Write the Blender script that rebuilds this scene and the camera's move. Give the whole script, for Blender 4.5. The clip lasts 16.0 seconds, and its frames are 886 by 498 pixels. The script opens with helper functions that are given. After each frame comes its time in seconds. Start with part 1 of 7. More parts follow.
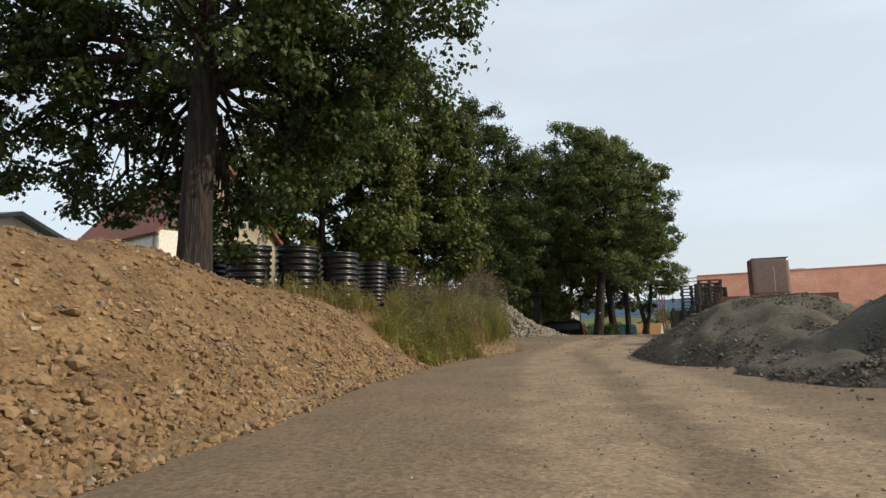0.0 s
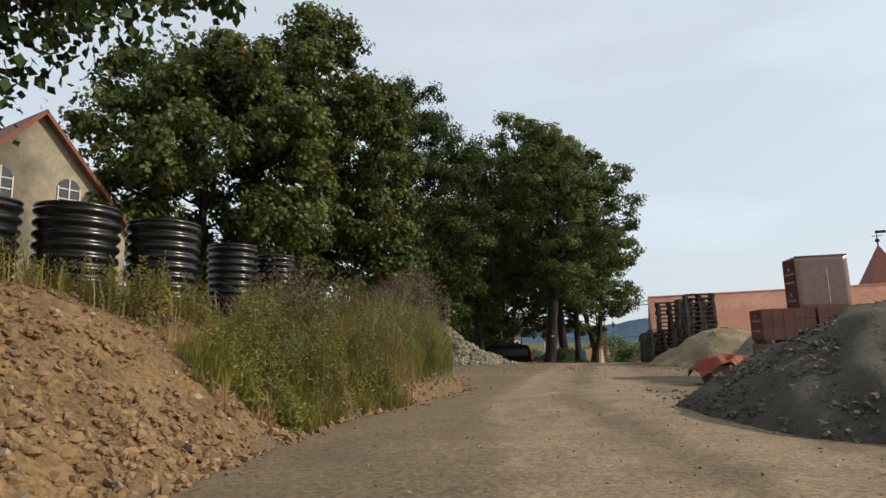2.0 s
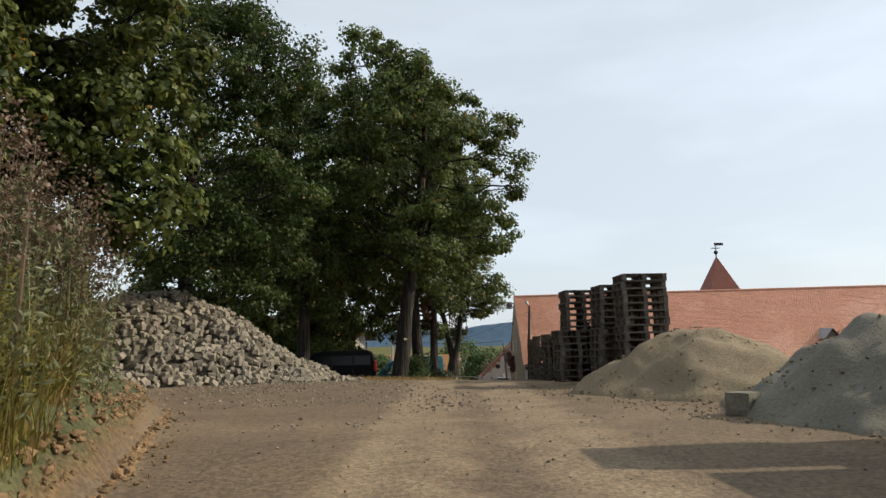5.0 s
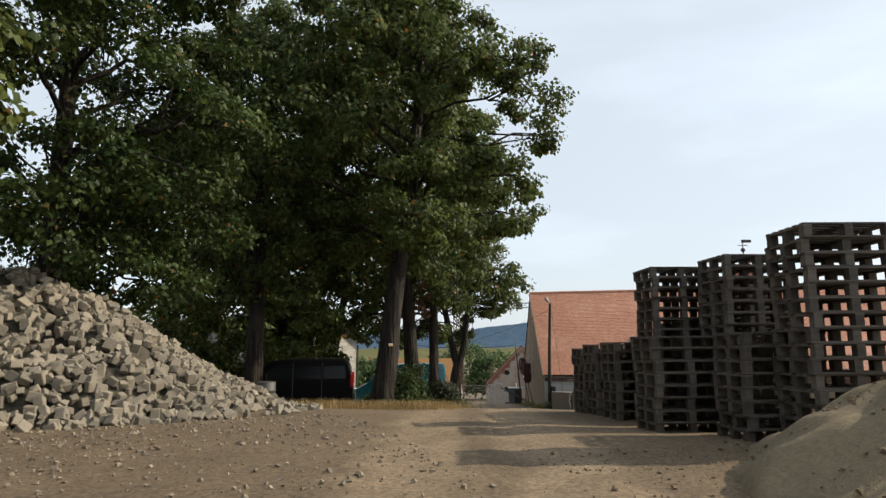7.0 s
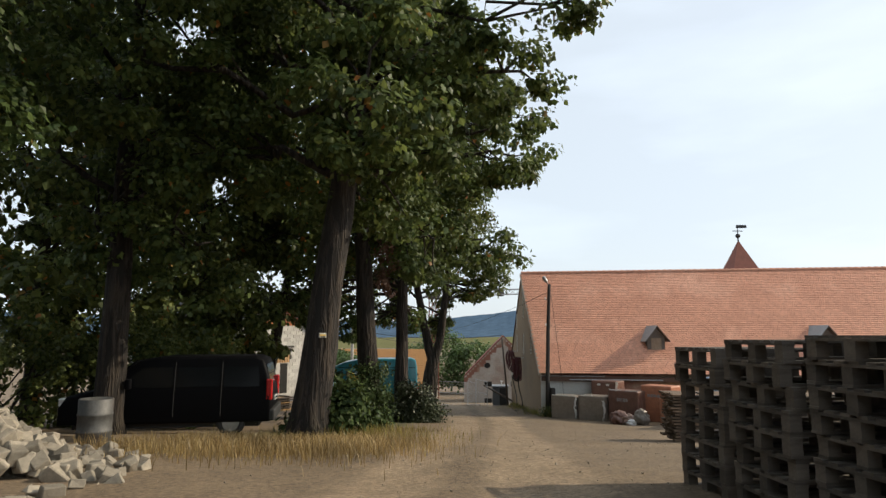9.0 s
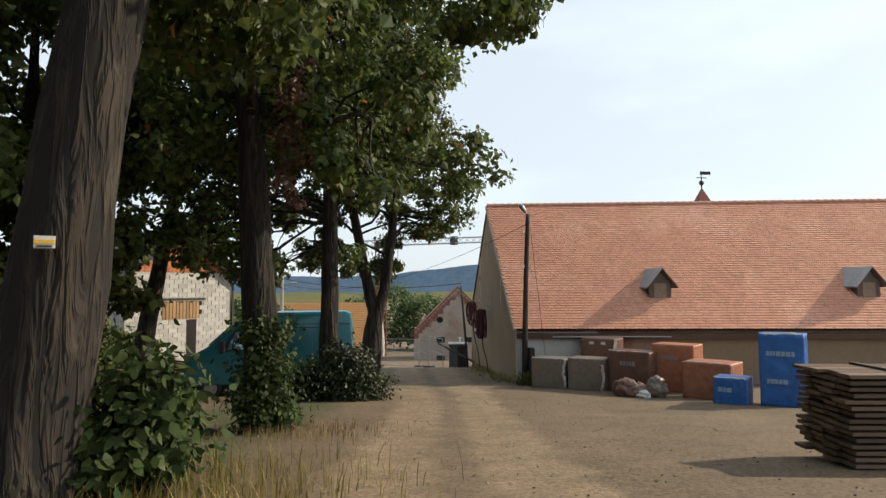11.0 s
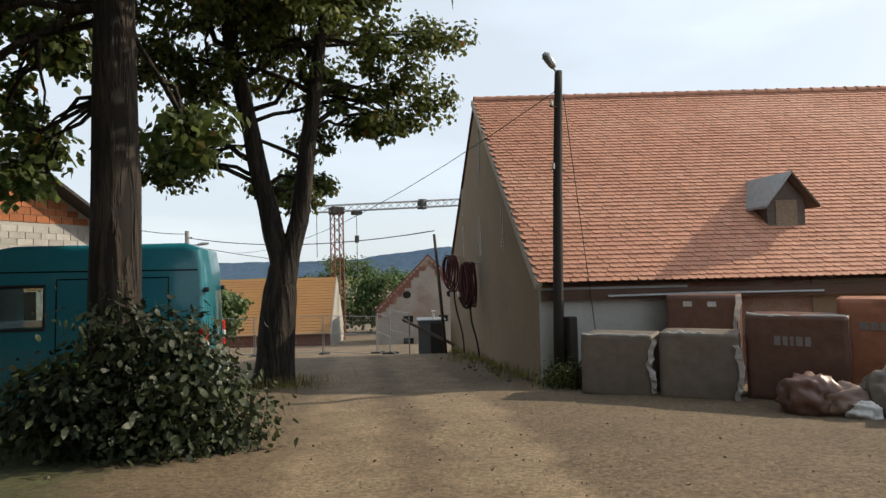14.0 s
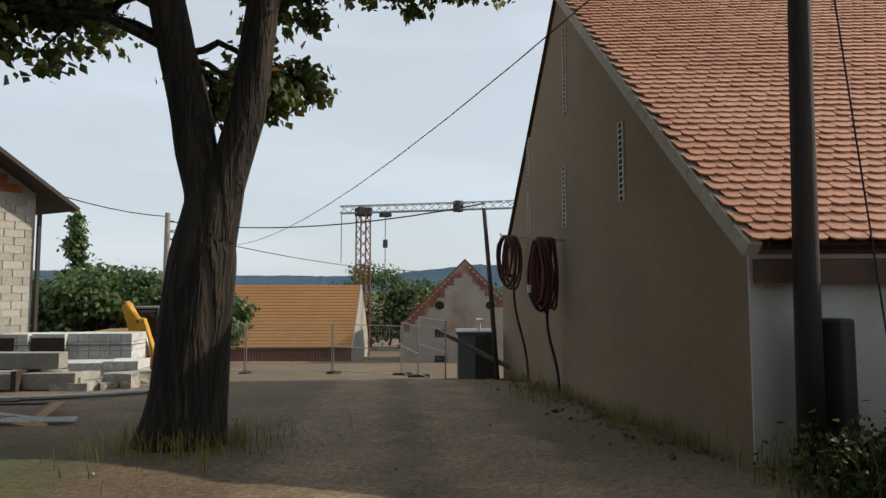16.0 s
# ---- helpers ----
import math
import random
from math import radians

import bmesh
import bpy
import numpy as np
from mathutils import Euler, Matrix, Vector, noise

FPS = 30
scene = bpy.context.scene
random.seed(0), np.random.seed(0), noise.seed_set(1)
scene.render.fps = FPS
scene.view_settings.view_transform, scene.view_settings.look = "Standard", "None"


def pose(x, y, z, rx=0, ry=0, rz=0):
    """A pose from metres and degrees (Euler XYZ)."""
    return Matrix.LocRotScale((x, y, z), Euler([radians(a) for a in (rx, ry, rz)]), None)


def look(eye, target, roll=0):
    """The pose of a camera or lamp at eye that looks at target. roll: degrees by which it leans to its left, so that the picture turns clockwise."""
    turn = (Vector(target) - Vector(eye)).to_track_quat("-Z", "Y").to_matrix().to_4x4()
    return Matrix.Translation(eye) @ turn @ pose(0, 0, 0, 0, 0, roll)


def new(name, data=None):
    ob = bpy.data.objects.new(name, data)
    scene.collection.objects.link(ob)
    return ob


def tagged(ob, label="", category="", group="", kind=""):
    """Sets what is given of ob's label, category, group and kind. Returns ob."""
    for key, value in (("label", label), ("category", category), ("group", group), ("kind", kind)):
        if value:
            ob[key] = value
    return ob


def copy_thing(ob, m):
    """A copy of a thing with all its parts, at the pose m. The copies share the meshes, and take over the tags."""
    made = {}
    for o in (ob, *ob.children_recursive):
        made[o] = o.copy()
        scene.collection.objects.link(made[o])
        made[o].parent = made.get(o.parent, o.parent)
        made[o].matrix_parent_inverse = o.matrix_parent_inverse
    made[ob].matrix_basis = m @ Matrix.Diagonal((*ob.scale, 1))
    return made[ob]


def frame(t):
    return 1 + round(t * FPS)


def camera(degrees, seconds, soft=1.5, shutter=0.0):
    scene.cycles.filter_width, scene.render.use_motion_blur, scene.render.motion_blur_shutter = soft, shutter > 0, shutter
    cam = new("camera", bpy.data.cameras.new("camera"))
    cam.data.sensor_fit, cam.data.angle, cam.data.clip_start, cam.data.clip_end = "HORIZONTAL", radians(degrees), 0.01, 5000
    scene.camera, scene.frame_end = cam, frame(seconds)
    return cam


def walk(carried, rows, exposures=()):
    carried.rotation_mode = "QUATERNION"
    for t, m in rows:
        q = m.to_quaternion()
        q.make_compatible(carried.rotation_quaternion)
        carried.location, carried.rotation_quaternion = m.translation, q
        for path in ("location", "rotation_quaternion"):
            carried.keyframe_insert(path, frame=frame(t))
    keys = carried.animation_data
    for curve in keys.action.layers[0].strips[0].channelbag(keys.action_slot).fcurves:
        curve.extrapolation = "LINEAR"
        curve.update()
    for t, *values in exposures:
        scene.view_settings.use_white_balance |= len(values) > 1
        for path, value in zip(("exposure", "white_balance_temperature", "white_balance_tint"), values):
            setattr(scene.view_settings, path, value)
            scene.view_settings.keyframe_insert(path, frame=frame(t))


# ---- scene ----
cam = camera(72.4, 16.0, soft=1.45)
PATH = [
    (0, (0.471, -0.622, 1.263), (0.414, 9.307, 2.450), -1.88),
    (0.5, (0.624, 1.401, 1.273), (0.817, 11.292, 2.729), -2.50),
    (1, (0.707, 3.421, 1.256), (1.135, 13.307, 2.700), -2.30),
    (1.5, (0.807, 5.416, 1.226), (1.544, 15.267, 2.783), -1.96),
    (2, (0.977, 7.377, 1.192), (2.012, 17.201, 2.746), -1.67),
    (2.5, (1.246, 9.305, 1.163), (2.700, 19.069, 2.764), -1.04),
    (3, (1.623, 11.208, 1.145), (3.559, 20.895, 2.701), -0.98),
    (3.5, (2.103, 13.096, 1.141), (4.511, 22.678, 2.686), -1.43),
    (4, (2.673, 14.979, 1.154), (5.490, 24.456, 2.656), -1.13),
    (4.5, (3.315, 16.868, 1.183), (6.422, 26.238, 2.775), -0.68),
    (5, (4.011, 18.769, 1.227), (7.392, 28.050, 2.785), -0.89),
    (7.5, (7.731, 28.489, 1.511), (11.019, 37.799, 3.095), -0.33),
    (8, (8.464, 30.441, 1.541), (11.840, 39.714, 3.156), 0.02),
    (10.5, (12.159, 39.796, 1.280), (16.405, 48.815, 2.074), -0.45),
    (11, (12.951, 41.550, 1.133), (17.420, 50.470, 1.808), -0.26),
    (11.5, (13.771, 43.268, 0.958), (18.429, 52.097, 1.535), -0.57),
    (12, (14.619, 44.955, 0.758), (19.414, 53.715, 1.260), -0.75),
    (12.5, (15.490, 46.621, 0.540), (20.375, 55.333, 1.022), -0.93),
    (13, (16.376, 48.275, 0.311), (21.321, 56.958, 0.719), -1.40),
    (13.5, (17.264, 49.929, 0.078), (22.238, 58.595, 0.477), -1.72),
    (14, (18.137, 51.587, -0.149), (23.069, 60.278, 0.241), -1.43),
    (14.5, (18.978, 53.250, -0.365), (23.804, 61.993, 0.163), -0.91),
    (15, (19.768, 54.908, -0.562), (24.500, 63.700, -0.001), -0.55),
    (15.5, (20.491, 56.535, -0.737), (25.122, 65.377, -0.123), -0.29),
    (16, (21.133, 58.087, -0.890), (25.598, 67.008, -0.203), -0.05),
]
walk(cam, [(t, look(eye, target, roll)) for t, eye, target, roll in PATH],
     exposures=((0.0, -0.13), (2.0, -0.2), (3.0, -0.2), (4.5, -0.15), (8.0, 0.0), (11.0, 0.06), (13.0, 0.05), (14.5, -0.06), (15.5, -0.15), (16.0, -0.3)))

# ---- world, sun ----
SUN_DIR = Vector((0.82, -0.18, 0.53)).normalized()
SUN_EL, SUN_AZ = math.asin(SUN_DIR.z), math.atan2(SUN_DIR.x, SUN_DIR.y)
world = bpy.data.worlds.new("sky")
scene.world = world
world.use_nodes = True
wn, wl = world.node_tree.nodes, world.node_tree.links
sky = wn.new("ShaderNodeTexSky")
sky.sky_type, sky.sun_disc = "NISHITA", False
sky.sun_elevation, sky.sun_rotation = SUN_EL, SUN_AZ
sky.air_density, sky.dust_density, sky.ozone_density = 1.0, 2.0, 2.0
haze = wn.new("ShaderNodeMix")          # thin bright haze over the whole sky
haze.data_type, haze.blend_type = "RGBA", "MIX"
haze.inputs[0].default_value = 0.68
haze.inputs[7].default_value = (8.4, 9.2, 9.8, 1)
wl.new(sky.outputs[0], haze.inputs[6])
cloud_tc, cloud_map, cloud_tex, cloud_amt, cloud = (wn.new("ShaderNode" + k) for k in ("TexCoord", "Mapping", "TexNoise", "MapRange", "VectorMath"))
cloud_map.inputs["Scale"].default_value, cloud_map.inputs["Rotation"].default_value = (1.0, 1.6, 5.0), (0.0, 0.25, 0.4)      # thin drawn-out veils
cloud_tex.inputs["Scale"].default_value, cloud_tex.inputs["Detail"].default_value = 1.9, 7.0
for i, v in enumerate((0.46, 0.72, 0.97, 1.09)):
    cloud_amt.inputs[i + 1].default_value = v
cloud.operation = "SCALE"
wl.new(cloud_tc.outputs["Generated"], cloud_map.inputs[0])
wl.new(cloud_map.outputs[0], cloud_tex.inputs["Vector"])
wl.new(cloud_tex.outputs[0], cloud_amt.inputs[0])
wl.new(haze.outputs[2], cloud.inputs[0])
wl.new(cloud_amt.outputs[0], cloud.inputs["Scale"])
wl.new(cloud.outputs[0], wn["Background"].inputs[0])
wn["Background"].inputs[1].default_value = 0.12
sun_data = bpy.data.lights.new("sun", "SUN")
sun_data.energy, sun_data.angle, sun_data.color = 4.3, radians(0.6), (1.0, 0.87, 0.67)
sun = new("sun", sun_data)
sun.matrix_world = SUN_DIR.to_track_quat("Z", "Y").to_matrix().to_4x4()

# ---- materials ----
def material(name, c1, c2, scale=3.0, rough=0.8, bump=0.3, fine=30.0, c3=None, metal=0.0, stretch=(1, 1, 1), spread=0.25, vary=0.0, island=0.0, spec=0.5, dist=0.02, mottle=0.26):
    """Two colours mixed by coarse noise, mottled by fine noise that also gives relief; c3: stains; vary/island: brightness shift by object/piece."""
    m = bpy.data.materials.new(name)
    m.use_nodes = True
    nt = m.node_tree
    nodes, links = nt.nodes, nt.links
    bsdf = nodes["Principled BSDF"]
    tc = nodes.new("ShaderNodeTexCoord")
    mp = nodes.new("ShaderNodeMapping")
    mp.inputs["Scale"].default_value = stretch
    links.new(tc.outputs["Object"], mp.inputs[0])

    def tex(s, detail, roughness=0.6):
        n = nodes.new("ShaderNodeTexNoise")
        n.inputs["Scale"].default_value = s
        n.inputs["Detail"].default_value = detail
        n.inputs["Roughness"].default_value = roughness
        links.new(mp.outputs[0], n.inputs["Vector"])
        return n

    def ramp(src, a, b):
        r = nodes.new("ShaderNodeMapRange")
        r.inputs[1].default_value, r.inputs[2].default_value = a, b
        links.new(src, r.inputs[0])
        return r.outputs[0]

    def mix(fac, a, b, mode="MIX"):
        x = nodes.new("ShaderNodeMix")
        x.data_type, x.blend_type = "RGBA", mode
        for sock, v in ((x.inputs[0], fac), (x.inputs[6], a), (x.inputs[7], b)):
            if hasattr(v, "links"):
                links.new(v, sock)
            else:
                sock.default_value = v if isinstance(v, float) else (*v, 1)
        return x.outputs[2]

    coarse, grain = tex(scale, 5), tex(fine, 6, 0.7)
    col = mix(ramp(coarse.outputs[0], 0.5 - spread, 0.5 + spread), c1, c2)
    if c3:
        stain = tex(scale * 0.37, 4)
        col = mix(ramp(stain.outputs[0], 0.52, 0.68), col, c3)
    shade = nodes.new("ShaderNodeMapRange")
    shade.inputs[1].default_value, shade.inputs[2].default_value = 0.25, 0.75
    shade.inputs[3].default_value, shade.inputs[4].default_value = 1 - mottle, 1 + mottle
    links.new(grain.outputs[0], shade.inputs[0])
    hsv = nodes.new("ShaderNodeHueSaturation")
    links.new(col, hsv.inputs["Color"])
    value = shade.outputs[0]
    for amount, kind, sock in ((vary, "ShaderNodeObjectInfo", "Random"), (island, "ShaderNodeNewGeometry", "Random Per Island")):
        if amount:
            src = nodes.new(kind)
            r = nodes.new("ShaderNodeMapRange")
            r.inputs[3].default_value, r.inputs[4].default_value = 1 - amount, 1 + amount
            links.new(src.outputs[sock], r.inputs[0])
            mul = nodes.new("ShaderNodeMath")
            mul.operation = "MULTIPLY"
            links.new(value, mul.inputs[0])
            links.new(r.outputs[0], mul.inputs[1])
            value = mul.outputs[0]
    links.new(value, hsv.inputs["Value"])
    links.new(hsv.outputs[0], bsdf.inputs["Base Color"])
    bsdf.inputs["Roughness"].default_value = rough
    bsdf.inputs["Metallic"].default_value = metal
    bsdf.inputs["Specular IOR Level"].default_value = spec
    if bump:
        b = nodes.new("ShaderNodeBump")
        b.inputs["Strength"].default_value = bump
        b.inputs["Distance"].default_value = dist
        links.new(grain.outputs[0], b.inputs["Height"])
        links.new(b.outputs[0], bsdf.inputs["Normal"])
    return m


def leafy(name, c1, c2, translucent=0.35, dry=None, gloss=0.4):
    """Leaf material: colour differs leaf by leaf, part of the light passes through."""
    m = bpy.data.materials.new(name)
    m.use_nodes = True
    nodes, links = m.node_tree.nodes, m.node_tree.links
    bsdf, out = nodes["Principled BSDF"], nodes["Material Output"]
    geo = nodes.new("ShaderNodeNewGeometry")
    r = nodes.new("ShaderNodeValToRGB")
    r.color_ramp.elements[0].color, r.color_ramp.elements[1].color = (*c1, 1), (*c2, 1)
    if dry:
        r.color_ramp.elements[1].position = 0.985
        e = r.color_ramp.elements.new(0.997)
        e.color = (*dry, 1)
    links.new(geo.outputs["Random Per Island"], r.inputs[0])
    tc = nodes.new("ShaderNodeTexCoord")
    n = nodes.new("ShaderNodeTexNoise")
    n.inputs["Scale"].default_value = 0.8
    links.new(tc.outputs["Object"], n.inputs["Vector"])
    mr = nodes.new("ShaderNodeMapRange")
    mr.inputs[1].default_value, mr.inputs[2].default_value, mr.inputs[3].default_value, mr.inputs[4].default_value = 0.3, 0.7, 0.6, 1.42
    links.new(n.outputs[0], mr.inputs[0])
    hsv = nodes.new("ShaderNodeHueSaturation")
    links.new(r.outputs[0], hsv.inputs["Color"])
    links.new(mr.outputs[0], hsv.inputs["Value"])
    links.new(hsv.outputs[0], bsdf.inputs["Base Color"])
    bsdf.inputs["Roughness"].default_value = 0.5
    bsdf.inputs["Specular IOR Level"].default_value = gloss
    tr = nodes.new("ShaderNodeBsdfTranslucent")
    bright = nodes.new("ShaderNodeHueSaturation")
    bright.inputs["Value"].default_value = 1.5
    bright.inputs["Hue"].default_value = 0.485
    links.new(hsv.outputs[0], bright.inputs["Color"])
    links.new(bright.outputs[0], tr.inputs[0])
    mx = nodes.new("ShaderNodeMixShader")
    mx.inputs[0].default_value = translucent
    links.new(bsdf.outputs[0], mx.inputs[1])
    links.new(tr.outputs[0], mx.inputs[2])
    links.new(mx.outputs[0], out.inputs[0])
    return m


def bark_material():
    """Deep upright furrows: dark cracks between lighter ridges, greenish and dusty patches."""
    m = material("bark", (0.056, 0.041, 0.029), (0.034, 0.026, 0.019), 1.2, 0.95, 0.3, 30.0, c3=(0.075, 0.066, 0.045), stretch=(1, 1, 0.5))
    nodes, links = m.node_tree.nodes, m.node_tree.links
    bsdf = nodes["Principled BSDF"]
    col = bsdf.inputs["Base Color"].links[0].from_socket
    tc = nodes.new("ShaderNodeTexCoord")
    mp = nodes.new("ShaderNodeMapping")
    mp.inputs["Scale"].default_value = (1, 1, 0.13)
    links.new(tc.outputs["Object"], mp.inputs[0])
    n = nodes.new("ShaderNodeTexNoise")
    n.inputs["Scale"].default_value, n.inputs["Detail"].default_value, n.inputs["Roughness"].default_value, n.inputs["Distortion"].default_value = 9.0, 3.0, 0.55, 0.6
    links.new(mp.outputs[0], n.inputs["Vector"])
    r = nodes.new("ShaderNodeMapRange")
    r.inputs[1].default_value, r.inputs[2].default_value = 0.42, 0.64
    links.new(n.outputs[0], r.inputs[0])
    dark = nodes.new("ShaderNodeMix")
    dark.data_type = "RGBA"
    dark.inputs[6].default_value = (0.014, 0.011, 0.009, 1)
    links.new(r.outputs[0], dark.inputs[0])
    links.new(col, dark.inputs[7])
    links.new(dark.outputs[2], bsdf.inputs["Base Color"])
    b = nodes.new("ShaderNodeBump")
    b.inputs["Strength"].default_value, b.inputs["Distance"].default_value = 1.0, 0.05
    links.new(r.outputs[0], b.inputs["Height"])
    links.new(b.outputs[0], bsdf.inputs["Normal"])
    return m


def paint(name, c, rough=0.35, metal=0.0, dirt=0.15, coat=0.0):
    m = material(name, c, tuple(v * (1 - dirt) for v in c), 2.0, rough, 0.03, 60.0, metal=metal)
    m.node_tree.nodes["Principled BSDF"].inputs["Coat Weight"].default_value = coat
    return m


def glass_mat(name, tint=(0.9, 0.95, 0.95)):
    m = bpy.data.materials.new(name)
    m.use_nodes = True
    b = m.node_tree.nodes["Principled BSDF"]
    b.inputs["Base Color"].default_value = (*tint, 1)
    b.inputs["Transmission Weight"].default_value = 1.0
    b.inputs["Roughness"].default_value = 0.03
    b.inputs["IOR"].default_value = 1.1
    return m


def ground_material():
    """Packed dirt, soil on the bank and pale dust in the wheel tracks, blended by the sheet's own attributes."""
    m = material("packed_dirt", (0.168, 0.119, 0.071), (0.114, 0.081, 0.049), 0.55, 0.95, 0.9, 16.0, c3=(0.19, 0.136, 0.083), mottle=0.34)
    nodes, links = m.node_tree.nodes, m.node_tree.links
    bsdf = nodes["Principled BSDF"]
    col = bsdf.inputs["Base Color"].links[0].from_socket
    tc = nodes.new("ShaderNodeTexCoord")
    rough_n = nodes.new("ShaderNodeTexNoise")
    rough_n.inputs["Scale"].default_value, rough_n.inputs["Detail"].default_value = 1.6, 8.0
    fine_n = nodes.new("ShaderNodeTexNoise")
    fine_n.inputs["Scale"].default_value, fine_n.inputs["Detail"].default_value = 22.0, 6.0
    for n in (rough_n, fine_n):
        links.new(tc.outputs["Object"], n.inputs["Vector"])
    for attr, c1, c2 in (("bank", (0.085, 0.050, 0.022), (0.215, 0.135, 0.062)), ("dust", (0.170, 0.120, 0.073), (0.268, 0.196, 0.122)), ("moss", (0.045, 0.055, 0.018), (0.10, 0.095, 0.04))):
        a = nodes.new("ShaderNodeAttribute")
        a.attribute_name = attr
        both = nodes.new("ShaderNodeMix")
        both.data_type = "RGBA"
        both.inputs[6].default_value, both.inputs[7].default_value = (*c1, 1), (*c2, 1)
        add = nodes.new("ShaderNodeMath")
        add.operation = "ADD"
        links.new(rough_n.outputs[0], add.inputs[0])
        links.new(fine_n.outputs[0], add.inputs[1])
        r = nodes.new("ShaderNodeMapRange")
        r.inputs[1].default_value, r.inputs[2].default_value = 0.75, 1.25
        links.new(add.outputs[0], r.inputs[0])
        links.new(r.outputs[0], both.inputs[0])
        edge = nodes.new("ShaderNodeMath")          # ragged border
        edge.operation = "MULTIPLY_ADD"
        edge.inputs[1].default_value = 0.9
        links.new(rough_n.outputs[0], edge.inputs[0])
        links.new(a.outputs["Fac"], edge.inputs[2])
        cut = nodes.new("ShaderNodeMapRange")
        cut.inputs[1].default_value, cut.inputs[2].default_value = 0.75, 1.15
        links.new(edge.outputs[0], cut.inputs[0])
        mx = nodes.new("ShaderNodeMix")
        mx.data_type = "RGBA"
        links.new(cut.outputs[0], mx.inputs[0])
        links.new(col, mx.inputs[6])
        links.new(both.outputs[2], mx.inputs[7])
        col = mx.outputs[2]
    grit = nodes.new("ShaderNodeTexVoronoi")          # pale and dark grit trodden into the dirt
    grit.inputs["Scale"].default_value = 26.0
    links.new(tc.outputs["Object"], grit.inputs["Vector"])
    tone = nodes.new("ShaderNodeMapRange")
    tone.inputs[3].default_value, tone.inputs[4].default_value = 0.72, 1.30
    sep = nodes.new("ShaderNodeSeparateColor")
    links.new(grit.outputs["Color"], sep.inputs[0])
    links.new(sep.outputs[0], tone.inputs[0])
    toned = nodes.new("ShaderNodeHueSaturation")
    links.new(col, toned.inputs["Color"])
    links.new(tone.outputs[0], toned.inputs["Value"])
    links.new(toned.outputs[0], bsdf.inputs["Base Color"])
    return m


M_GROUND = ground_material()
M_GRAVEL = material("grey_gravel", (0.118, 0.102, 0.075), (0.072, 0.063, 0.047), 1.6, 0.95, 1.0, 16.0, dist=0.06)
M_SAND = material("sand", (0.245, 0.19, 0.118), (0.175, 0.135, 0.085), 0.8, 0.95, 0.6, 18.0, dist=0.05)
M_GRIT = material("grey_grit", (0.205, 0.19, 0.148), (0.155, 0.145, 0.113), 0.9, 0.95, 0.6, 18.0, dist=0.05)
M_SOILROCK = material("soil_clod", (0.265, 0.172, 0.088), (0.165, 0.103, 0.05), 1.1, 0.95, 0.8, 26.0, island=0.26)
M_ROADSTONE = material("road_pebble", (0.30, 0.25, 0.185), (0.19, 0.155, 0.115), 1.1, 0.9, 0.4, 25.0, island=0.4)
M_DARKROCK = material("dark_rubble", (0.150, 0.130, 0.098), (0.085, 0.074, 0.056), 1.3, 0.92, 0.5, 18.0, island=0.45)
M_STONE = material("paving_stone", (0.27, 0.235, 0.18), (0.18, 0.157, 0.122), 1.2, 0.85, 0.5, 20.0, vary=0.3, island=0.3)
M_BARK = bark_material()
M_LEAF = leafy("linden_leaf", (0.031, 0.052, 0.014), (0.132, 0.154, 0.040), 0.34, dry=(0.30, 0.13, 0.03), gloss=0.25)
# copies of the linden leaf with the crowns' sun and shade put into colour
M_LEAF_SUN = leafy("linden_leaf_lit_copy", (0.033, 0.058, 0.016), (0.118, 0.152, 0.045), 0.36, dry=(0.30, 0.13, 0.03), gloss=0.25)
M_LEAF_SHADED = leafy("linden_leaf_shaded_copy", (0.022, 0.042, 0.012), (0.066, 0.094, 0.024), 0.26, dry=(0.22, 0.12, 0.03), gloss=0.2)
M_IVY = leafy("ivy_leaf", (0.020, 0.038, 0.012), (0.070, 0.098, 0.032), 0.2, gloss=0.12)
M_ELDER = leafy("elder_leaf", (0.014, 0.022, 0.010), (0.052, 0.066, 0.028), 0.18, gloss=0.35)
M_TILE = material("clay_tile", (0.58, 0.285, 0.185), (0.50, 0.235, 0.15), 0.7, 0.8, 0.2, 30.0, c3=(0.62, 0.33, 0.225), vary=0.10, island=0.10)
M_RUIN = material("pale_flaking_plaster", (0.40, 0.355, 0.31), (0.31, 0.265, 0.225), 0.6, 0.95, 0.4, 9.0, c3=(0.24, 0.15, 0.11))
M_PLASTER = material("old_plaster", (0.275, 0.20, 0.125), (0.215, 0.157, 0.10), 0.5, 0.95, 0.12, 7.0, c3=(0.19, 0.145, 0.10), mottle=0.10)
M_WHITEWASH = material("white_plaster", (0.56, 0.56, 0.54), (0.47, 0.47, 0.44), 0.8, 0.9, 0.06, 9.0, c3=(0.38, 0.34, 0.29), mottle=0.08)
M_REDBRICKWALL = material("worn_brick", (0.24, 0.105, 0.07), (0.18, 0.085, 0.06), 1.4, 0.9, 0.6, 18.0, c3=(0.32, 0.24, 0.18))
M_BROWNBOARD = material("brown_board", (0.115, 0.062, 0.04), (0.075, 0.042, 0.03), 2.0, 0.8, 0.4, 14.0, stretch=(0.3, 0.3, 2.0))
M_MORTAR = material("verge_mortar", (0.5, 0.45, 0.38), (0.4, 0.35, 0.29), 2.0, 0.95, 0.4, 25.0)
# distance haze is put into the hills' base colour as blue
M_HILL = material("hazed_wooded_hill", (0.075, 0.115, 0.165), (0.06, 0.095, 0.14), 0.006, 1.0, 0.0, 0.05, spec=0.0)
M_FIELD = material("stubble_field", (0.15, 0.14, 0.07), (0.11, 0.115, 0.055), 0.02, 1.0, 0.0, 0.4, spec=0.0)
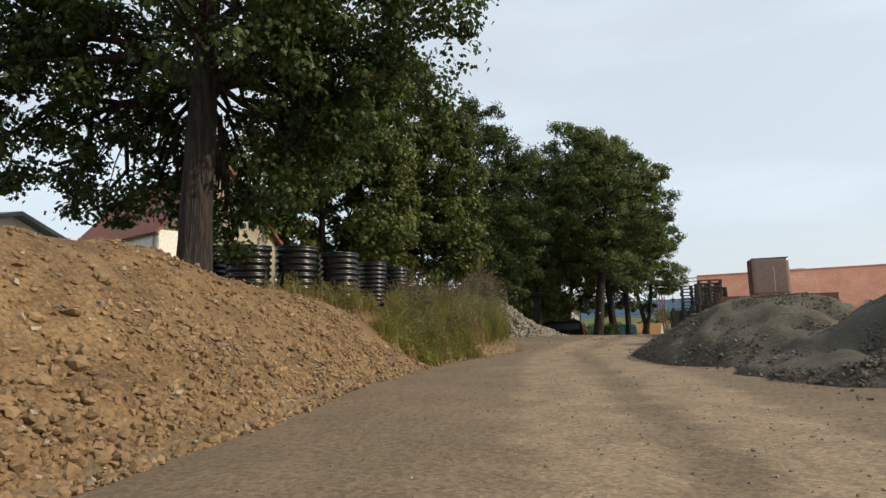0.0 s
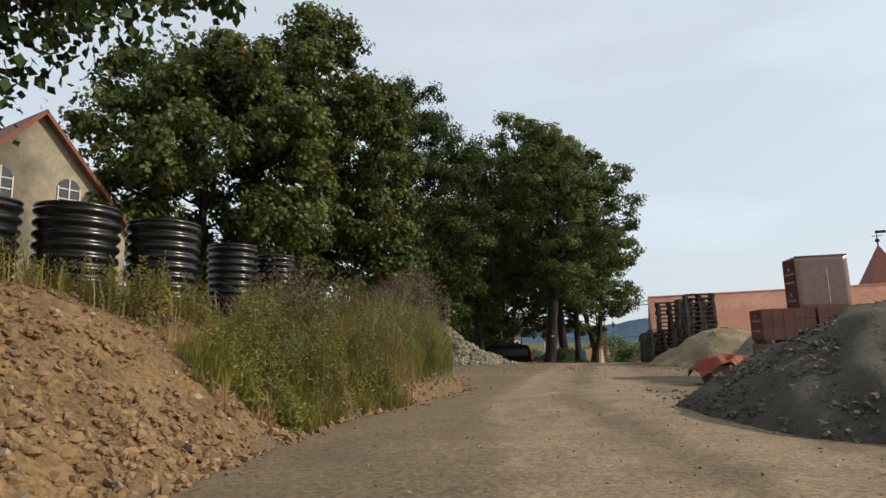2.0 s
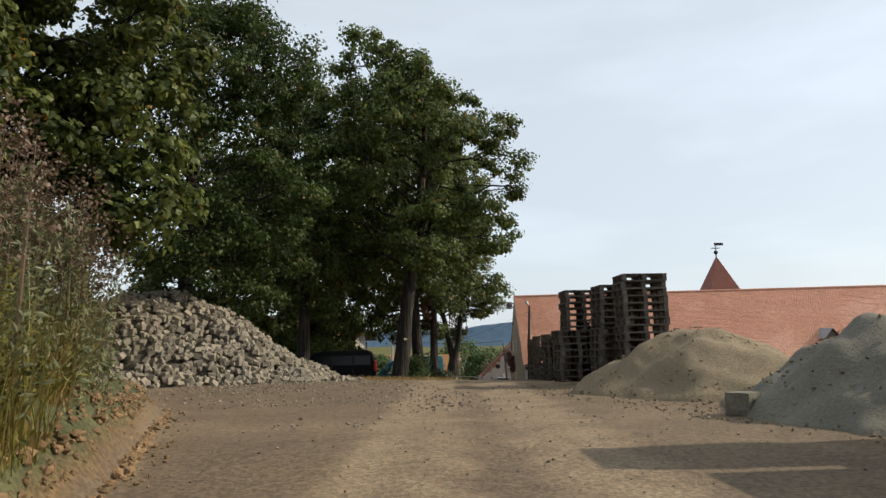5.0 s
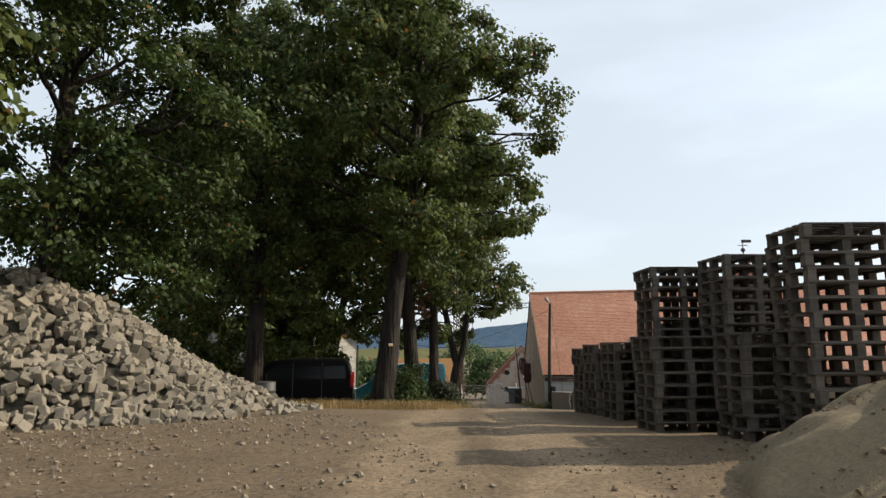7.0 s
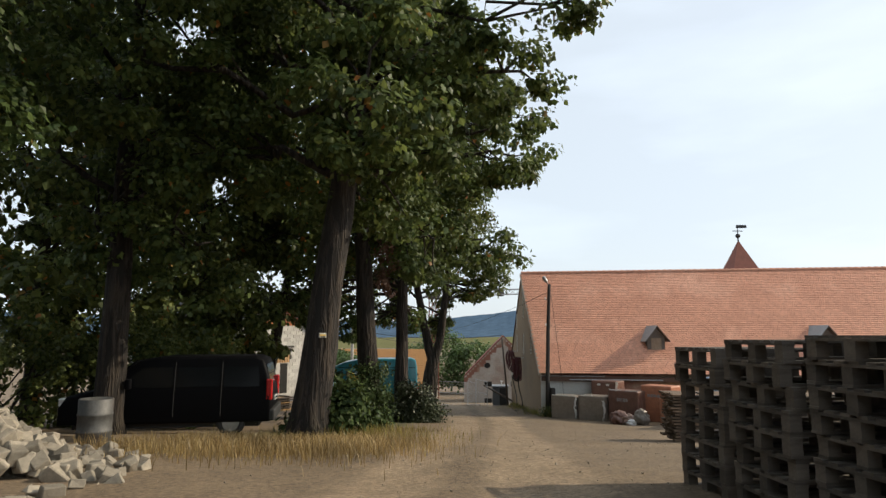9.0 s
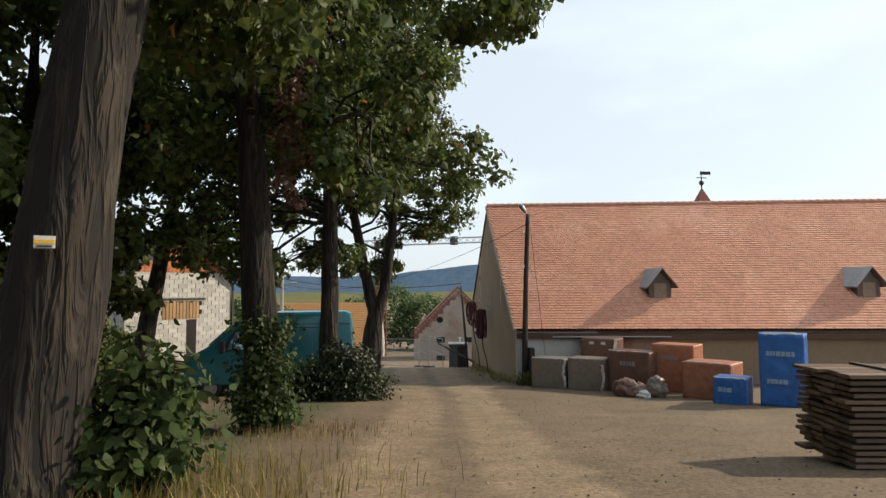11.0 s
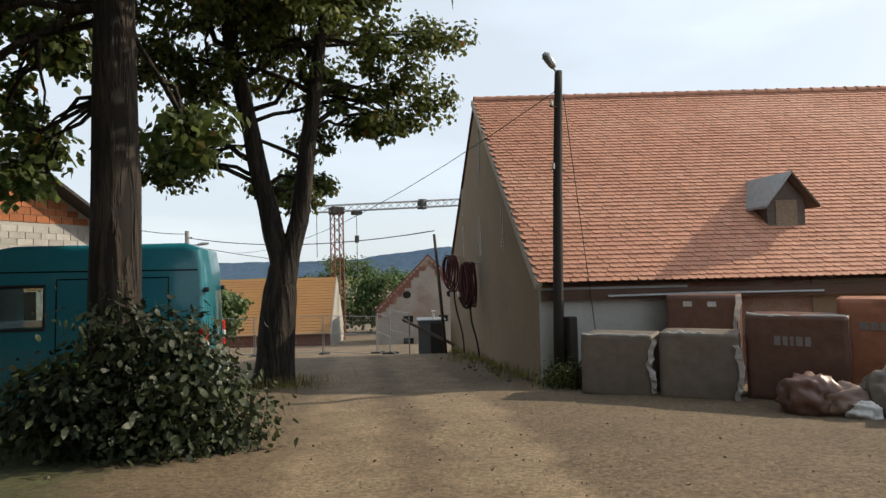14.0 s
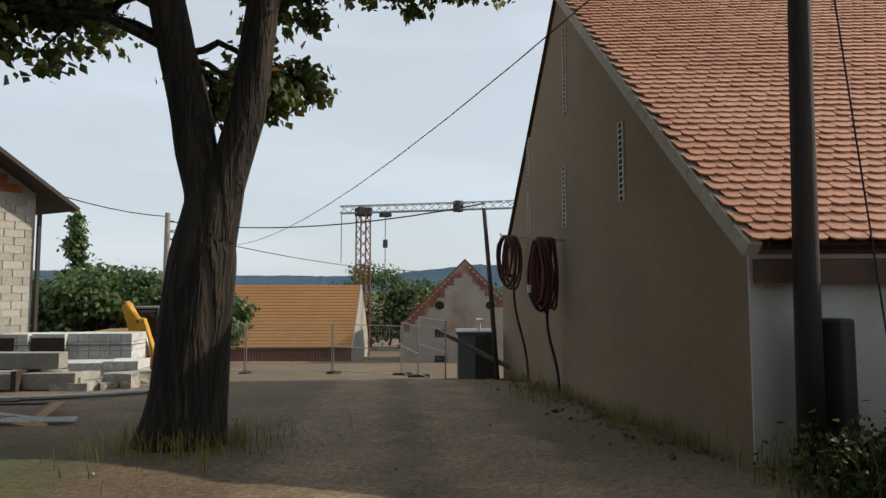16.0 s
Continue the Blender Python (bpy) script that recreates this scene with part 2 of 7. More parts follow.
M_FARGREEN = leafy("far_leaf", (0.045, 0.085, 0.022), (0.10, 0.15, 0.05), 0.3)

# ---- building helpers ----
def part(name, bm, mat, parent=None, label="", smooth=False):
    """Links a bmesh as one mesh object under a thing or a part."""
    me = bpy.data.meshes.new(name)
    bm.to_mesh(me)
    bm.free()
    return part_of(name, me, mat, parent, label, smooth)


def part_of(name, me, mat, parent=None, label="", smooth=False):
    if mat and not me.materials:
        me.materials.append(mat)
    if smooth:
        me.shade_smooth()
    ob = new(name, me)
    if parent:
        ob.parent = parent
    return tagged(ob, label)


def arrays(name, verts, faces, mat, parent=None, smooth=False):
    """An object from arrays of vertices and of faces that all have as many corners."""
    verts, faces = np.asarray(verts, np.float32), np.asarray(faces, np.int32)
    me = bpy.data.meshes.new(name)
    me.vertices.add(len(verts))
    me.vertices.foreach_set("co", verts.ravel())
    k = faces.shape[1]
    me.loops.add(faces.size)
    me.loops.foreach_set("vertex_index", faces.ravel())
    me.polygons.add(len(faces))
    me.polygons.foreach_set("loop_start", np.arange(0, faces.size, k, dtype=np.int32))
    me.polygons.foreach_set("loop_total", np.full(len(faces), k, np.int32))
    me.update(calc_edges=True)
    if not smooth:
        me.shade_flat()
    return part_of(name, me, mat, parent, smooth=smooth)


def empty(name, x=0, y=0, z=0, rz=0, label="", category="", group="", kind=""):
    ob = new(name)
    ob.empty_display_size = 0.2
    ob.matrix_world = pose(x, y, z, 0, 0, rz)
    return tagged(ob, label, category, group, kind)


def box(bm, x0, y0, z0, x1, y1, z1, bevel=0.0, m=None):
    """Adds a box, with bevelled edges if wanted."""
    g = bmesh.ops.create_cube(bm, size=1.0)["verts"]
    t = Matrix.Translation(((x0 + x1) / 2, (y0 + y1) / 2, (z0 + z1) / 2)) @ Matrix.Diagonal((x1 - x0, y1 - y0, z1 - z0, 1))
    bmesh.ops.transform(bm, matrix=t, verts=g)
    if bevel:
        edges = {e for v in g for e in v.link_edges}
        out = bmesh.ops.bevel(bm, geom=list(edges), offset=bevel, segments=2, affect="EDGES", profile=0.5)
        g = list({v for f in out["faces"] for v in f.verts} | {v for v in g if v.is_valid})
    if m is not None:
        bmesh.ops.transform(bm, matrix=m, verts=g)
    return g


def boxed(*args, **kw):
    bm = bmesh.new()
    box(bm, *args, **kw)
    return bm


def tube(bm, pts, radii, sides=10, cap=True):
    """A tube along points, tapering with the radii."""
    pts = [Vector(p) for p in pts]
    if isinstance(radii, (int, float)):
        radii = [radii] * len(pts)
    radii = [float(r) for r in radii]
    rings, up = [], Vector((0.3, 0.9, 0.2)).normalized()
    for i, p in enumerate(pts):
        d = (pts[min(i + 1, len(pts) - 1)] - pts[max(i - 1, 0)]).normalized()
        if abs(d.dot(up)) > 0.95:
            up = Vector((0.9, -0.3, 0.3)).normalized()
        u = d.cross(up).normalized()
        v = d.cross(u)
        rings.append([bm.verts.new(p + radii[i] * (math.cos(a) * u + math.sin(a) * v)) for a in (2 * math.pi * k / sides for k in range(sides))])
    for a, b in zip(rings, rings[1:]):
        for k in range(sides):
            bm.faces.new((a[k], a[(k + 1) % sides], b[(k + 1) % sides], b[k]))
    if cap:
        bm.faces.new(rings[0][::-1])
        bm.faces.new(rings[-1])
    return bm


def tubed(pts, radii, sides=10):
    return tube(bmesh.new(), pts, radii, sides)


def prism(bm, outline, depth, m=None):
    """A polygon in x and z, drawn out along y."""
    a = [bm.verts.new((x, 0, z)) for x, z in outline]
    b = [bm.verts.new((x, depth, z)) for x, z in outline]
    bm.faces.new(a)
    bm.faces.new(b[::-1])
    n = len(a)
    for k in range(n):
        bm.faces.new((a[k], b[k], b[(k + 1) % n], a[(k + 1) % n]))
    if m is not None:
        bmesh.ops.transform(bm, matrix=m, verts=a + b)
    bmesh.ops.recalc_face_normals(bm, faces=bm.faces[:])
    return bm


RNG = np.random.default_rng(7)
TABLE = np.random.default_rng(3).random((256, 256))


def vnoise(x, y, size, seed=0):
    """Smooth value noise from -1 to 1 on a plane."""
    x, y = np.asarray(x, float) / size + seed * 17.3, np.asarray(y, float) / size + seed * 9.7
    i, j = np.floor(x).astype(int), np.floor(y).astype(int)
    u, v = x - i, y - j
    u, v = u * u * (3 - 2 * u), v * v * (3 - 2 * v)
    t = lambda a, b: TABLE[a % 256, b % 256]  # noqa: E731
    return 2 * (t(i, j) * (1 - u) * (1 - v) + t(i + 1, j) * u * (1 - v) + t(i, j + 1) * (1 - u) * v + t(i + 1, j + 1) * u * v) - 1


def smooth01(a):
    a = np.clip(a, 0, 1)
    return a * a * (3 - 2 * a)

# ---- the ground ----
FALL_S = (-400, 30, 37, 40.9, 44.7, 48.5, 52.2, 55.9, 61.2, 68, 75.6, 84.6, 100, 115, 160, 400, 3000)
FALL_Z = (0.0, 0.12, 0.08, -0.06, -0.36, -0.76, -1.22, -1.66, -2.2, -2.65, -3.05, -4.1, -5.6, -7.0, -9.0, -12.0, -12.0)
FOOT_Y = (-60, 2, 7.1, 10.5, 16.7, 19.5, 22.0, 24.8, 30.0, 33.0)
FOOT_X = (-3.5, -2.7, -1.9, -1.3, 0.1, 1.7, 2.85, 3.15, 3.1, 2.6)
BANK_Y = (-60, -5, 5, 9.5, 13, 16, 20, 27, 31, 35.5)
BANK_H = (1.6, 2.2, 2.9, 3.25, 2.4, 1.9, 1.5, 0.9, 0.35, 0.0)


def road_z(x, y):
    return np.interp(0.45 * np.asarray(x, float) + 0.89 * np.asarray(y, float), FALL_S, FALL_Z)


def bank_part(x, y):
    """Height of the bank and of the heap of soil beside the road."""
    d = np.interp(y, FOOT_Y, FOOT_X) - x
    top = np.interp(y, BANK_Y, BANK_H)
    slope = np.interp(y, (9, 13, 16), (0.90, 0.82, 0.74))
    rise = np.clip(d, 0, None) * slope + 0.25 * smooth01(d / 0.3) * (np.asarray(y) > 16)
    h = rise / (1 + (rise / np.maximum(top, 0.05)) ** 5) ** 0.2
    behind = smooth01((d - 2.9) / 2.6) * np.clip(top - 1.9, 0, None)
    return np.where(d > 0, np.minimum(h, top), 0) - behind


def heap_z(x, y, cx, cy, rx, ry, h, yaw=0.0, seed=0, flat=0.1):
    """A tipped heap with straight flanks and a rounded, uneven top."""
    c, s = math.cos(radians(yaw)), math.sin(radians(yaw))
    u, v = ((x - cx) * c + (y - cy) * s) / rx, (-(x - cx) * s + (y - cy) * c) / ry
    r = np.sqrt(u * u + v * v) + 0.10 * vnoise(x, y, 1.7, seed) + 0.05 * vnoise(x, y, 0.6, seed + 1)
    q = np.minimum((1 - r) / (1 - flat), 1.0)
    q = np.where(q > 0.75, 0.75 + 0.25 * np.sin((q - 0.75) / 0.25 * 1.2) / 1.2, q)
    return np.where(r < 1, h * q, -1.0)


def ground_z(x, y):
    x, y = np.asarray(x, float), np.asarray(y, float)
    z = road_z(x, y) + bank_part(x, y)
    near = np.exp(-((x / 80) ** 2 + ((y - 30) / 90) ** 2))
    z = z + near * (0.05 * vnoise(x, y, 3.1, 1) + 0.018 * vnoise(x, y, 0.7, 2))
    on_bank = smooth01((np.interp(y, FOOT_Y, FOOT_X) - x) / 0.5) * smooth01((34 - y) / 3)
    z = z + on_bank * (0.12 * vnoise(x, y, 1.3, 3) + 0.08 * vnoise(x, y, 0.5, 4) + 0.05 * vnoise(x, y, 0.24, 5))
    side = np.abs(x - np.interp(y, (0, 19, 40, 58), (1.0, 4.0, 12.2, 21.1)) )
    ruts = np.exp(-((side - 0.75) / 0.22) ** 2)
    return z - 0.03 * ruts * near


def ground_at(x, y):
    return float(ground_z(x, y))


def sheet(name, xs, ys, height, mat, smooth=True):
    gx, gy = np.meshgrid(xs, ys)
    gz = height(gx, gy)
    n, k = gx.shape
    idx = np.arange(n * k).reshape(n, k)
    f = np.stack([idx[:-1, :-1], idx[:-1, 1:], idx[1:, 1:], idx[1:, :-1]], -1).reshape(-1, 4)
    return arrays(name, np.stack([gx, gy, gz], -1).reshape(-1, 3), f, mat, smooth=smooth)


def spaced(lo, a, b, hi, fine, steps):
    """Even steps between a and b, growing ones out to lo and hi."""
    grow = np.geomspace(1, 400, steps) - 1
    left, right = a - grow / grow[-1] * (a - lo), b + grow / grow[-1] * (hi - b)
    return np.unique(np.concatenate([left, np.arange(a, b, fine), right]))


gxs = spaced(-2600, -12, 32, 2600, 0.23, 46)
gys = spaced(-1200, -3, 88, 3200, 0.26, 46)
ground = sheet("ground", gxs, gys, ground_z, M_GROUND)
co = np.empty(len(ground.data.vertices) * 3, np.float32)
ground.data.vertices.foreach_get("co", co)
cx_, cy_ = co.reshape(-1, 3)[:, 0].astype(float), co.reshape(-1, 3)[:, 1].astype(float)
inward = np.interp(cy_, FOOT_Y, FOOT_X) - cx_
mid = np.interp(cy_, (-20, 0, 19, 40, 58, 75, 90), (1.6, 1.9, 4.6, 12.4, 21.4, 28.0, 30.0))
MASKS = {"bank": smooth01(inward / 0.5 + 0.4) * smooth01((11 - inward) / 5) * smooth01((31 - cy_) / 4),
         "dust": np.exp(-(((np.abs(cx_ - mid) - 0.95) / 0.75) ** 2)) * smooth01((80 - cy_) / 10) * smooth01((cy_ + 20) / 10),
         "moss": np.maximum(smooth01((inward + 0.05) / 0.4) * smooth01((cy_ - 18) / 4) * smooth01((33 - cy_) / 4), 0.95 * np.exp(-(((cx_ - mid + 5.2) / 2.2) ** 2)) * smooth01((cy_ - 43) / 4) * smooth01((70 - cy_) / 6))}
for key, value in MASKS.items():
    ground.data.attributes.new(key, "FLOAT", "POINT").data.foreach_set("value", value.astype(np.float32))
tagged(ground, "dusty packed dirt track with a soil bank beside it", "ground", kind="structure")


def heap(name, mat, label, cx, cy, rx, ry, h, yaw=0.0, seed=0, flat=0.1, step=0.11, category="heap"):
    xs = np.arange(cx - max(rx, ry) * 1.25, cx + max(rx, ry) * 1.25, step)
    ys = np.arange(cy - max(rx, ry) * 1.25, cy + max(rx, ry) * 1.25, step)
    gx, gy = np.meshgrid(xs, ys)
    hz = heap_z(gx, gy, cx, cy, rx, ry, h, yaw, seed, flat)
    gz = np.where(hz > 0, ground_z(gx, gy) + hz + 0.10 * vnoise(gx, gy, 0.75, seed + 4) + 0.06 * vnoise(gx, gy, 0.4, seed + 2) + 0.03 * vnoise(gx, gy, 0.2, seed + 3), ground_z(gx, gy) - 0.08)
    n, k = gx.shape
    idx = np.arange(n * k).reshape(n, k)
    f = np.stack([idx[:-1, :-1], idx[:-1, 1:], idx[1:, 1:], idx[1:, :-1]], -1).reshape(-1, 4)
    keep = (hz > -0.001).reshape(-1)[f].any(1)
    f = f[keep]
    used, inv = np.unique(f, return_inverse=True)
    ob = arrays(name, np.stack([gx, gy, gz], -1).reshape(-1, 3)[used], inv.reshape(f.shape), mat, smooth=True)
    return tagged(ob, label, category)


GRAVEL = ((8.9, 15.2, 3.55, 3.7, 1.62, 25, 11, 0.3), (10.2, 10.2, 4.3, 4.0, 1.65, 20, 12, 0.25))
for g in GRAVEL:
    heap("gravel_mound", M_GRAVEL, "heap of dark grey gravel and rubble beside the track", *g)
heap("sand_mound", M_SAND, "tipped heap of pale yellow building sand", 14.4, 30.0, 3.0, 2.9, 1.52, 0, 21, 0.12)
heap("sand_mound", M_GRIT, "heap of fine grey-green grit", 14.0, 24.9, 3.0, 2.9, 1.5, 0, 25, 0.25)

# ---- trees ----
def leaf_cloud(centres, spread, per, size, rng, droop=0.5, oval=False, tuft=False, wide=0.42):
    """Diamond leaves scattered round the given centres: arrays of vertices and faces."""
    c = np.repeat(centres, per, 0)
    n = len(c)
    off = rng.normal(0, 1, (n, 3))
    if tuft:          # leaves sit on the outside of each tuft
        off /= np.linalg.norm(off, axis=1, keepdims=True)
        off *= rng.uniform(0.2, 1.0, (n, 1)) ** 0.45 * np.repeat(rng.uniform(0.55, 1.3, len(centres)), per)[:, None] * 1.6 * (1 + 0.22 * rng.normal(0, 1, (n, 1)))
    off = off * np.array([spread, spread, spread * 0.62])
    p = c + off
    face = off / (np.linalg.norm(off, axis=1, keepdims=True) + 1e-6) * 0.9 + rng.normal(0, 0.45, (n, 3)) + np.array([0, 0, 0.35])
    face /= np.linalg.norm(face, axis=1, keepdims=True)
    hang = rng.normal(0, 0.7, (n, 3)) - np.array([0, 0, 0.4 + droop])
    d = hang - (hang * face).sum(1, keepdims=True) * face
    d /= np.linalg.norm(d, axis=1, keepdims=True) + 1e-6
    side = np.cross(d, face)
    s = size * rng.uniform(0.6, 1.3, n)[:, None]
    nrm = -face
    if oval:
        rows = []
        for t, w, bend in ((0.0, 0.05, 0), (0.3, 0.28, 0.05), (0.7, 0.20, 0.04), (1.0, 0.02, -0.06)):
            for sg_ in (1, -1):
                rows.append(p + d * s * t + side * s * w * sg_ + nrm * s * bend)
        v = np.stack(rows, 1).reshape(-1, 3)
        b = (np.arange(n) * 8)[:, None]
        return v, np.concatenate([b + np.array([k, k + 1, k + 3, k + 2]) for k in (0, 2, 4)])
    mid = p + d * s * 0.42
    v = np.stack([p, mid + side * s * wide + nrm * s * 0.07, p + d * s, mid - side * s * wide + nrm * s * 0.07], 1).reshape(-1, 3)
    f = np.arange(4 * n).reshape(n, 4)
    return v, f


def bent(a, b, rng, wob=0.12, steps=5):
    a, b = np.array(a, float), np.array(b, float)
    l = np.linalg.norm(b - a)
    return [tuple(a + (b - a) * t + rng.normal(0, wob * l * 0.25, 3) * math.sin(math.pi * t) + np.array([0, 0, 0.10 * l * math.sin(math.pi * t)])) for t in np.linspace(0, 1, steps)]


def tree(x, y, height, trunk_r, lobes, label, seed, clumps=260, per=150, size=0.2, spread=0.5, lean=(0, 0), forks=None, mat=None, first_limb=0.3, group="row of old lindens"):
    """A broadleaf tree: trunk, limbs to every lobe, twigs, and a crown of leaves. lobes: (dx, dy, z above the foot, radius)."""
    rng = np.random.default_rng(seed)
    gz = ground_at(x, y) - 0.15
    root = empty("tree", x, y, gz, 0, label, "tree", group)
    bm = bmesh.new()
    top = height * 0.72
    stems = forks or [[(0, 0, 0), (lean[0] * 0.25, lean[1] * 0.25, top * 0.25), (lean[0] * 0.55, lean[1] * 0.55, top * 0.5), (lean[0] * 0.9, lean[1] * 0.9, top * 0.78), (lean[0], lean[1], top)]]
    for stem in stems:
        pts = []
        for a, b in zip(stem, stem[1:]):
            for k in range(5):
                t = k / 5
                pts.append(tuple(a[i] + (b[i] - a[i]) * t for i in range(3)))
        pts.append(stem[-1])
        zs = [p[2] for p in pts]
        rad = []
        for p in pts:
            t = p[2] / top
            flare = 1 + 0.35 * math.exp(-p[2] / 0.4) if p[2] < 3 else 1
            rad.append(trunk_r * (0.22 + 0.78 * max(1 - t, 0) ** 0.75) * flare * (1 - 0.34 * min(max((p[2] - 2.3) / 0.9, 0), 1) if len(stems) > 1 else 1))
        tube(bm, pts, rad, 18)
    for v in bm.verts:
        n = noise.noise(Vector((v.co.x * 2.2 + seed, v.co.y * 2.2, v.co.z * 0.7)))
        r = Vector((v.co.x, v.co.y, 0))
        ridge = math.sin(math.atan2(v.co.y, v.co.x) * 7 + 2.0 * n) * 0.035 * trunk_r
        if r.length > 0.01:
            v.co += r.normalized() * (n * 0.12 * trunk_r + ridge)
    part("trunk", bm, M_BARK, root, smooth=True)
    centres = []
    for dx, dy, z, r in lobes:
        k = max(5, int(0.6 * clumps * r ** 2 / sum(q[3] ** 2 for q in lobes)))
        d = rng.normal(0, 1, (k, 3))
        d /= np.linalg.norm(d, axis=1, keepdims=True)
        rad = r * rng.uniform(0.35, 1.0, (k, 1)) ** 0.42
        squash = np.array([1, 1, 0.92])
        centres.append(np.array([dx, dy, z]) + d * rad * squash)
        stem = stems[rng.integers(len(stems))]
        zs = min(max(z - r * 0.9, first_limb * height), top * 0.95)
        pts = np.array(stem, float)
        base = tuple(np.interp(zs, pts[:, 2], pts[:, i]) for i in range(3))
        limb = bmesh.new()
        r0 = trunk_r * 0.32 * (1.15 - zs / height) * min(1.0, 0.25 + 0.5 * r)
        line = bent(base, (dx, dy, z), rng, 0.2, 7)
        tube(limb, line, list(np.linspace(r0, min(0.05, r0 * 0.5), 7)), 8, cap=False)
        for _ in range(7):
            tip = centres[-1][rng.integers(k)]
            start = line[rng.integers(3, 7)]
            tube(limb, bent(start, tip, rng, 0.2, 4), [0.045, 0.032, 0.02, 0.008], 5, cap=False)
        part("limb", limb, M_BARK, root, smooth=True)
    centres = np.concatenate(centres)
    v, f = leaf_cloud(centres, spread * 1.12, int(per * 1.15), size * 1.17, rng, tuft=True)
    arrays("crown", v, f, mat or M_LEAF, root)
    return root


def lobes_for(seed, rx, ry, z0, z1, n=14, lobe=1.9, taper=0.35):
    """Lobes spread through an egg-shaped crown."""
    rng = np.random.default_rng(seed)
    out = []
    for k in range(n):
        t = (k + 0.5) / n
        z = z0 + (z1 - z0) * t
        w = math.sin(math.pi * (0.12 + 0.80 * t)) ** 0.7
        a = k * 2.4 + rng.uniform(-0.5, 0.5)
        q = rng.uniform(0.45, 0.85) * w
        out.append((rx * q * math.cos(a), ry * q * math.sin(a), z, lobe * rng.uniform(0.8, 1.2)))
    out.append((0, 0, z1 - lobe * 0.3, lobe))
    return out


OLD = "tall old linden with dense dark green crown beside the track"
tree(-5.4, 13.2, 17, 0.40, lobes_for(1, 6.2, 5.0, 5.0, 15.5, 22, 1.9) + [(4.2, -0.5, 9.5, 2.0), (5.6, 0.5, 11.5, 1.8), (6.2, 1.0, 9.6, 1.6), (-4.8, -0.5, 5.0, 1.6), (-2.8, 1.0, 4.6, 1.3), (-7.0, 0.0, 5.5, 1.6), (-2.4, 3.2, 3.9, 1.1), (-3.6, 3.0, 3.4, 1.2), (-4.6, 2.0, 3.8, 1.4), (-6.2, 1.5, 4.2, 1.5), (-5.4, 0.0, 6.4, 1.7), (-3.0, 0.6, 6.6, 1.6), (-1.2, 1.2, 5.6, 1.3), (0.2, 2.4, 1.75, 0.5), (-0.4, 2.3, 2.5, 0.8), (-1.2, 2.2, 2.1, 0.6), (-0.2, 2.6, 3.3, 0.9), (0.4, 2.8, 2.7, 0.55), (-2.0, 2.4, 3.0, 0.9), (-1.6, 3.6, 4.4, 1.1), (0.3, 3.4, 4.6, 1.0), (2.4, 0.6, 3.4, 1.2), (3.8, 1.2, 4.2, 1.3), (5.0, 1.2, 5.8, 1.4), (6.0, 0.2, 7.6, 1.5), (2.2, 1.5, 4.2, 1.3), (2.6, 2.5, 5.6, 1.5), (3.6, 0.5, 6.8, 1.5)], "old linden with thick trunk standing on the soil bank", 1, 1850, 90, 0.125, 0.34, lean=(0.5, 0), mat=M_LEAF_SHADED)
tree(-6.8, 34.5, 16, 0.30, lobes_for(2, 5.2, 4.4, 3.2, 14.4, 20, 1.7), OLD, 2, 1000, 80, 0.21, 0.38)
tree(-2.6, 38.5, 19, 0.30, lobes_for(3, 4.0, 3.8, 3.6, 18.4, 20, 1.6) + [(3.8, 0.0, 8.0, 1.7), (4.1, 0.3, 11.0, 1.8), (3.4, 0.0, 13.8, 1.7), (4.2, 0.0, 5.6, 1.5)], OLD, 3, 1050, 80, 0.21, 0.38)
golden = tree(2.6, 44.5, 18.5, 0.34, lobes_for(4, 5.0, 4.4, 3.4, 17.2, 20, 1.8) + [(3.4, -0.5, 12.5, 1.7), (3.9, 0.0, 10.2, 1.7), (2.6, 0.0, 14.8, 1.5), (4.3, 0.0, 8.0, 1.5), (3.6, 0.4, 5.6, 1.2)], OLD, 4, 1000, 125, 0.125, 0.36, mat=M_LEAF_SHADED)
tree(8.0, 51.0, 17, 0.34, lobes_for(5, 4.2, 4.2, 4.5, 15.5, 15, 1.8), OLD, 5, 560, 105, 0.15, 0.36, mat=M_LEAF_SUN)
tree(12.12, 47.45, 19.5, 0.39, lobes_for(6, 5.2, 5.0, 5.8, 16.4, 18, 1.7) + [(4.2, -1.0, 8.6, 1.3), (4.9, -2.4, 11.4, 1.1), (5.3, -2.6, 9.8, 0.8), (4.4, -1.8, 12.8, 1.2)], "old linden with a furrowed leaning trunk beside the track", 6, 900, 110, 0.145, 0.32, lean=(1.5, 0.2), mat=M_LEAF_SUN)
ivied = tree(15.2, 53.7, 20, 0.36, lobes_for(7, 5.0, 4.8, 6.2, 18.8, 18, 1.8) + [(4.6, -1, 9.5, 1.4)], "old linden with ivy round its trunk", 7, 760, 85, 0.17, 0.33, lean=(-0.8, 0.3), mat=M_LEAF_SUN)
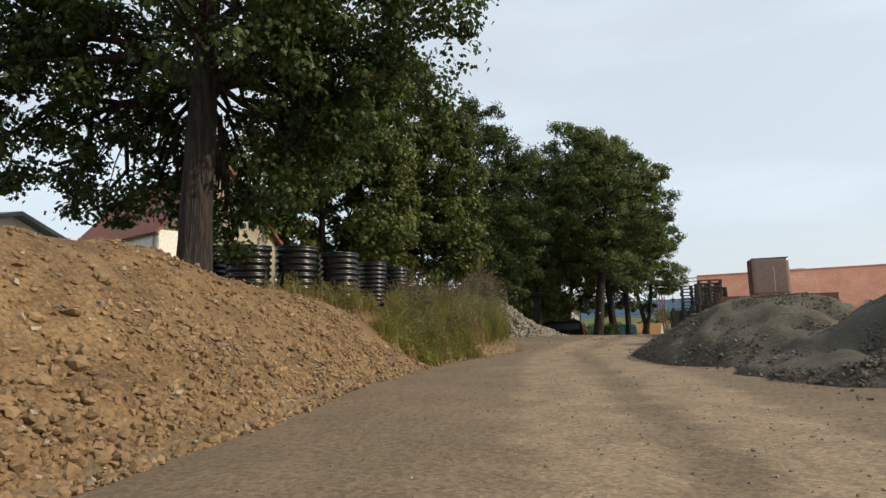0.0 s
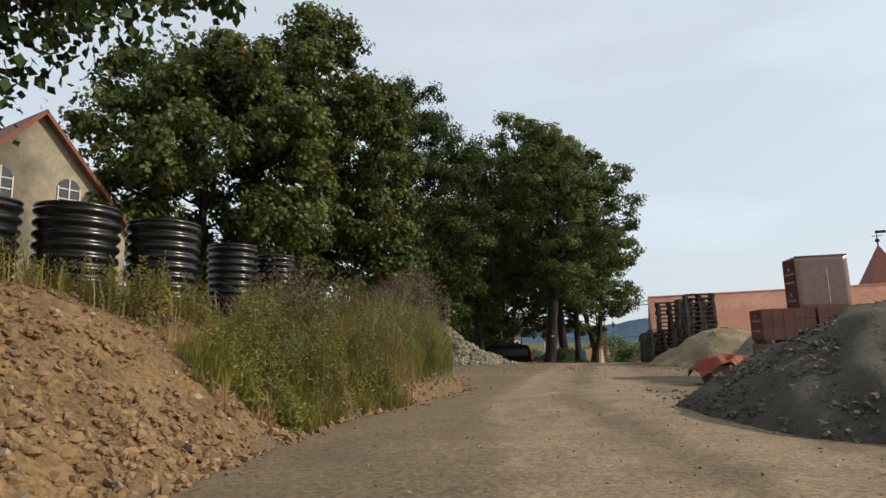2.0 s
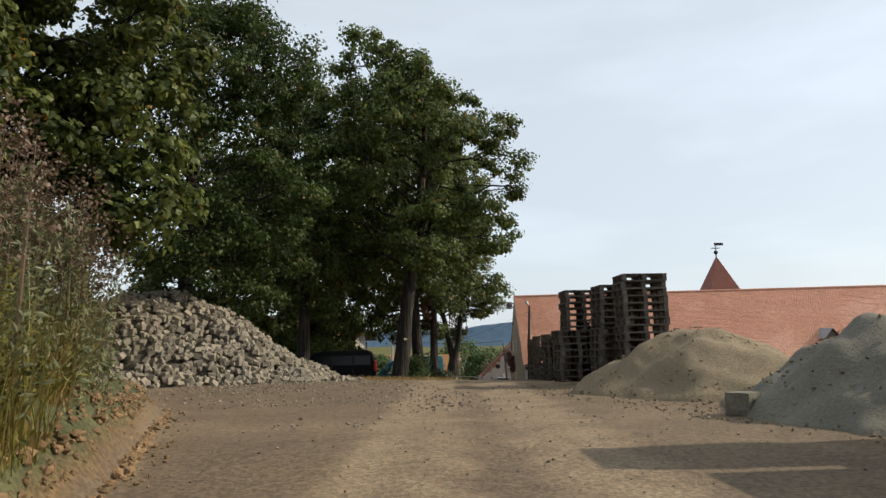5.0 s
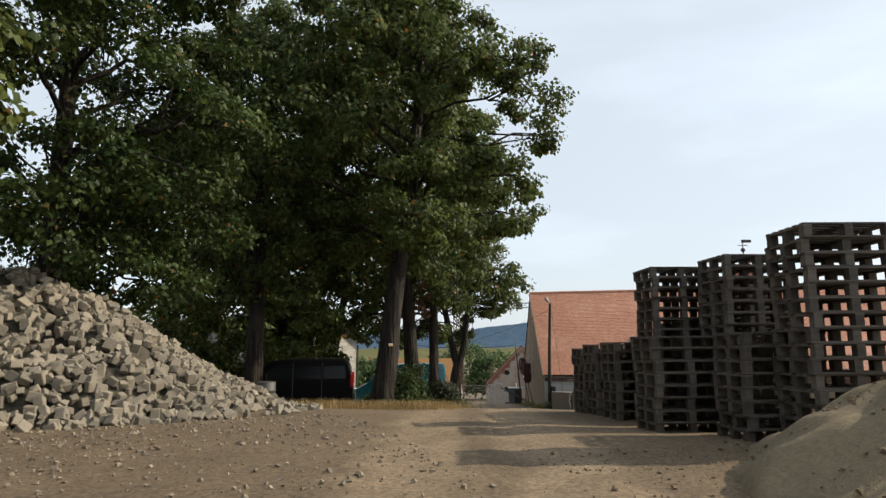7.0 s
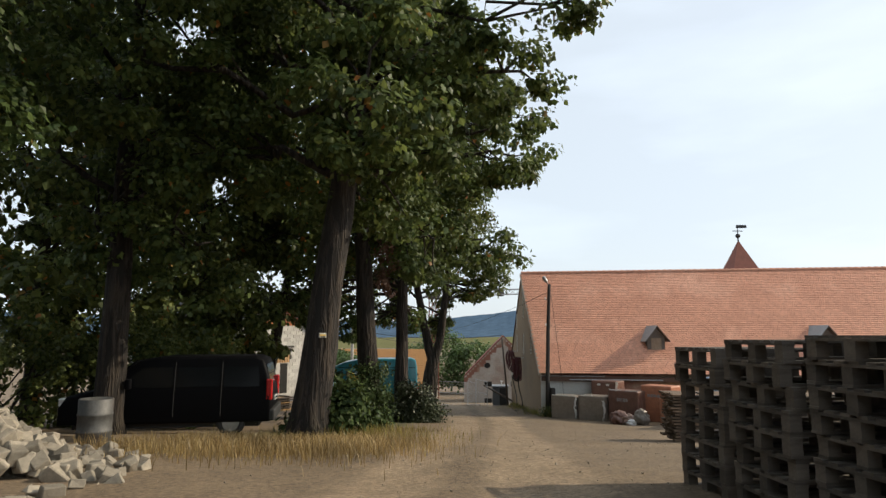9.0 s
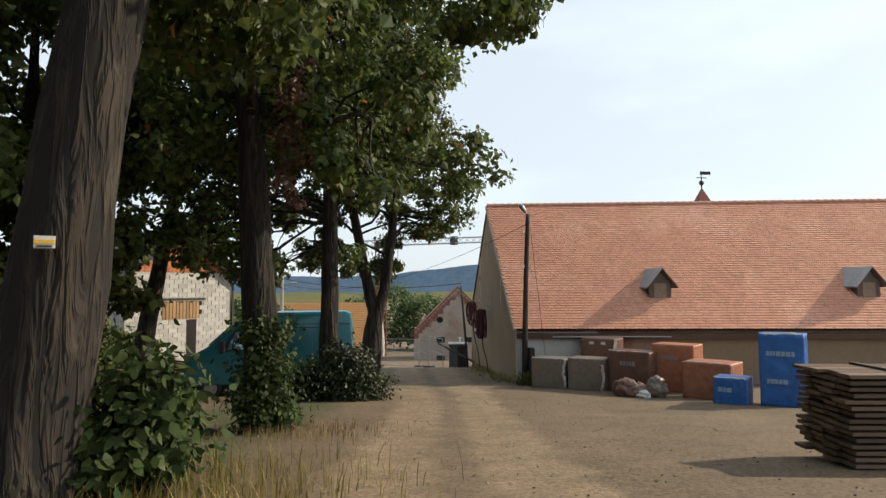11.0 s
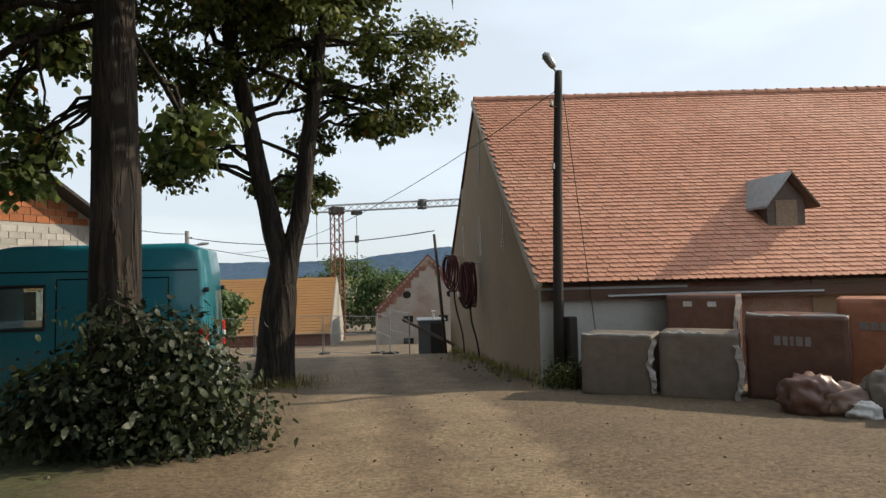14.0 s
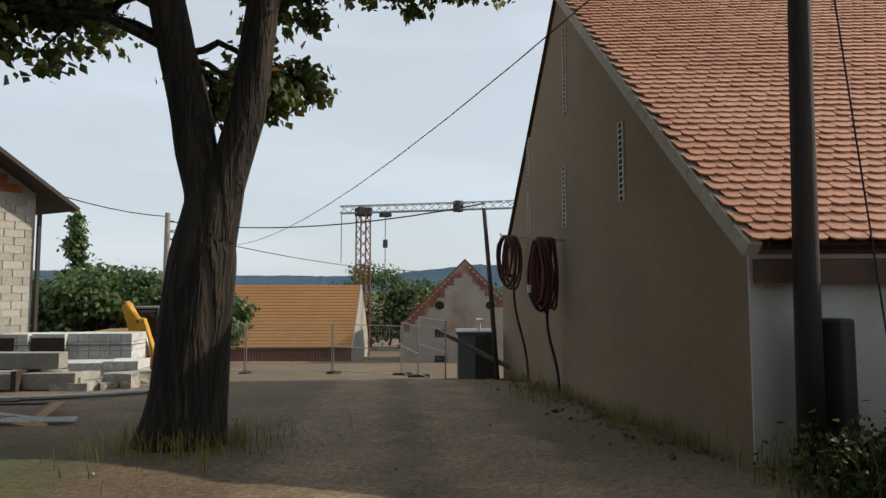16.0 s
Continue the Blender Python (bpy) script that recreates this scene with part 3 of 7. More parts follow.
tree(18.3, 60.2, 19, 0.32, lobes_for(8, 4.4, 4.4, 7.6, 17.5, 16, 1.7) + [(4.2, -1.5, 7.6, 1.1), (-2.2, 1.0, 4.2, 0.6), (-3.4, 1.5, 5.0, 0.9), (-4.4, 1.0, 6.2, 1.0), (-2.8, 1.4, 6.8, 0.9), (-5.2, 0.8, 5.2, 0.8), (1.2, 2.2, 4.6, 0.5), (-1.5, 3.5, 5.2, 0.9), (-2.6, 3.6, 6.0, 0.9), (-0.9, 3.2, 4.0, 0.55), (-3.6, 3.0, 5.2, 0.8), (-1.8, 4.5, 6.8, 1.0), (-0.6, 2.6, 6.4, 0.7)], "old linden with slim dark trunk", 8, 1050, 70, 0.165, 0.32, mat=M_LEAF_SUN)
tree(21.6, 65.9, 16, 0.44, lobes_for(9, 3.3, 3.6, 8.4, 15.0, 15, 1.8) + [(-1.9, 1.4, 6.0, 0.75), (-2.3, 1.0, 5.2, 0.5), (-1.5, 0.6, 7.0, 0.8), (1.1, 1.6, 5.3, 0.45), (0.4, 2.0, 4.9, 0.35), (1.4, 0.9, 6.2, 0.5), (2.4, 0.0, 6.9, 0.8), (3.6, 0.2, 7.2, 0.7), (3.0, -0.8, 8.2, 1.0), (4.2, -0.6, 8.6, 0.8), (-3.0, 1.2, 7.6, 0.7), (4.6, 0.2, 7.4, 0.6), (0.9, 0.8, 4.6, 0.3), (1.6, 1.2, 5.0, 0.35), (-1.9, 1.4, 5.4, 0.45), (-1.3, 1.8, 5.8, 0.45), (2.6, 0.5, 6.5, 0.4), (3.3, 0.3, 6.7, 0.45)], "old linden with a trunk forked above head height", 9, 1250, 85, 0.125, spread=0.26,
     forks=[[(0, 0, 0), (0.12, -0.06, 1.2), (0.20, -0.1, 2.2), (0.24, -0.12, 3.0), (0.05, 0.0, 4.0), (-0.25, 0.1, 5.4), (-0.8, 0.3, 8.5), (-1.1, 0.2, 11.5)], [(0.24, -0.11, 2.55), (0.36, -0.18, 3.0), (0.62, -0.32, 4.0), (0.78, -0.4, 5.4), (1.2, -0.4, 8.5), (1.9, 0.1, 11.5)]])
tree(4.5, 60.0, 17, 0.30, lobes_for(10, 5.0, 4.6, 3.2, 15.0, 14, 1.9), OLD, 10, 480, 75, 0.24)
tree(10.0, 62.5, 17, 0.30, lobes_for(11, 4.2, 4.6, 3.6, 15.0, 14, 1.8), OLD, 11, 560, 75, 0.24)


tree(12.9, 65.6, 15, 0.36, lobes_for(12, 4.2, 4.0, 7.6, 13.0, 10, 1.4), "old linden with dark leaning trunk before the block house", 12, 330, 80, 0.18, 0.34, lean=(1.5, 0.2), mat=M_LEAF_SHADED)


# leaves that have turned already
M_TURNED = leafy("turned_leaf", (0.20, 0.10, 0.025), (0.34, 0.17, 0.04), 0.3)
M_WITHERED = leafy("withered_leaf", (0.085, 0.045, 0.028), (0.17, 0.095, 0.06), 0.2)
rng = np.random.default_rng(88)
v, f = leaf_cloud(np.array([-0.7, 0.0, 16.4]) + rng.normal(0, 0.28, (7, 3)), 0.22, 60, 0.16, rng, tuft=True)
tagged(arrays("turned_leaves", v, f, M_TURNED, golden), "small spray of orange leaves", kind="stuff")
cc = [(0.35 + rng.normal(0, 0.14), -0.35 + rng.normal(0, 0.14), 4.6 + 3.0 * t) for t in np.linspace(0, 1, 24)]
v, f = leaf_cloud(np.array(cc), 0.16, 48, 0.11, rng, droop=0.9, tuft=True)
tagged(arrays("withered_leaves", v, f, M_WITHERED, ivied), "withered brown leaves hanging by the trunk", kind="stuff")


def bush(x, y, h, r, label, seed, leaf=0.16, count=95, per=68, mat=None):
    """A loose bush: many stems and leaves down to the ground."""
    rg_ = np.random.default_rng(seed)
    root = empty("bush", x, y, ground_at(x, y) - 0.1, 0, label, "bush", "dark undergrowth")
    d_ = rg_.normal(0, 1, (count, 3))
    d_ /= np.linalg.norm(d_, axis=1, keepdims=True)
    c = d_ * np.array([r, r, h * 0.52]) * rg_.uniform(0.3, 1.05, (count, 1)) ** 0.5 + np.array([0, 0, h * 0.5])
    c[:, 2] = np.maximum(c[:, 2], 0.1)
    v, f = leaf_cloud(c, 0.30, per, leaf, rg_, tuft=True)
    arrays("foliage", v, f, mat or M_LEAF, root)
    bm = bmesh.new()
    for i in rg_.integers(0, count, 16):
        tube(bm, bent((rg_.normal(0, 0.2), rg_.normal(0, 0.2), 0), c[i], rg_, 0.2, 4), [0.04, 0.03, 0.02, 0.01], 5, cap=False)
    tagged(part("stems", bm, M_BARK, root), kind="stuff")
    return root


for k, (bx, by, bh, br) in enumerate(((-9, 41, 4.4, 2.3), (-5, 45, 4.0, 2.4), (-1.5, 49, 4.2, 2.4), (1.5, 52.5, 4.0, 2.3), (4.6, 55.0, 4.0, 2.3), (7.4, 57.5, 4.0, 2.2), (9.6, 56.4, 3.3, 1.8), (10.3, 60.2, 3.6, 1.6), (-12.5, 37.5, 4.4, 2.4), (-4.0, 53, 4.4, 2.6), (0.5, 58, 4.4, 2.6), (-11, 44, 5.0, 2.8), (12.7, 74.6, 2.2, 1.2), (10.9, 73.4, 2.8, 1.5), (8.6, 71.5, 3.2, 1.8))):
    bush(bx, by, bh, br, "dense dark undergrowth between the old trees", 300 + k)

# ---- the barn ----
B0 = Vector((26.45, 62.04, 0))            # corner at the near eave
BD = Vector((math.cos(radians(-30)), math.sin(radians(-30)), 0))   # along the ridge
BN = Vector((0.36, 0.933, 0)).normalized()  # along the gable
EAVE, RIDGE, WIDE, LONG = -0.49, 5.40, 12.4, 44.0


def barn(u, w, z):
    """A place in the barn: u along the ridge, w across, z up."""
    p = B0 + BD * u + BN * w
    return Vector((p.x, p.y, z))


def hull(bm, pts_a, pts_b):
    """A solid between two polygons with as many corners."""
    a, b = [bm.verts.new(p) for p in pts_a], [bm.verts.new(p) for p in pts_b]
    bm.faces.new(a)
    bm.faces.new(b[::-1])
    for k in range(len(a)):
        bm.faces.new((a[k], b[k], b[(k + 1) % len(a)], a[(k + 1) % len(a)]))
    bmesh.ops.recalc_face_normals(bm, faces=bm.faces[:])
    return bm


def barn_box(u0, u1, w0, w1, z0, z1):
    return hull(bmesh.new(), [barn(u0, w0, z0), barn(u1, w0, z0), barn(u1, w1, z0), barn(u0, w1, z0)], [barn(u0, w0, z1), barn(u1, w0, z1), barn(u1, w1, z1), barn(u0, w1, z1)])


barn_root = empty("barn", B0.x, B0.y, 0, 0, "long old barn with a red clay tile roof", "barn")
barn_inv = barn_root.matrix_world.inverted()


def to_barn(ob):
    ob.parent = barn_root
    ob.matrix_parent_inverse = barn_inv
    return ob


gable_pts = lambda u: [barn(u, 0, -4.5), barn(u, WIDE, -4.5), barn(u, WIDE, EAVE), barn(u, WIDE / 2, RIDGE - 0.12), barn(u, 0, EAVE)]  # noqa: E731
to_barn(part("gable_wall", hull(bmesh.new(), gable_pts(0), gable_pts(0.45)), M_PLASTER, label="bare grey-brown plastered gable wall"))
to_barn(part("far_gable_wall", hull(bmesh.new(), gable_pts(LONG - 0.45), gable_pts(LONG)), M_PLASTER))
to_barn(part("front_wall", barn_box(-0.012, 3.2, -0.03, -0.003, -4.5, EAVE - 0.05), M_WHITEWASH, label="whitewashed front wall with damp stains"))
to_barn(part("front_wall", barn_box(0.45, 5.9, 0.02, 0.45, -4.5, EAVE), M_REDBRICKWALL, label="patch of bare worn brick in the front wall"))
to_barn(part("front_wall", barn_box(5.9, LONG - 0.45, 0.0, 0.45, -4.5, EAVE), M_PLASTER))
to_barn(part("back_wall", barn_box(0.45, LONG - 0.45, WIDE - 0.45, WIDE, -4.5, EAVE), M_PLASTER))
to_barn(part("eave_board", barn_box(0.02, LONG, -0.19, -0.034, EAVE - 0.33, EAVE - 0.1), M_BROWNBOARD, label="dark brown weathered eave board"))

# roof: deck, tiles, ridge
FLARE = 0.07
SLOPE = math.hypot(WIDE / 2 + 0.25, RIDGE - EAVE)
RISE = (RIDGE - EAVE) / (WIDE / 2 + 0.25)


def roof_pt(u, q, lift=0.0):
    """q: 0 at the eave's edge, 1 at the ridge; the foot of the slope flares out."""
    w = -0.25 + q * (WIDE / 2 + 0.25)
    z = EAVE - 0.02 + q * (RIDGE - EAVE) + FLARE * math.exp(-q * 9)
    return barn(u, w, z) + Vector((-BN.x * RISE, -BN.y * RISE, 1)).normalized() * lift


bm = bmesh.new()
rows = [[bm.verts.new(roof_pt(u, q, -0.03)) for q in np.linspace(0, 1, 13)] for u in (-0.06, LONG + 0.06)]
for k in range(12):
    bm.faces.new((rows[0][k], rows[1][k], rows[1][k + 1], rows[0][k + 1]))
back = [[bm.verts.new(barn(u, WIDE + 0.25 - q * (WIDE / 2 + 0.25), EAVE + q * (RIDGE - EAVE))) for q in (0, 1)] for u in (-0.06, LONG + 0.06)]
bm.faces.new((back[0][0], back[0][1], back[1][1], back[1][0]))
bmesh.ops.solidify(bm, geom=bm.faces[:], thickness=0.06)
to_barn(part("roof_deck", bm, M_BROWNBOARD, label="back slope and deck of the tiled roof"))

# clay tiles: rounded tongues in overlapping courses
COURSE, TILE_W = 0.155, 0.18
QUARTER = [(-0.5, 1.0), (-0.5, 0.16), (-0.3, 0.04), (0.0, 0.0), (0.3, 0.04), (0.5, 0.16), (0.5, 1.0)]


def tile_at(u, q, rng):
    """Corners of one tile whose lower middle lies at u, q; top side and lower edge."""
    dq = 0.24 / SLOPE
    lift, du = 0.03 + rng.uniform(0, 0.012), rng.uniform(-0.008, 0.008)
    top = [roof_pt(u + du + a * (TILE_W - 0.008), min(q + b * dq, 1.0), lift * (1 - b) + 0.008) for a, b in QUARTER]
    low = [roof_pt(u + du + a * (TILE_W - 0.008), min(q + b * dq, 1.0), lift * (1 - b) - 0.012) for a, b in QUARTER]
    return top + low


TILE_F = [(0, 1, 2, 3), (0, 3, 6, 6), (3, 4, 5, 6), (1, 8, 9, 2), (2, 9, 10, 3), (3, 10, 11, 4), (4, 11, 12, 5)]
rng = np.random.default_rng(5)
n_course = int(SLOPE / COURSE)
front_roof = to_barn(empty("front_slope"))
verts, faces, single = [], [], 0
for c in range(n_course):
    q = c * COURSE / SLOPE
    for k in range(int(LONG / TILE_W) + 1):
        u = -0.02 + (k + (0.5 if c % 2 else 0.0)) * TILE_W
        if u > LONG:
            continue
        pts = tile_at(u, q, rng)
        if c < 15 and k < 20:
            me = bpy.data.meshes.new("roof_tile")
            o = pts[3].copy()
            me.from_pydata([p - o for p in pts], [], [tuple(dict.fromkeys(f)) for f in TILE_F])
            t_ob = part_of("roof_tile", me, M_TILE)
            t_ob.matrix_world = Matrix.Translation(o)
            t_ob.parent = front_roof
            single += 1
        else:
            b = len(verts)
            verts.extend(pts)
            faces.extend([tuple(b + i for i in dict.fromkeys(f)) for f in TILE_F])
me = bpy.data.meshes.new("roof_tiling")
me.from_pydata(verts, [], faces)
rest = part_of("roof_tiling", me, M_TILE)
rest.parent = front_roof
tagged(rest, kind="stuff")
for k in range(int(LONG / 0.36)):
    u = -0.05 + k * 0.36
    bm = bmesh.new()
    rings = []
    for j, (du, r) in enumerate(((0.0, 0.135), (0.05, 0.13), (0.37, 0.105))):
        rings.append([bm.verts.new(barn(u + du, WIDE / 2, RIDGE - 0.03) + BN * (r * math.cos(a)) + Vector((0, 0, r * math.sin(a)))) for a in np.linspace(-0.25, math.pi + 0.25, 8)])
    for a, b in zip(rings, rings[1:]):
        for i in range(7):
            bm.faces.new((a[i], b[i], b[i + 1], a[i + 1]))
    to_barn(part("ridge_tile", bm, M_TILE))
for k in range(24):
    q0, q1 = k / 24, (k + 0.97) / 24
    bm = bmesh.new()
    hull(bm, [roof_pt(-0.13, q0, -0.16), roof_pt(-0.13, q1, -0.16), roof_pt(-0.13, q1, -0.01), roof_pt(-0.13, q0, -0.01)], [roof_pt(0.0, q0, -0.16), roof_pt(0.0, q1, -0.16), roof_pt(0.0, q1, -0.01), roof_pt(0.0, q0, -0.01)])
    to_barn(part("verge_tile", bm, M_MORTAR))

# dormers
M_DORMERWOOD = material("grey_dormer_board", (0.16, 0.135, 0.115), (0.10, 0.085, 0.075), 2.0, 0.9, 0.5, 14.0)
M_SHUTTER = material("dormer_shutter", (0.30, 0.23, 0.165), (0.24, 0.18, 0.13), 2.0, 0.9, 0.3, 14.0)
M_PALEZINC = material("pale_lead_sheet", (0.50, 0.50, 0.48), (0.40, 0.40, 0.38), 2.0, 0.6, 0.1, 14.0)
M_ZINC = material("zinc_sheet", (0.36, 0.37, 0.37), (0.28, 0.29, 0.29), 2.0, 0.5, 0.1, 14.0, metal=0.3)


def dormer(u):
    d = empty("dormer", label="small gabled dormer with wooden shutter")
    zf, w0, half, he, hp = 0.58, 1.10, 0.44, 0.82, 1.38
    wb = w0 + 1.9

    def face(bm, pts):
        bm.faces.new([bm.verts.new(p) for p in pts])

    bm = bmesh.new()
    hull(bm, [barn(u - half, w0, zf), barn(u + half, w0, zf), barn(u + half, w0, zf + he), barn(u, w0, zf + hp - 0.06), barn(u - half, w0, zf + he)],
         [barn(u - half, wb, zf), barn(u + half, wb, zf), barn(u + half, wb, zf + he), barn(u, wb, zf + hp - 0.06), barn(u - half, wb, zf + he)])
    part("cheek", bm, M_DORMERWOOD, d)
    for s in (-1, 1):
        bm = bmesh.new()
        e, wf = half + 0.19, w0 - 0.24
        drop = (hp - he) / half * 0.19
        a = [barn(u + s * e, wf, zf + he - drop), barn(u, wf, zf + hp), barn(u, wb + 0.3, zf + hp), barn(u + s * e, wb - 0.35, zf + he - drop)]
        hull(bm, a, [p + Vector((0, 0, 0.06)) for p in a])
        part("dormer_roof", bm, M_ZINC if s < 0 else M_DORMERWOOD, d)
    bm = hull(bmesh.new(), [barn(u - 0.25, w0 - 0.02, zf + 0.12), barn(u + 0.25, w0 - 0.02, zf + 0.12), barn(u + 0.25, w0 - 0.02, zf + 0.78), barn(u - 0.25, w0 - 0.02, zf + 0.78)],
              [barn(u - 0.25, w0 + 0.02, zf + 0.12), barn(u + 0.25, w0 + 0.02, zf + 0.12), barn(u + 0.25, w0 + 0.02, zf + 0.78), barn(u - 0.25, w0 + 0.02, zf + 0.78)])
    part("shutter", bm, M_SHUTTER, d, "pale wooden shutter")
    bm = hull(bmesh.new(), [barn(u - 0.5, w0 - 0.22, zf - 0.20), barn(u + 0.5, w0 - 0.22, zf - 0.20), barn(u + 0.44, w0 + 0.01, zf + 0.11), barn(u - 0.44, w0 + 0.01, zf + 0.11)],
              [barn(u - 0.5, w0 - 0.20, zf - 0.24), barn(u + 0.5, w0 - 0.20, zf - 0.24), barn(u + 0.44, w0 + 0.02, zf + 0.05), barn(u - 0.44, w0 + 0.02, zf + 0.05)])
    part("apron", bm, M_PALEZINC, d, "zinc apron under the dormer")
    return to_barn(d)


for du in (6.2, 14.5, 22.8, 31.1):
    dormer(du)

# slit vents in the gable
# near-black colour stands in for the shade inside slots and openings
M_HOLLOWSHADE = material("hollow_shade_paint", (0.02, 0.018, 0.016), (0.012, 0.011, 0.01), 2.0, 1.0, 0.0)
M_VENTWHITE = material("limewashed_vent", (0.66, 0.63, 0.57), (0.54, 0.51, 0.45), 4.0, 0.9, 0.2)
M_PALEVENT = material("pale_vent_frame", (0.42, 0.40, 0.36), (0.34, 0.32, 0.28), 4.0, 0.9, 0.2)
for w, z0, z1 in ((3.08, 0.44, 1.64), (5.86, 2.57, 4.31), (5.99, 0.36, 1.56), (8.95, 0.42, 1.54), (9.0, 1.9, 2.9)):
    v = empty("slit_vent", label="tall narrow perforated slit vent in the gable")
    part("frame", barn_box(-0.022, 0.02, w - 0.10, w + 0.10, z0, z1), M_VENTWHITE, v)
    n = int((z1 - z0) / 0.09)
    for k in range(n):
        z = z0 + (k + 0.5) * (z1 - z0) / n
        # dark plates paint the shade of the slots; nothing is cut through
        part("slot", barn_box(-0.027, 0.01, w - 0.055, w + 0.055, z - 0.033, z + 0.033), M_HOLLOWSHADE, v)
    to_barn(v)

# ---- things along the track ----
M_TIMBER = material("weathered_timber", (0.085, 0.066, 0.052), (0.05, 0.04, 0.033), 2.5, 0.9, 0.6, 12.0, stretch=(0.25, 2, 2), vary=0.3)
M_PALLETWOOD = material("pallet_wood", (0.12, 0.101, 0.083), (0.07, 0.06, 0.051), 2.5, 0.9, 0.5, 14.0, stretch=(0.4, 2, 2), vary=0.35)
M_BLACKPE = material("black_plastic", (0.009, 0.009, 0.010), (0.016, 0.016, 0.016), 1.5, 0.27, 0.04, 20.0, spec=0.6)
M_BRICKPACK = material("packed_clay_blocks", (0.20, 0.088, 0.056), (0.15, 0.066, 0.043), 1.2, 0.6, 0.25, 18.0, vary=0.15)
M_ORANGEPACK = material("orange_packed_blocks", (0.40, 0.165, 0.092), (0.31, 0.125, 0.07), 1.0, 0.45, 0.2, 7.0)
M_FILM = material("brown_wrap_film", (0.175, 0.088, 0.063), (0.13, 0.067, 0.05), 1.0, 0.38, 0.25, 6.0, vary=0.12)
M_GREYFILM = material("grey_wrap_film", (0.205, 0.17, 0.135), (0.155, 0.128, 0.103), 1.4, 0.4, 0.25, 6.0, vary=0.1)
M_CLEARFILM = material("dusty_clear_film", (0.30, 0.20, 0.155), (0.23, 0.15, 0.118), 1.4, 0.35, 0.2, 6.0)
M_MAROON = material("maroon_print_film", (0.15, 0.035, 0.028), (0.11, 0.028, 0.024), 1.6, 0.4, 0.15, 8.0)
M_WHITEFILM = material("white_film", (0.75, 0.73, 0.70), (0.6, 0.58, 0.55), 2.0, 0.4, 0.3, 8.0)
M_BLUEFILM = material("blue_wrap_film", (0.028, 0.15, 0.44), (0.020, 0.105, 0.34), 1.2, 0.38, 0.25, 7.0)
M_METAL = material("galvanised_steel", (0.42, 0.43, 0.43), (0.33, 0.34, 0.34), 3.0, 0.45, 0.05, 30.0, metal=0.8)
M_BLACKRUBBER = material("black_rubber", (0.018, 0.018, 0.018), (0.025, 0.025, 0.025), 3.0, 0.7, 0.1)
M_CONCRETE = material("concrete", (0.40, 0.385, 0.35), (0.32, 0.305, 0.28), 1.2, 0.95, 0.3, 16.0, vary=0.12)
M_REDHOSE = material("dark_red_hose", (0.105, 0.020, 0.025), (0.068, 0.014, 0.018), 2.0, 0.55, 0.1)
M_WIRE = paint("black_wire", (0.02, 0.02, 0.02), 0.6)
M_PALEPRINT = material("pale_print", (0.28, 0.26, 0.255), (0.22, 0.205, 0.20), 4.0, 0.6, 0.0)
M_BLUEPRINT = material("pale_blue_print", (0.28, 0.40, 0.55), (0.24, 0.35, 0.5), 4.0, 0.6, 0.0)


def crumpled(sx, sy, sz, amount, seed, cuts=7, bulge=0.0):
    """A block under wrinkled film: a box with cut faces pushed in and out."""
    bm = bmesh.new()
    g = bmesh.ops.create_cube(bm, size=1.0)["verts"]
    bmesh.ops.subdivide_edges(bm, edges=bm.edges[:], cuts=cuts, use_grid_fill=True)
    for v in bm.verts:
        edge_dist = sorted(0.5 - abs(c) for c in v.co)
        p = Vector((v.co.x * sx, v.co.y * sy, (v.co.z + 0.5) * sz))
        crease = 0.5 - abs(noise.noise(Vector((p.x * 4.5 + seed, p.y * 4.5, p.z * 3 + seed)))) * 2
        n = 0.9 * crease + noise.noise(Vector((p.x * 3 + seed, p.y * 3, p.z * 2.2))) + 0.5 * noise.noise(Vector((p.x * 8 + seed, p.y * 8, p.z * 5)))
        out = Vector((v.co.x, v.co.y, v.co.z * 0.4))
        soft = 1.0 if edge_dist[1] > 0.02 else 0.35
        p += out.normalized() * (n * amount * soft + bulge * (edge_dist[1]))
        v.co = p
    bmesh.ops.recalc_face_normals(bm, faces=bm.faces[:])
    return bm


def lump(sx, sy, sz, seed, amount=0.16):
    """A crushed ball of film: sharp folds all over."""
    bm = bmesh.new()
    bmesh.ops.create_icosphere(bm, subdivisions=4, radius=0.5)
    for v in bm.verts:
        p = v.co.copy()
        n = 0.0
        for k, f in enumerate((2.2, 5.0, 11.0)):
            n += (0.5 - abs(noise.noise(p * f + Vector((seed, k * 7, 0))))) * (0.9, 0.5, 0.25)[k]
        p *= 1 + amount * 2.2 * (n - 0.35)
        v.co = Vector((p.x * sx, p.y * sy, max(p.z + 0.42, 0.0) * sz))
    return bm


M_REDFILM = material("torn_red_film", (0.26, 0.062, 0.03), (0.16, 0.038, 0.02), 2.0, 0.65, 0.3, 12.0, c3=(0.30, 0.095, 0.05), spec=0.2)


def text_bars(parent, mat, x0, z0, y, widths, h, gap=0.03, name="print_bar"):
    """Unreadable print: a row of plain bars on a face looking to -y."""
    x = x0
    for w in widths:
        part(name, boxed(x, y - 0.004, z0, x + w, y + 0.01, z0 + h), mat, parent)
        x += w + gap


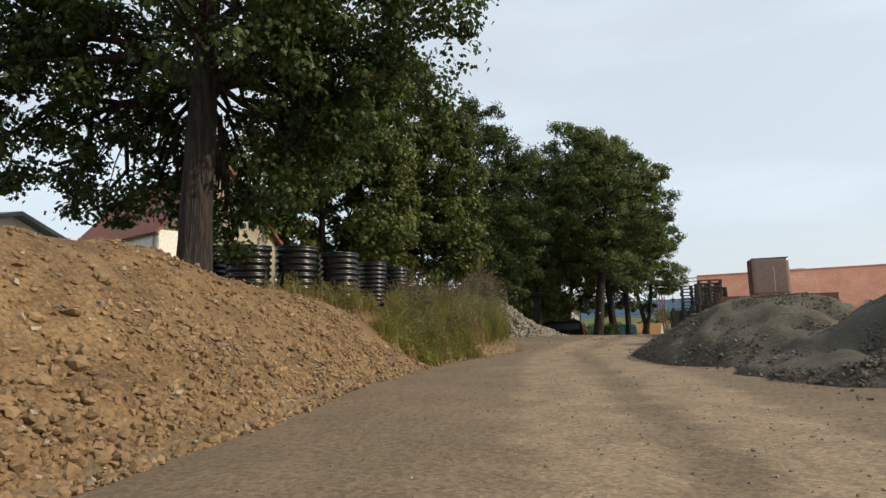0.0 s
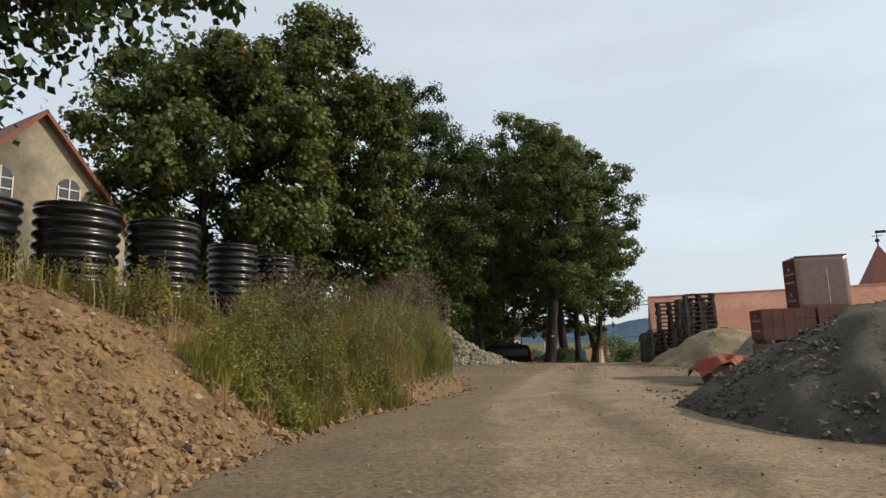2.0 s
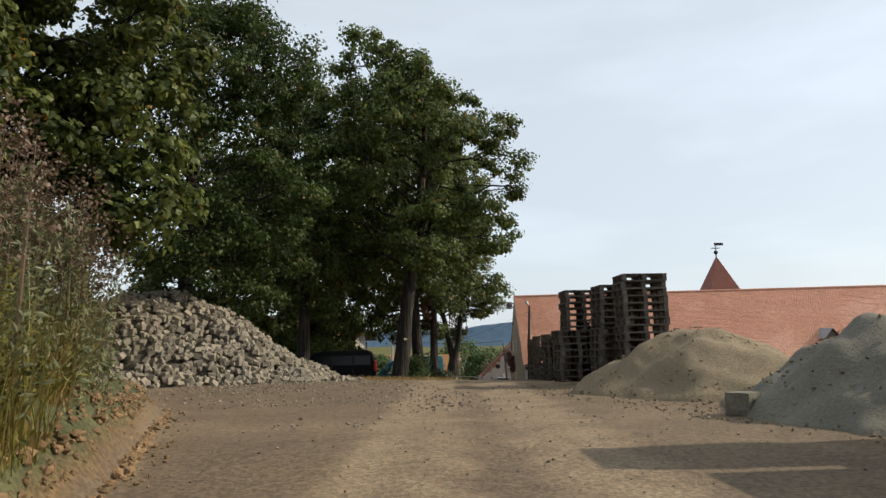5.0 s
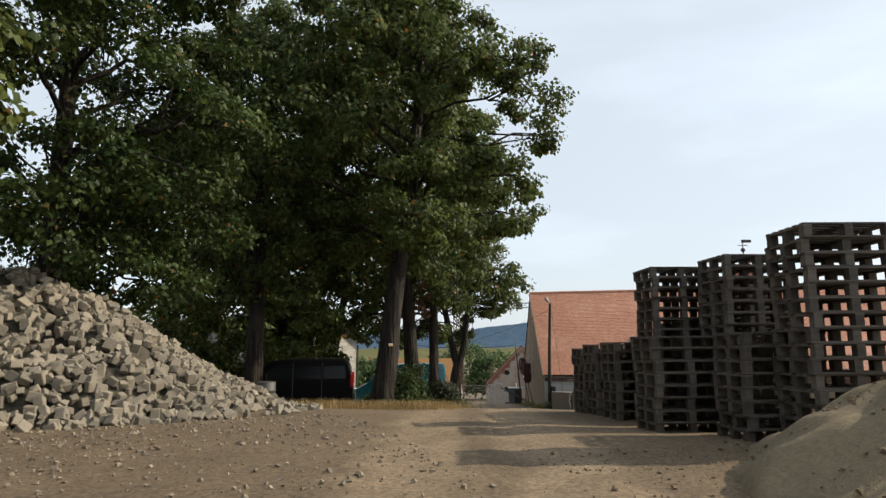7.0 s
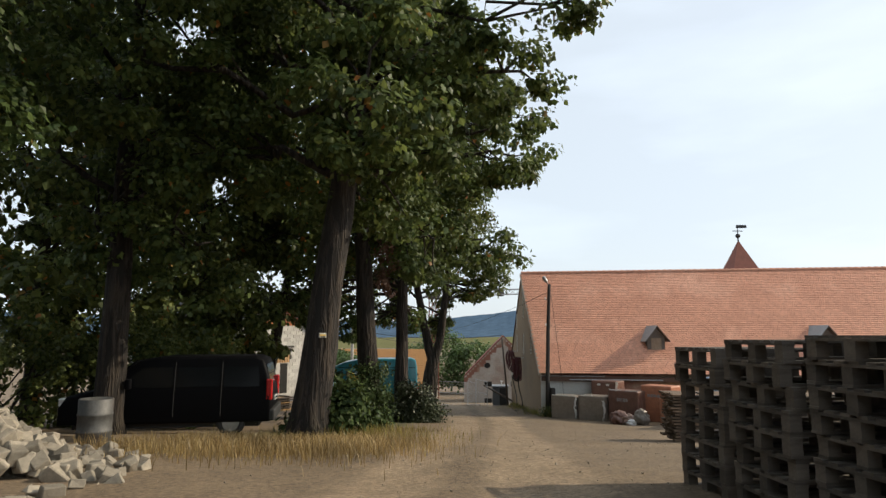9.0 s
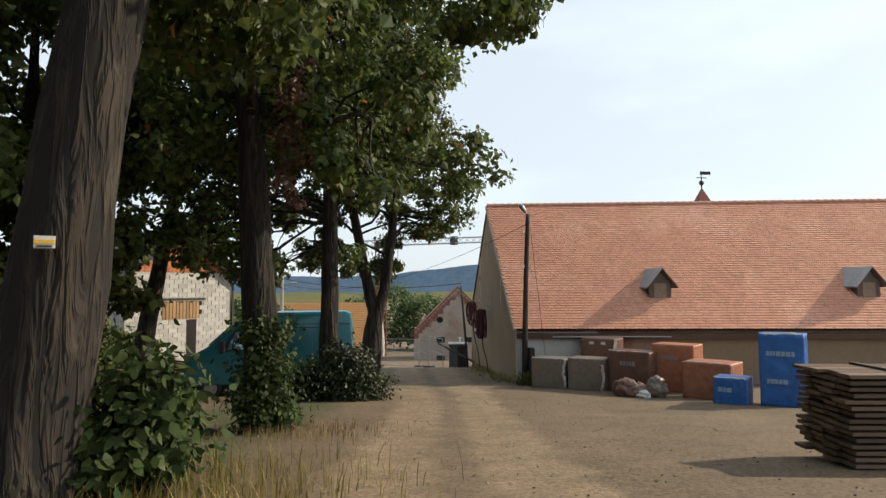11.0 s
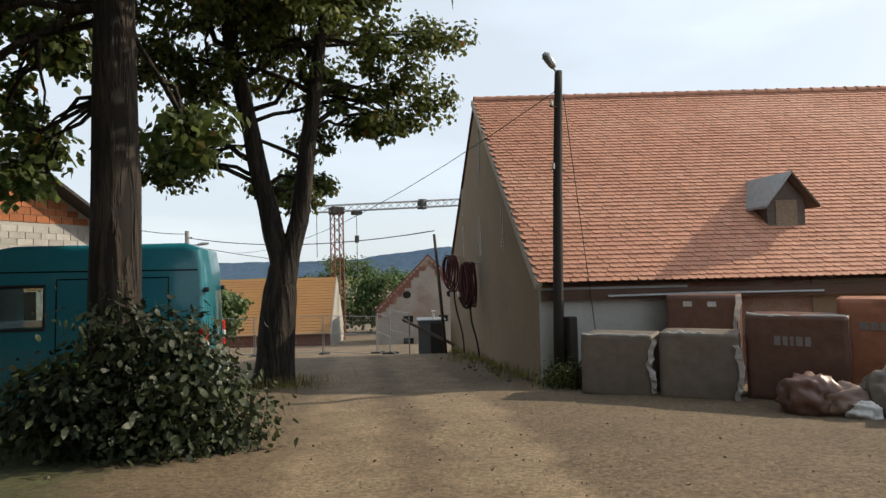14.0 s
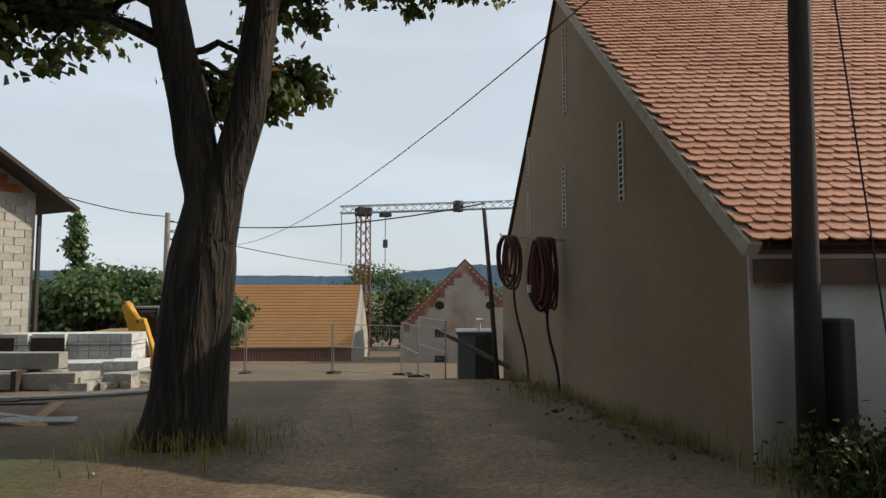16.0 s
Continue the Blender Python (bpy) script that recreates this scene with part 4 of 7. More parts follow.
# pallets
def pallet(x, y, z, rz):
    """A tall pallet for clay blocks: deck boards on stringers, nine blocks, three runners."""
    p = empty("pallet", x, y, z, rz, "weathered grey wooden pallet in a stack", "pallet", "stacked pallets")
    for yy in (-0.41, -0.25, -0.08, 0.08, 0.25, 0.41):
        part("deck_board", boxed(-0.6, yy - 0.05, 0.175, 0.6, yy + 0.05, 0.195), M_PALLETWOOD, p)
    for xx in (-0.54, 0.0, 0.54):
        part("stringer", boxed(xx - 0.06, -0.46, 0.152, xx + 0.06, 0.46, 0.174), M_PALLETWOOD, p)
        for yy in (-0.40, 0.0, 0.40):
            part("block", boxed(xx - 0.055, yy - 0.055, 0.023, xx + 0.055, yy + 0.055, 0.151), M_PALLETWOOD, p)
    for yy in (-0.40, 0.0, 0.40):
        part("runner", boxed(-0.6, yy - 0.055, 0.0, 0.6, yy + 0.055, 0.022), M_PALLETWOOD, p)
    return p


rng = np.random.default_rng(21)
first_pallet = None
ROW_YAW = -16.3
row_f = Vector((math.cos(radians(ROW_YAW)), math.sin(radians(ROW_YAW))))
row_g = Vector((-row_f.y, row_f.x))
for cx, cy, n in ((14.0, 32.25, 15), (13.9, 33.33, 8), (14.72, 34.4, 15), (13.48, 34.72, 8), (14.55, 35.92, 15), (15.78, 35.55, 14), (14.35, 37.0, 8), (14.6, 38.05, 8), (14.9, 39.1, 8), (15.65, 36.65, 10)):
    mid_ = Vector((cx, cy)) + row_f * 0.6 + row_g * 0.48
    z0 = ground_at(mid_.x, mid_.y) - 0.03
    tilt, turn = rng.uniform(-1, 1, 2) * 0.006, rng.normal(0, 1.5)
    for k in range(n):
        m = (mid_.x + tilt[0] * k + rng.normal(0, 0.02), mid_.y + tilt[1] * k + rng.normal(0, 0.02), z0 + k * 0.1955, ROW_YAW + turn + rng.normal(0, 1.0))
        if first_pallet is None:
            first_pallet = pallet(*m)
        else:
            copy_thing(first_pallet, pose(m[0], m[1], m[2], 0, 0, m[3]))

# clay block packs beside the sand
def block_pack(x, y, z, rz, sx, sy, sz, label, cols=5, rows=4, film=None, legs=True):
    """Hollow clay blocks in even layers on a pallet base."""
    b = empty("clay_block_pack", x, y, z, rz, label, "brick pack")
    if legs:
        part("base_board", boxed(-sx / 2, -sy / 2, 0.09, sx / 2, sy / 2, 0.118), M_PALLETWOOD, b)
        for k in (-1, 0, 1):
            part("base_block", boxed(k * sx * 0.42 - 0.06, -sy / 2, 0.0, k * sx * 0.42 + 0.06, sy / 2, 0.088), M_PALLETWOOD, b)
    z0 = 0.12 if legs else 0.0
    bw, bh = sx / cols, (sz - z0) / rows
    me = bpy.data.meshes.new("clay_block")
    bm = boxed(-bw / 2 + 0.002, -sy / 2, 0.001, bw / 2 - 0.002, sy / 2, bh - 0.001, bevel=0.003)
    bm.to_mesh(me)
    bm.free()
    me.materials.append(film or M_BRICKPACK)
    for r in range(rows):
        for c in range(cols):
            o = new("clay_block", me)
            o.parent = b
            o.location = (-sx / 2 + (c + 0.5) * bw, rng.normal(0, 0.006), z0 + r * bh)
    return b


YB = -18
gz = ground_at(11.0, 21.6)
e1, n1 = Vector((math.cos(radians(YB)), math.sin(radians(YB)))), Vector((-math.sin(radians(YB)), math.cos(radians(YB))))
base_c = Vector((10.35, 21.6))
for k in range(3):
    c = base_c + e1 * (0.62 + 1.27 * k) + n1 * 0.5
    for back in (0.0, 1.06) if k else (0.0,):
        c2 = c + n1 * back + e1 * (0.0 if not back else 0.1)
        block_pack(c2.x, c2.y, gz - 0.02, YB, 1.22, 1.0, 0.86, "reddish brown clay blocks stacked on a pallet", 5, 3)
        block_pack(c2.x + 0.02, c2.y + 0.02, gz + 0.845, YB + 1, 1.22, 1.0, 0.86, "reddish brown clay blocks on a second layer of pallets", 5, 3)
tc = Vector((12.1, 22.5)) + e1 * 0.62 + n1 * 0.5
tall = empty("wrapped_block_pack", tc.x, tc.y, gz + 1.71, YB, "tall brown film-wrapped pack of clay blocks", "brick pack")
part("film", crumpled(1.26, 0.98, 1.42, 0.012, 4, 8), M_CLEARFILM, tall, "pale dusty film over brown blocks", smooth=True)
part("printed_end", boxed(-0.652, -0.47, 0.03, -0.60, 0.47, 1.38, bevel=0.01), M_MAROON, tall, "maroon printed end of the wrapping")
part("film_edge", boxed(-0.64, -0.505, 1.405, 0.64, -0.47, 1.435, bevel=0.008), M_GREYFILM, tall)
for zz, hh, wd in ((0.22, 0.07, 0.34), (0.36, 0.10, 0.08), (0.72, 0.06, 0.34), (0.95, 0.06, 0.34), (1.06, 0.10, 0.08)):
    part("print_bar", boxed(-0.658, -wd, zz, -0.645, wd, zz + hh), M_PALEPRINT, tall)
text_bars(tall, M_WHITEFILM, 0.1, 0.15, -0.508, (0.016,), 0.95)
ec = base_c + e1 * 0.62 + n1 * 0.5
for lay, (mat_, z_) in enumerate(((M_FILM, gz - 0.02), (M_MAROON, gz + 0.845))):
    wrap = empty("printed_sheet", ec.x + 0.02 * lay, ec.y, z_, YB + lay, "printed film stretched over the end of a block pack", "film")
    part("sheet", boxed(-0.632, -0.49, 0.125, -0.614, 0.49, 0.855, bevel=0.004), mat_, wrap)
    for zz, wd in ((0.30, 0.3), (0.55, 0.3), (0.66, 0.07)):
        part("print_bar", boxed(-0.637, -wd, zz, -0.628, wd, zz + 0.06), M_PALEPRINT, wrap)
low = Vector((9.15, 21.1))
lowpack = block_pack(low.x, low.y, ground_at(low.x, low.y) - 0.02, YB + 6, 1.15, 0.8, 0.46, "broken open pack of red clay blocks", 5, 2)
cover = empty("red_cover_sheet", low.x, low.y, ground_at(low.x, low.y) + 0.44, YB + 6, "crumpled red film lying over a brick pack", "film")
bm = bmesh.new()
bmesh.ops.create_grid(bm, x_segments=44, y_segments=28, size=1.0)
for v in bm.verts:
    x, y = v.co.x * 0.86, v.co.y * 0.58
    over = max(abs(x) - 0.60, 0) + max(abs(y) - 0.42, 0)
    fold = 0.5 - abs(noise.noise(Vector((x * 2.3 + 4, y * 2.6, 1.0)))) + 0.5 * (0.5 - abs(noise.noise(Vector((x * 5.5, y * 6.0 + 3, 2.0)))))
    v.co = Vector((x - 0.25 * max(x - 0.6, 0), y, 0.03 + 0.24 * fold * math.exp(-1.5 * (x + 0.1) ** 2) - 0.95 * over + 0.05 * fold))
bmesh.ops.solidify(bm, geom=bm.faces[:], thickness=0.006)
part("sheet", bm, M_REDFILM, cover, smooth=True)
stone_block = empty("cut_stone", 11.5, 26.1, ground_at(11.5, 26.1) - 0.02, 20, "squared grey-green stone block on the ground", "stone")
part("block", crumpled(0.42, 0.36, 0.36, 0.03, 12, 5), M_GRIT, stone_block)

# corrugated black pipes standing on the bank
def corrugated(x, y, r, h, lean=(0, 0)):
    z = ground_at(x, y) - 0.1
    p = empty("corrugated_pipe", x, y, z, 0, "wide black corrugated plastic pipe section standing upright", "pipe", "pipe sections")
    p.rotation_euler = (lean[0], lean[1], 0)
    bm = bmesh.new()
    n, prof = 40, []
    k = int(h / (0.27 * r))
    for i in range(k):
        z0 = i * h / k
        s = h / k
        for q in np.linspace(0, 1, 9)[:-1]:
            bulge = max(math.sin(math.pi * (q - 0.3) / 0.7), 0) ** 0.6 if q > 0.3 else 0
            prof.append((r * (0.91 + 0.09 * bulge), z0 + s * q))
    prof += [(r * 0.91, h), (r * 0.98, h + 0.01), (r * 0.98, h + 0.05), (r * 0.88, h + 0.055), (r * 0.86, h - 0.05), (r * 0.86, 0.05)]
    prof = [(q * (0.93 + 0.07 * min(zz / h, 1)), zz) for q, zz in prof]
    rings = [[bm.verts.new((q * math.cos(a), q * math.sin(a), zz)) for a in (2 * math.pi * j / n for j in range(n))] for q, zz in prof]
    for a, b in zip(rings, rings[1:]):
        for j in range(n):
            bm.faces.new((a[j], a[(j + 1) % n], b[(j + 1) % n], b[j]))
    part("wall", bm, M_BLACKPE, p, smooth=True)
    return p


for px, py, pr, ptop, ln in ((-7.1, 18.5, 0.66, 3.8, (0, 0)), (-5.55, 17.6, 0.70, 3.66, (0.02, 0.01)), (-4.28, 18.3, 0.69, 3.66, (0, 0.02)), (-3.05, 19.0, 0.66, 3.50, (-0.02, 0)), (-2.2, 20.6, 0.53, 3.34, (0, 0.02)), (-1.42, 21.4, 0.47, 3.22, (0, 0))):
    corrugated(px, py, pr, ptop - ground_at(px, py) + 0.1, ln)

# ---- vehicles ----
M_TEAL = paint("teal_paint", (0.014, 0.175, 0.225), 0.32, coat=0.5)
M_DARKCAR = paint("dark_car_paint", (0.005, 0.005, 0.006), 0.5)
M_DARKCAR.node_tree.nodes["Principled BSDF"].inputs["Specular IOR Level"].default_value = 0.06
M_SMOKEGLASS = paint("smoked_glass", (0.008, 0.009, 0.010), 0.12)
M_SMOKEGLASS.node_tree.nodes["Principled BSDF"].inputs["Specular IOR Level"].default_value = 0.2
M_DARKGLASS = paint("tinted_glass", (0.02, 0.025, 0.028), 0.06)
M_REDLAMP = paint("red_lamp", (0.45, 0.02, 0.02), 0.25)
M_CLEARLAMP = paint("clear_lamp", (0.6, 0.6, 0.58), 0.2)
M_CREAM = paint("cream_bumper", (0.50, 0.47, 0.38), 0.6)
M_PLATE = paint("number_plate", (0.75, 0.75, 0.72), 0.4)


def wheel(parent, x, y, r, w):
    t = bmesh.new()
    n = 28
    prof = [(r * 0.62, -w / 2), (r * 0.95, -w / 2), (r, -w * 0.32), (r, w * 0.32), (r * 0.95, w / 2), (r * 0.62, w / 2)]
    rings = [[t.verts.new((q * math.cos(a), yy, q * math.sin(a))) for a in (2 * math.pi * j / n for j in range(n))] for q, yy in prof]
    for a, b in zip(rings, rings[1:] + rings[:1]):
        for j in range(n):
            t.faces.new((a[j], a[(j + 1) % n], b[(j + 1) % n], b[j]))
    bmesh.ops.recalc_face_normals(t, faces=t.faces[:])
    ob = part("wheel", t, M_BLACKRUBBER, parent, smooth=True)
    ob.location = (x, y, r)
    rim = bmesh.new()
    bmesh.ops.create_cone(rim, cap_ends=True, segments=24, radius1=r * 0.63, radius2=r * 0.58, depth=w * 0.8, matrix=Matrix.Rotation(math.pi / 2, 4, "X"))
    part("rim", rim, M_METAL, ob)
    return ob


def shell(outline, width, taper, z_taper, bevel):
    """A vehicle body: side outline drawn across, sides leaning in above a height, edges rounded."""
    bm = prism(bmesh.new(), outline, width, Matrix.Translation((0, -width / 2, 0)))
    top = max(z for _, z in outline)
    long_edges = [e for e in bm.edges if abs(e.verts[0].co.y - e.verts[1].co.y) < 1e-4]
    bmesh.ops.bevel(bm, geom=long_edges, offset=bevel, segments=4, affect="EDGES", profile=0.5)
    for v in bm.verts:
        if v.co.z > z_taper:
            v.co.y *= 1 - taper * (v.co.z - z_taper) / (top - z_taper)
    return bm


VF = Vector((-0.957, 0.29))
vyaw = math.degrees(math.atan2(VF.y, VF.x))
vx, vy = 19.86, 62.58
vz = ground_at(19.0, 62.8) - 0.03
van = empty("van", vx, vy, vz, vyaw, "teal high-roof panel van parked under the trees", "van")
van_body = part("body", shell([(0.02, 0.42), (0.0, 1.2), (0.035, 2.30), (0.09, 2.60), (0.30, 2.68), (2.7, 2.66), (3.45, 2.52), (4.0, 2.30), (4.78, 1.62), (5.45, 1.28), (5.62, 0.95), (5.62, 0.42)], 1.95, 0.085, 1.15, 0.09), M_TEAL, van, smooth=True)
for x0, x1, back in ((2.28, 3.30, 0.0), (3.54, 4.26, -0.40)):
    cut = prism(bmesh.new(), [(x0, 1.53), (x1, 1.53), (x1 + back, 2.07), (x0, 2.07)], 3.0, Matrix.Translation((0, -1.5, 0)))
    cutter = part("cutter", cut, M_TEAL)
    cutter.matrix_world = van.matrix_world.copy()
    mod = van_body.modifiers.new("opening", "BOOLEAN")
    mod.object, mod.operation, mod.solver = cutter, "DIFFERENCE", "EXACT"
    bpy.context.view_layer.update()
    cut_mesh = bpy.data.meshes.new_from_object(van_body.evaluated_get(bpy.context.evaluated_depsgraph_get()))
    van_body.modifiers.clear()
    van_body.data = cut_mesh
    cut_mesh.set_sharp_from_angle(angle=radians(24))
    bpy.data.objects.remove(cutter)
M_VANGLASS = glass_mat("van_window_glass", (0.55, 0.62, 0.62))
part("underbody", boxed(0.3, -0.8, 0.28, 5.3, 0.8, 0.43), M_BLACKRUBBER, van)
for wx in (1.05, 4.65):
    for wy in (-0.86, 0.86):
        wheel(van, wx, wy, 0.34, 0.22)
for s in (1, -1):
    lean = lambda z: 0.975 * (1 - 0.085 * max(z - 1.15, 0) / 1.53) + 0.004  # noqa: E731
    for x0, x1, xs, z0, z1, nm in ((2.25, 3.33, 0.0, 1.50, 2.10, "side_window"), (3.5, 4.3, -0.42, 1.50, 2.10, "cab_window")):
        bm = bmesh.new()
        a = [Vector((x0, s * lean(z0), z0)), Vector((x1, s * lean(z0), z0)), Vector((x1 + xs, s * lean(z1), z1)), Vector((x0, s * lean(z1), z1))]
        hull(bm, a, [p + Vector((0, -s * 0.03, 0)) for p in a])
        part(nm, bm, M_VANGLASS, van)
        rim_pts = [p + Vector((0, s * 0.004, 0)) for p in a]
        part("window_seal", tubed(rim_pts + rim_pts[:1], 0.022, 6), M_BLACKRUBBER, van)
    for x0, x1, z0, z1 in ((0.55, 2.1, 1.15, 2.18),):
        for a, b in (((x0, z0), (x0, z1)), ((x0, z1), (x1, z1)), ((x1, z1), (x1, z0))):
            part("pressed_line", tubed([(a[0], s * (lean(a[1]) - 0.004), a[1]), (b[0], s * (lean(b[1]) - 0.004), b[1])], 0.009, 6), M_DARKCAR, van)
    part("roof_seam", tubed([(0.12, s * (lean(2.28) - 0.003), 2.28), (3.7, s * (lean(2.3) - 0.003), 2.3)], 0.01, 6), M_DARKCAR, van)
    part("tail_lamp", boxed(-0.03, s * 0.93 - 0.09, 0.95, 0.14, s * 0.93 + 0.06, 1.42, bevel=0.03), M_REDLAMP, van)
    part("tail_lamp_lens", boxed(-0.036, s * 0.93 - 0.07, 1.10, 0.1, s * 0.93 + 0.066, 1.25, bevel=0.02), M_CLEARLAMP, van)
    part("mirror", boxed(4.2, s * 1.08 - 0.09, 1.45, 4.36, s * 1.08 + 0.09, 1.8, bevel=0.03), M_BLACKRUBBER, van)
    part("door_hinge", boxed(-0.035, s * 0.88 - 0.05, 1.95, 0.03, s * 0.88 + 0.05, 2.02, bevel=0.008), M_BLACKRUBBER, van)
    rx = lambda z: 0.055 * max(z - 1.2, 0) / 1.05 - 0.006  # noqa: E731
    for a, b in (((0.12, 1.15), (0.12, 2.05)), ((0.12, 2.05), (0.72, 2.05)), ((0.72, 2.05), (0.72, 1.15)), ((0.12, 1.0), (0.85, 1.0))):
        part("door_groove", tubed([(rx(a[1]), s * a[0], a[1]), (rx(b[1]), s * b[0], b[1])], 0.008, 6), M_DARKCAR, van)
part("door_gap", tubed([(-0.002, 0.0, 0.5), (-0.002, 0, 1.2), (0.05, 0.0, 2.24)], 0.012, 6), M_DARKCAR, van)
bm = bmesh.new()
hull(bm, [Vector((4.06, -0.80, 2.25)), Vector((4.06, 0.80, 2.25)), Vector((4.74, 0.86, 1.66)), Vector((4.74, -0.86, 1.66))], [Vector((4.03, -0.80, 2.23)), Vector((4.03, 0.80, 2.23)), Vector((4.71, 0.86, 1.64)), Vector((4.71, -0.86, 1.64))])
for v in bm.verts:
    v.co += Vector((0.02, 0, 0.018))
part("windscreen", bm, M_DARKGLASS, van)
part("rear_bumper", boxed(-0.14, -0.95, 0.42, 0.1, 0.95, 0.62, bevel=0.04), M_CREAM, van)
part("plate", boxed(-0.024, 0.12, 0.78, 0.02, 0.64, 0.89), M_PLATE, van)
for k in range(5):
    part("plate_bar", boxed(-0.028, 0.17 + k * 0.085, 0.805, -0.02, 0.22 + k * 0.085, 0.865), M_DARKCAR, van)
part("plate_strip", boxed(-0.03, 0.1, 0.92, 0.02, 0.85, 1.0, bevel=0.01), M_CREAM, van)
part("door_handle", boxed(-0.045, -0.14, 1.08, 0.01, -0.05, 1.2, bevel=0.01), M_BLACKRUBBER, van)

van.scale = (1, 1.03, 1.065)
cz = ground_at(9.6, 51.4) - 0.02
car = empty("minibus", 11.87, 51.17, cz + 0.02, 168, "black minibus parked in deep shade under the trees", "minibus")
part("body", shell([(0.02, 0.34), (0.0, 0.95), (0.10, 1.50), (0.22, 1.86), (0.45, 1.95), (2.7, 1.94), (3.15, 1.86), (3.95, 1.22), (4.70, 1.02), (4.88, 0.75), (4.88, 0.34)], 1.90, 0.10, 1.05, 0.08), M_DARKCAR, car, smooth=True)
part("underbody", boxed(0.3, -0.75, 0.22, 4.6, 0.75, 0.36), M_BLACKRUBBER, car)
side = lambda z: 0.95 * (1 - 0.10 * max(z - 1.05, 0) / 0.90) + 0.003  # noqa: E731
for s in (1, -1):
    for x0, x1, back in ((0.30, 1.15, 0.04), (1.25, 2.25, 0.0), (2.35, 3.62, -0.58)):
        a = [Vector((x0, s * side(1.2), 1.2)), Vector((x1, s * side(1.2), 1.2)), Vector((x1 + min(back, 0), s * side(1.68), 1.68)), Vector((x0 + max(back, 0), s * side(1.68), 1.68))]
        part("side_window", hull(bmesh.new(), a, [p + Vector((0, -s * 0.02, 0)) for p in a]), M_SMOKEGLASS, car)
    for x0 in (1.2, 2.3):
        part("door_gap", tubed([(x0, s * (side(0.5) - 0.006), 0.5), (x0, s * (side(1.05) - 0.006), 1.05), (x0, s * (side(1.8) - 0.006), 1.8)], 0.008, 6), M_BLACKRUBBER, car)
    part("tail_lamp", boxed(-0.02, s * 0.86 - 0.07, 0.86, 0.13, s * 0.86 + 0.085, 1.38, bevel=0.03), M_REDLAMP, car)
    part("head_lamp", boxed(4.66, s * 0.72 - 0.16, 0.78, 4.90, s * 0.72 + 0.16, 0.98, bevel=0.04), M_CLEARLAMP, car)
    part("mirror", boxed(3.25, s * 1.06 - 0.09, 1.18, 3.38, s * 1.06 + 0.09, 1.42, bevel=0.03), M_DARKCAR, car)
    for wx in (0.95, 3.95):
        wheel(car, wx, s * 0.80, 0.33, 0.22)
rear = [Vector((0.072, -0.74, 1.24)), Vector((0.072, 0.74, 1.24)), Vector((0.185, 0.70, 1.74)), Vector((0.185, -0.70, 1.74))]
part("rear_window", hull(bmesh.new(), [p - Vector((0.03, 0, 0)) for p in rear], rear), M_SMOKEGLASS, car)
screen = [Vector((3.90, -0.80, 1.27)), Vector((3.90, 0.80, 1.27)), Vector((3.20, 0.76, 1.83)), Vector((3.20, -0.76, 1.83))]
part("windscreen", hull(bmesh.new(), [p + Vector((0.035, 0, 0.035)) for p in screen], screen), M_SMOKEGLASS, car)
part("rear_bumper", boxed(-0.09, -0.92, 0.36, 0.12, 0.92, 0.64, bevel=0.04), M_BLACKRUBBER, car)
part("plate", boxed(-0.035, -0.26, 0.80, 0.02, 0.26, 0.91), M_PLATE, car)
for k in range(5):
    part("plate_bar", boxed(-0.04, -0.20 + k * 0.085, 0.825, -0.03, -0.15 + k * 0.085, 0.885), M_SMOKEGLASS, car)

M_DRUM = material("weathered_drum", (0.12, 0.12, 0.115), (0.07, 0.068, 0.065), 2.0, 0.6, 0.2, 20.0, c3=(0.12, 0.07, 0.045), metal=0.4)
barrel = empty("barrel", 8.25, 47.1, ground_at(8.25, 47.1) - 0.02, 0, "grey metal barrel beside the stone pile", "barrel")
bm = bmesh.new()
prof = [(0.27, 0.0), (0.29, 0.02), (0.285, 0.28), (0.3, 0.30), (0.285, 0.32), (0.285, 0.58), (0.3, 0.60), (0.285, 0.62), (0.29, 0.86), (0.27, 0.88), (0.26, 0.84), (0.0, 0.84)]
rings = [[bm.verts.new((q * math.cos(a) + 1e-4 * math.cos(a), q * math.sin(a) + 1e-4 * math.sin(a), zz)) for a in (2 * math.pi * j / 24 for j in range(24))] for q, zz in prof]
for a, b in zip(rings, rings[1:]):
    for j in range(24):
        bm.faces.new((a[j], a[(j + 1) % 24], b[(j + 1) % 24], b[j]))
part("drum", bm, M_DRUM, barrel, smooth=True)

# ---- beside the barn ----
def lz(x, y):
    return ground_at(x, y) - 0.03


# lamp post
M_TARRED = material("tarred_wood", (0.040, 0.033, 0.029), (0.024, 0.020, 0.018), 2.5, 0.85, 0.6, 12.0, stretch=(2, 2, 0.2))
lp = empty("lamp_post", 26.49, 61.51, lz(26.49, 61.51), 0, "tarred wooden post with a street lamp on top", "lamp post")
part("post", tubed([(0, 0, 0), (0.06, 0.02, 2.0), (0.16, 0.05, 4.2), (0.30, 0.09, 6.35), (0.33, 0.10, 6.72)], [0.118, 0.108, 0.098, 0.085, 0.082], 16), M_TARRED, lp, smooth=True)
part("footing", boxed(0.13, -0.22, -0.2, 0.36, 0.02, 1.42, bevel=0.03), M_TARRED, lp, "dark squared stub bolted to the post")
part("arm", tubed([(0.33, 0.09, 6.5), (0.26, 0.1, 6.7), (0.18, 0.12, 6.82)], 0.025, 8), M_METAL, lp)
bm = bmesh.new()
tube(bm, [(0.22, 0.11, 6.78), (0.18, 0.13, 6.86), (0.06, 0.18, 7.05), (0.01, 0.20, 7.10)], [0.05, 0.085, 0.10, 0.04], 12)
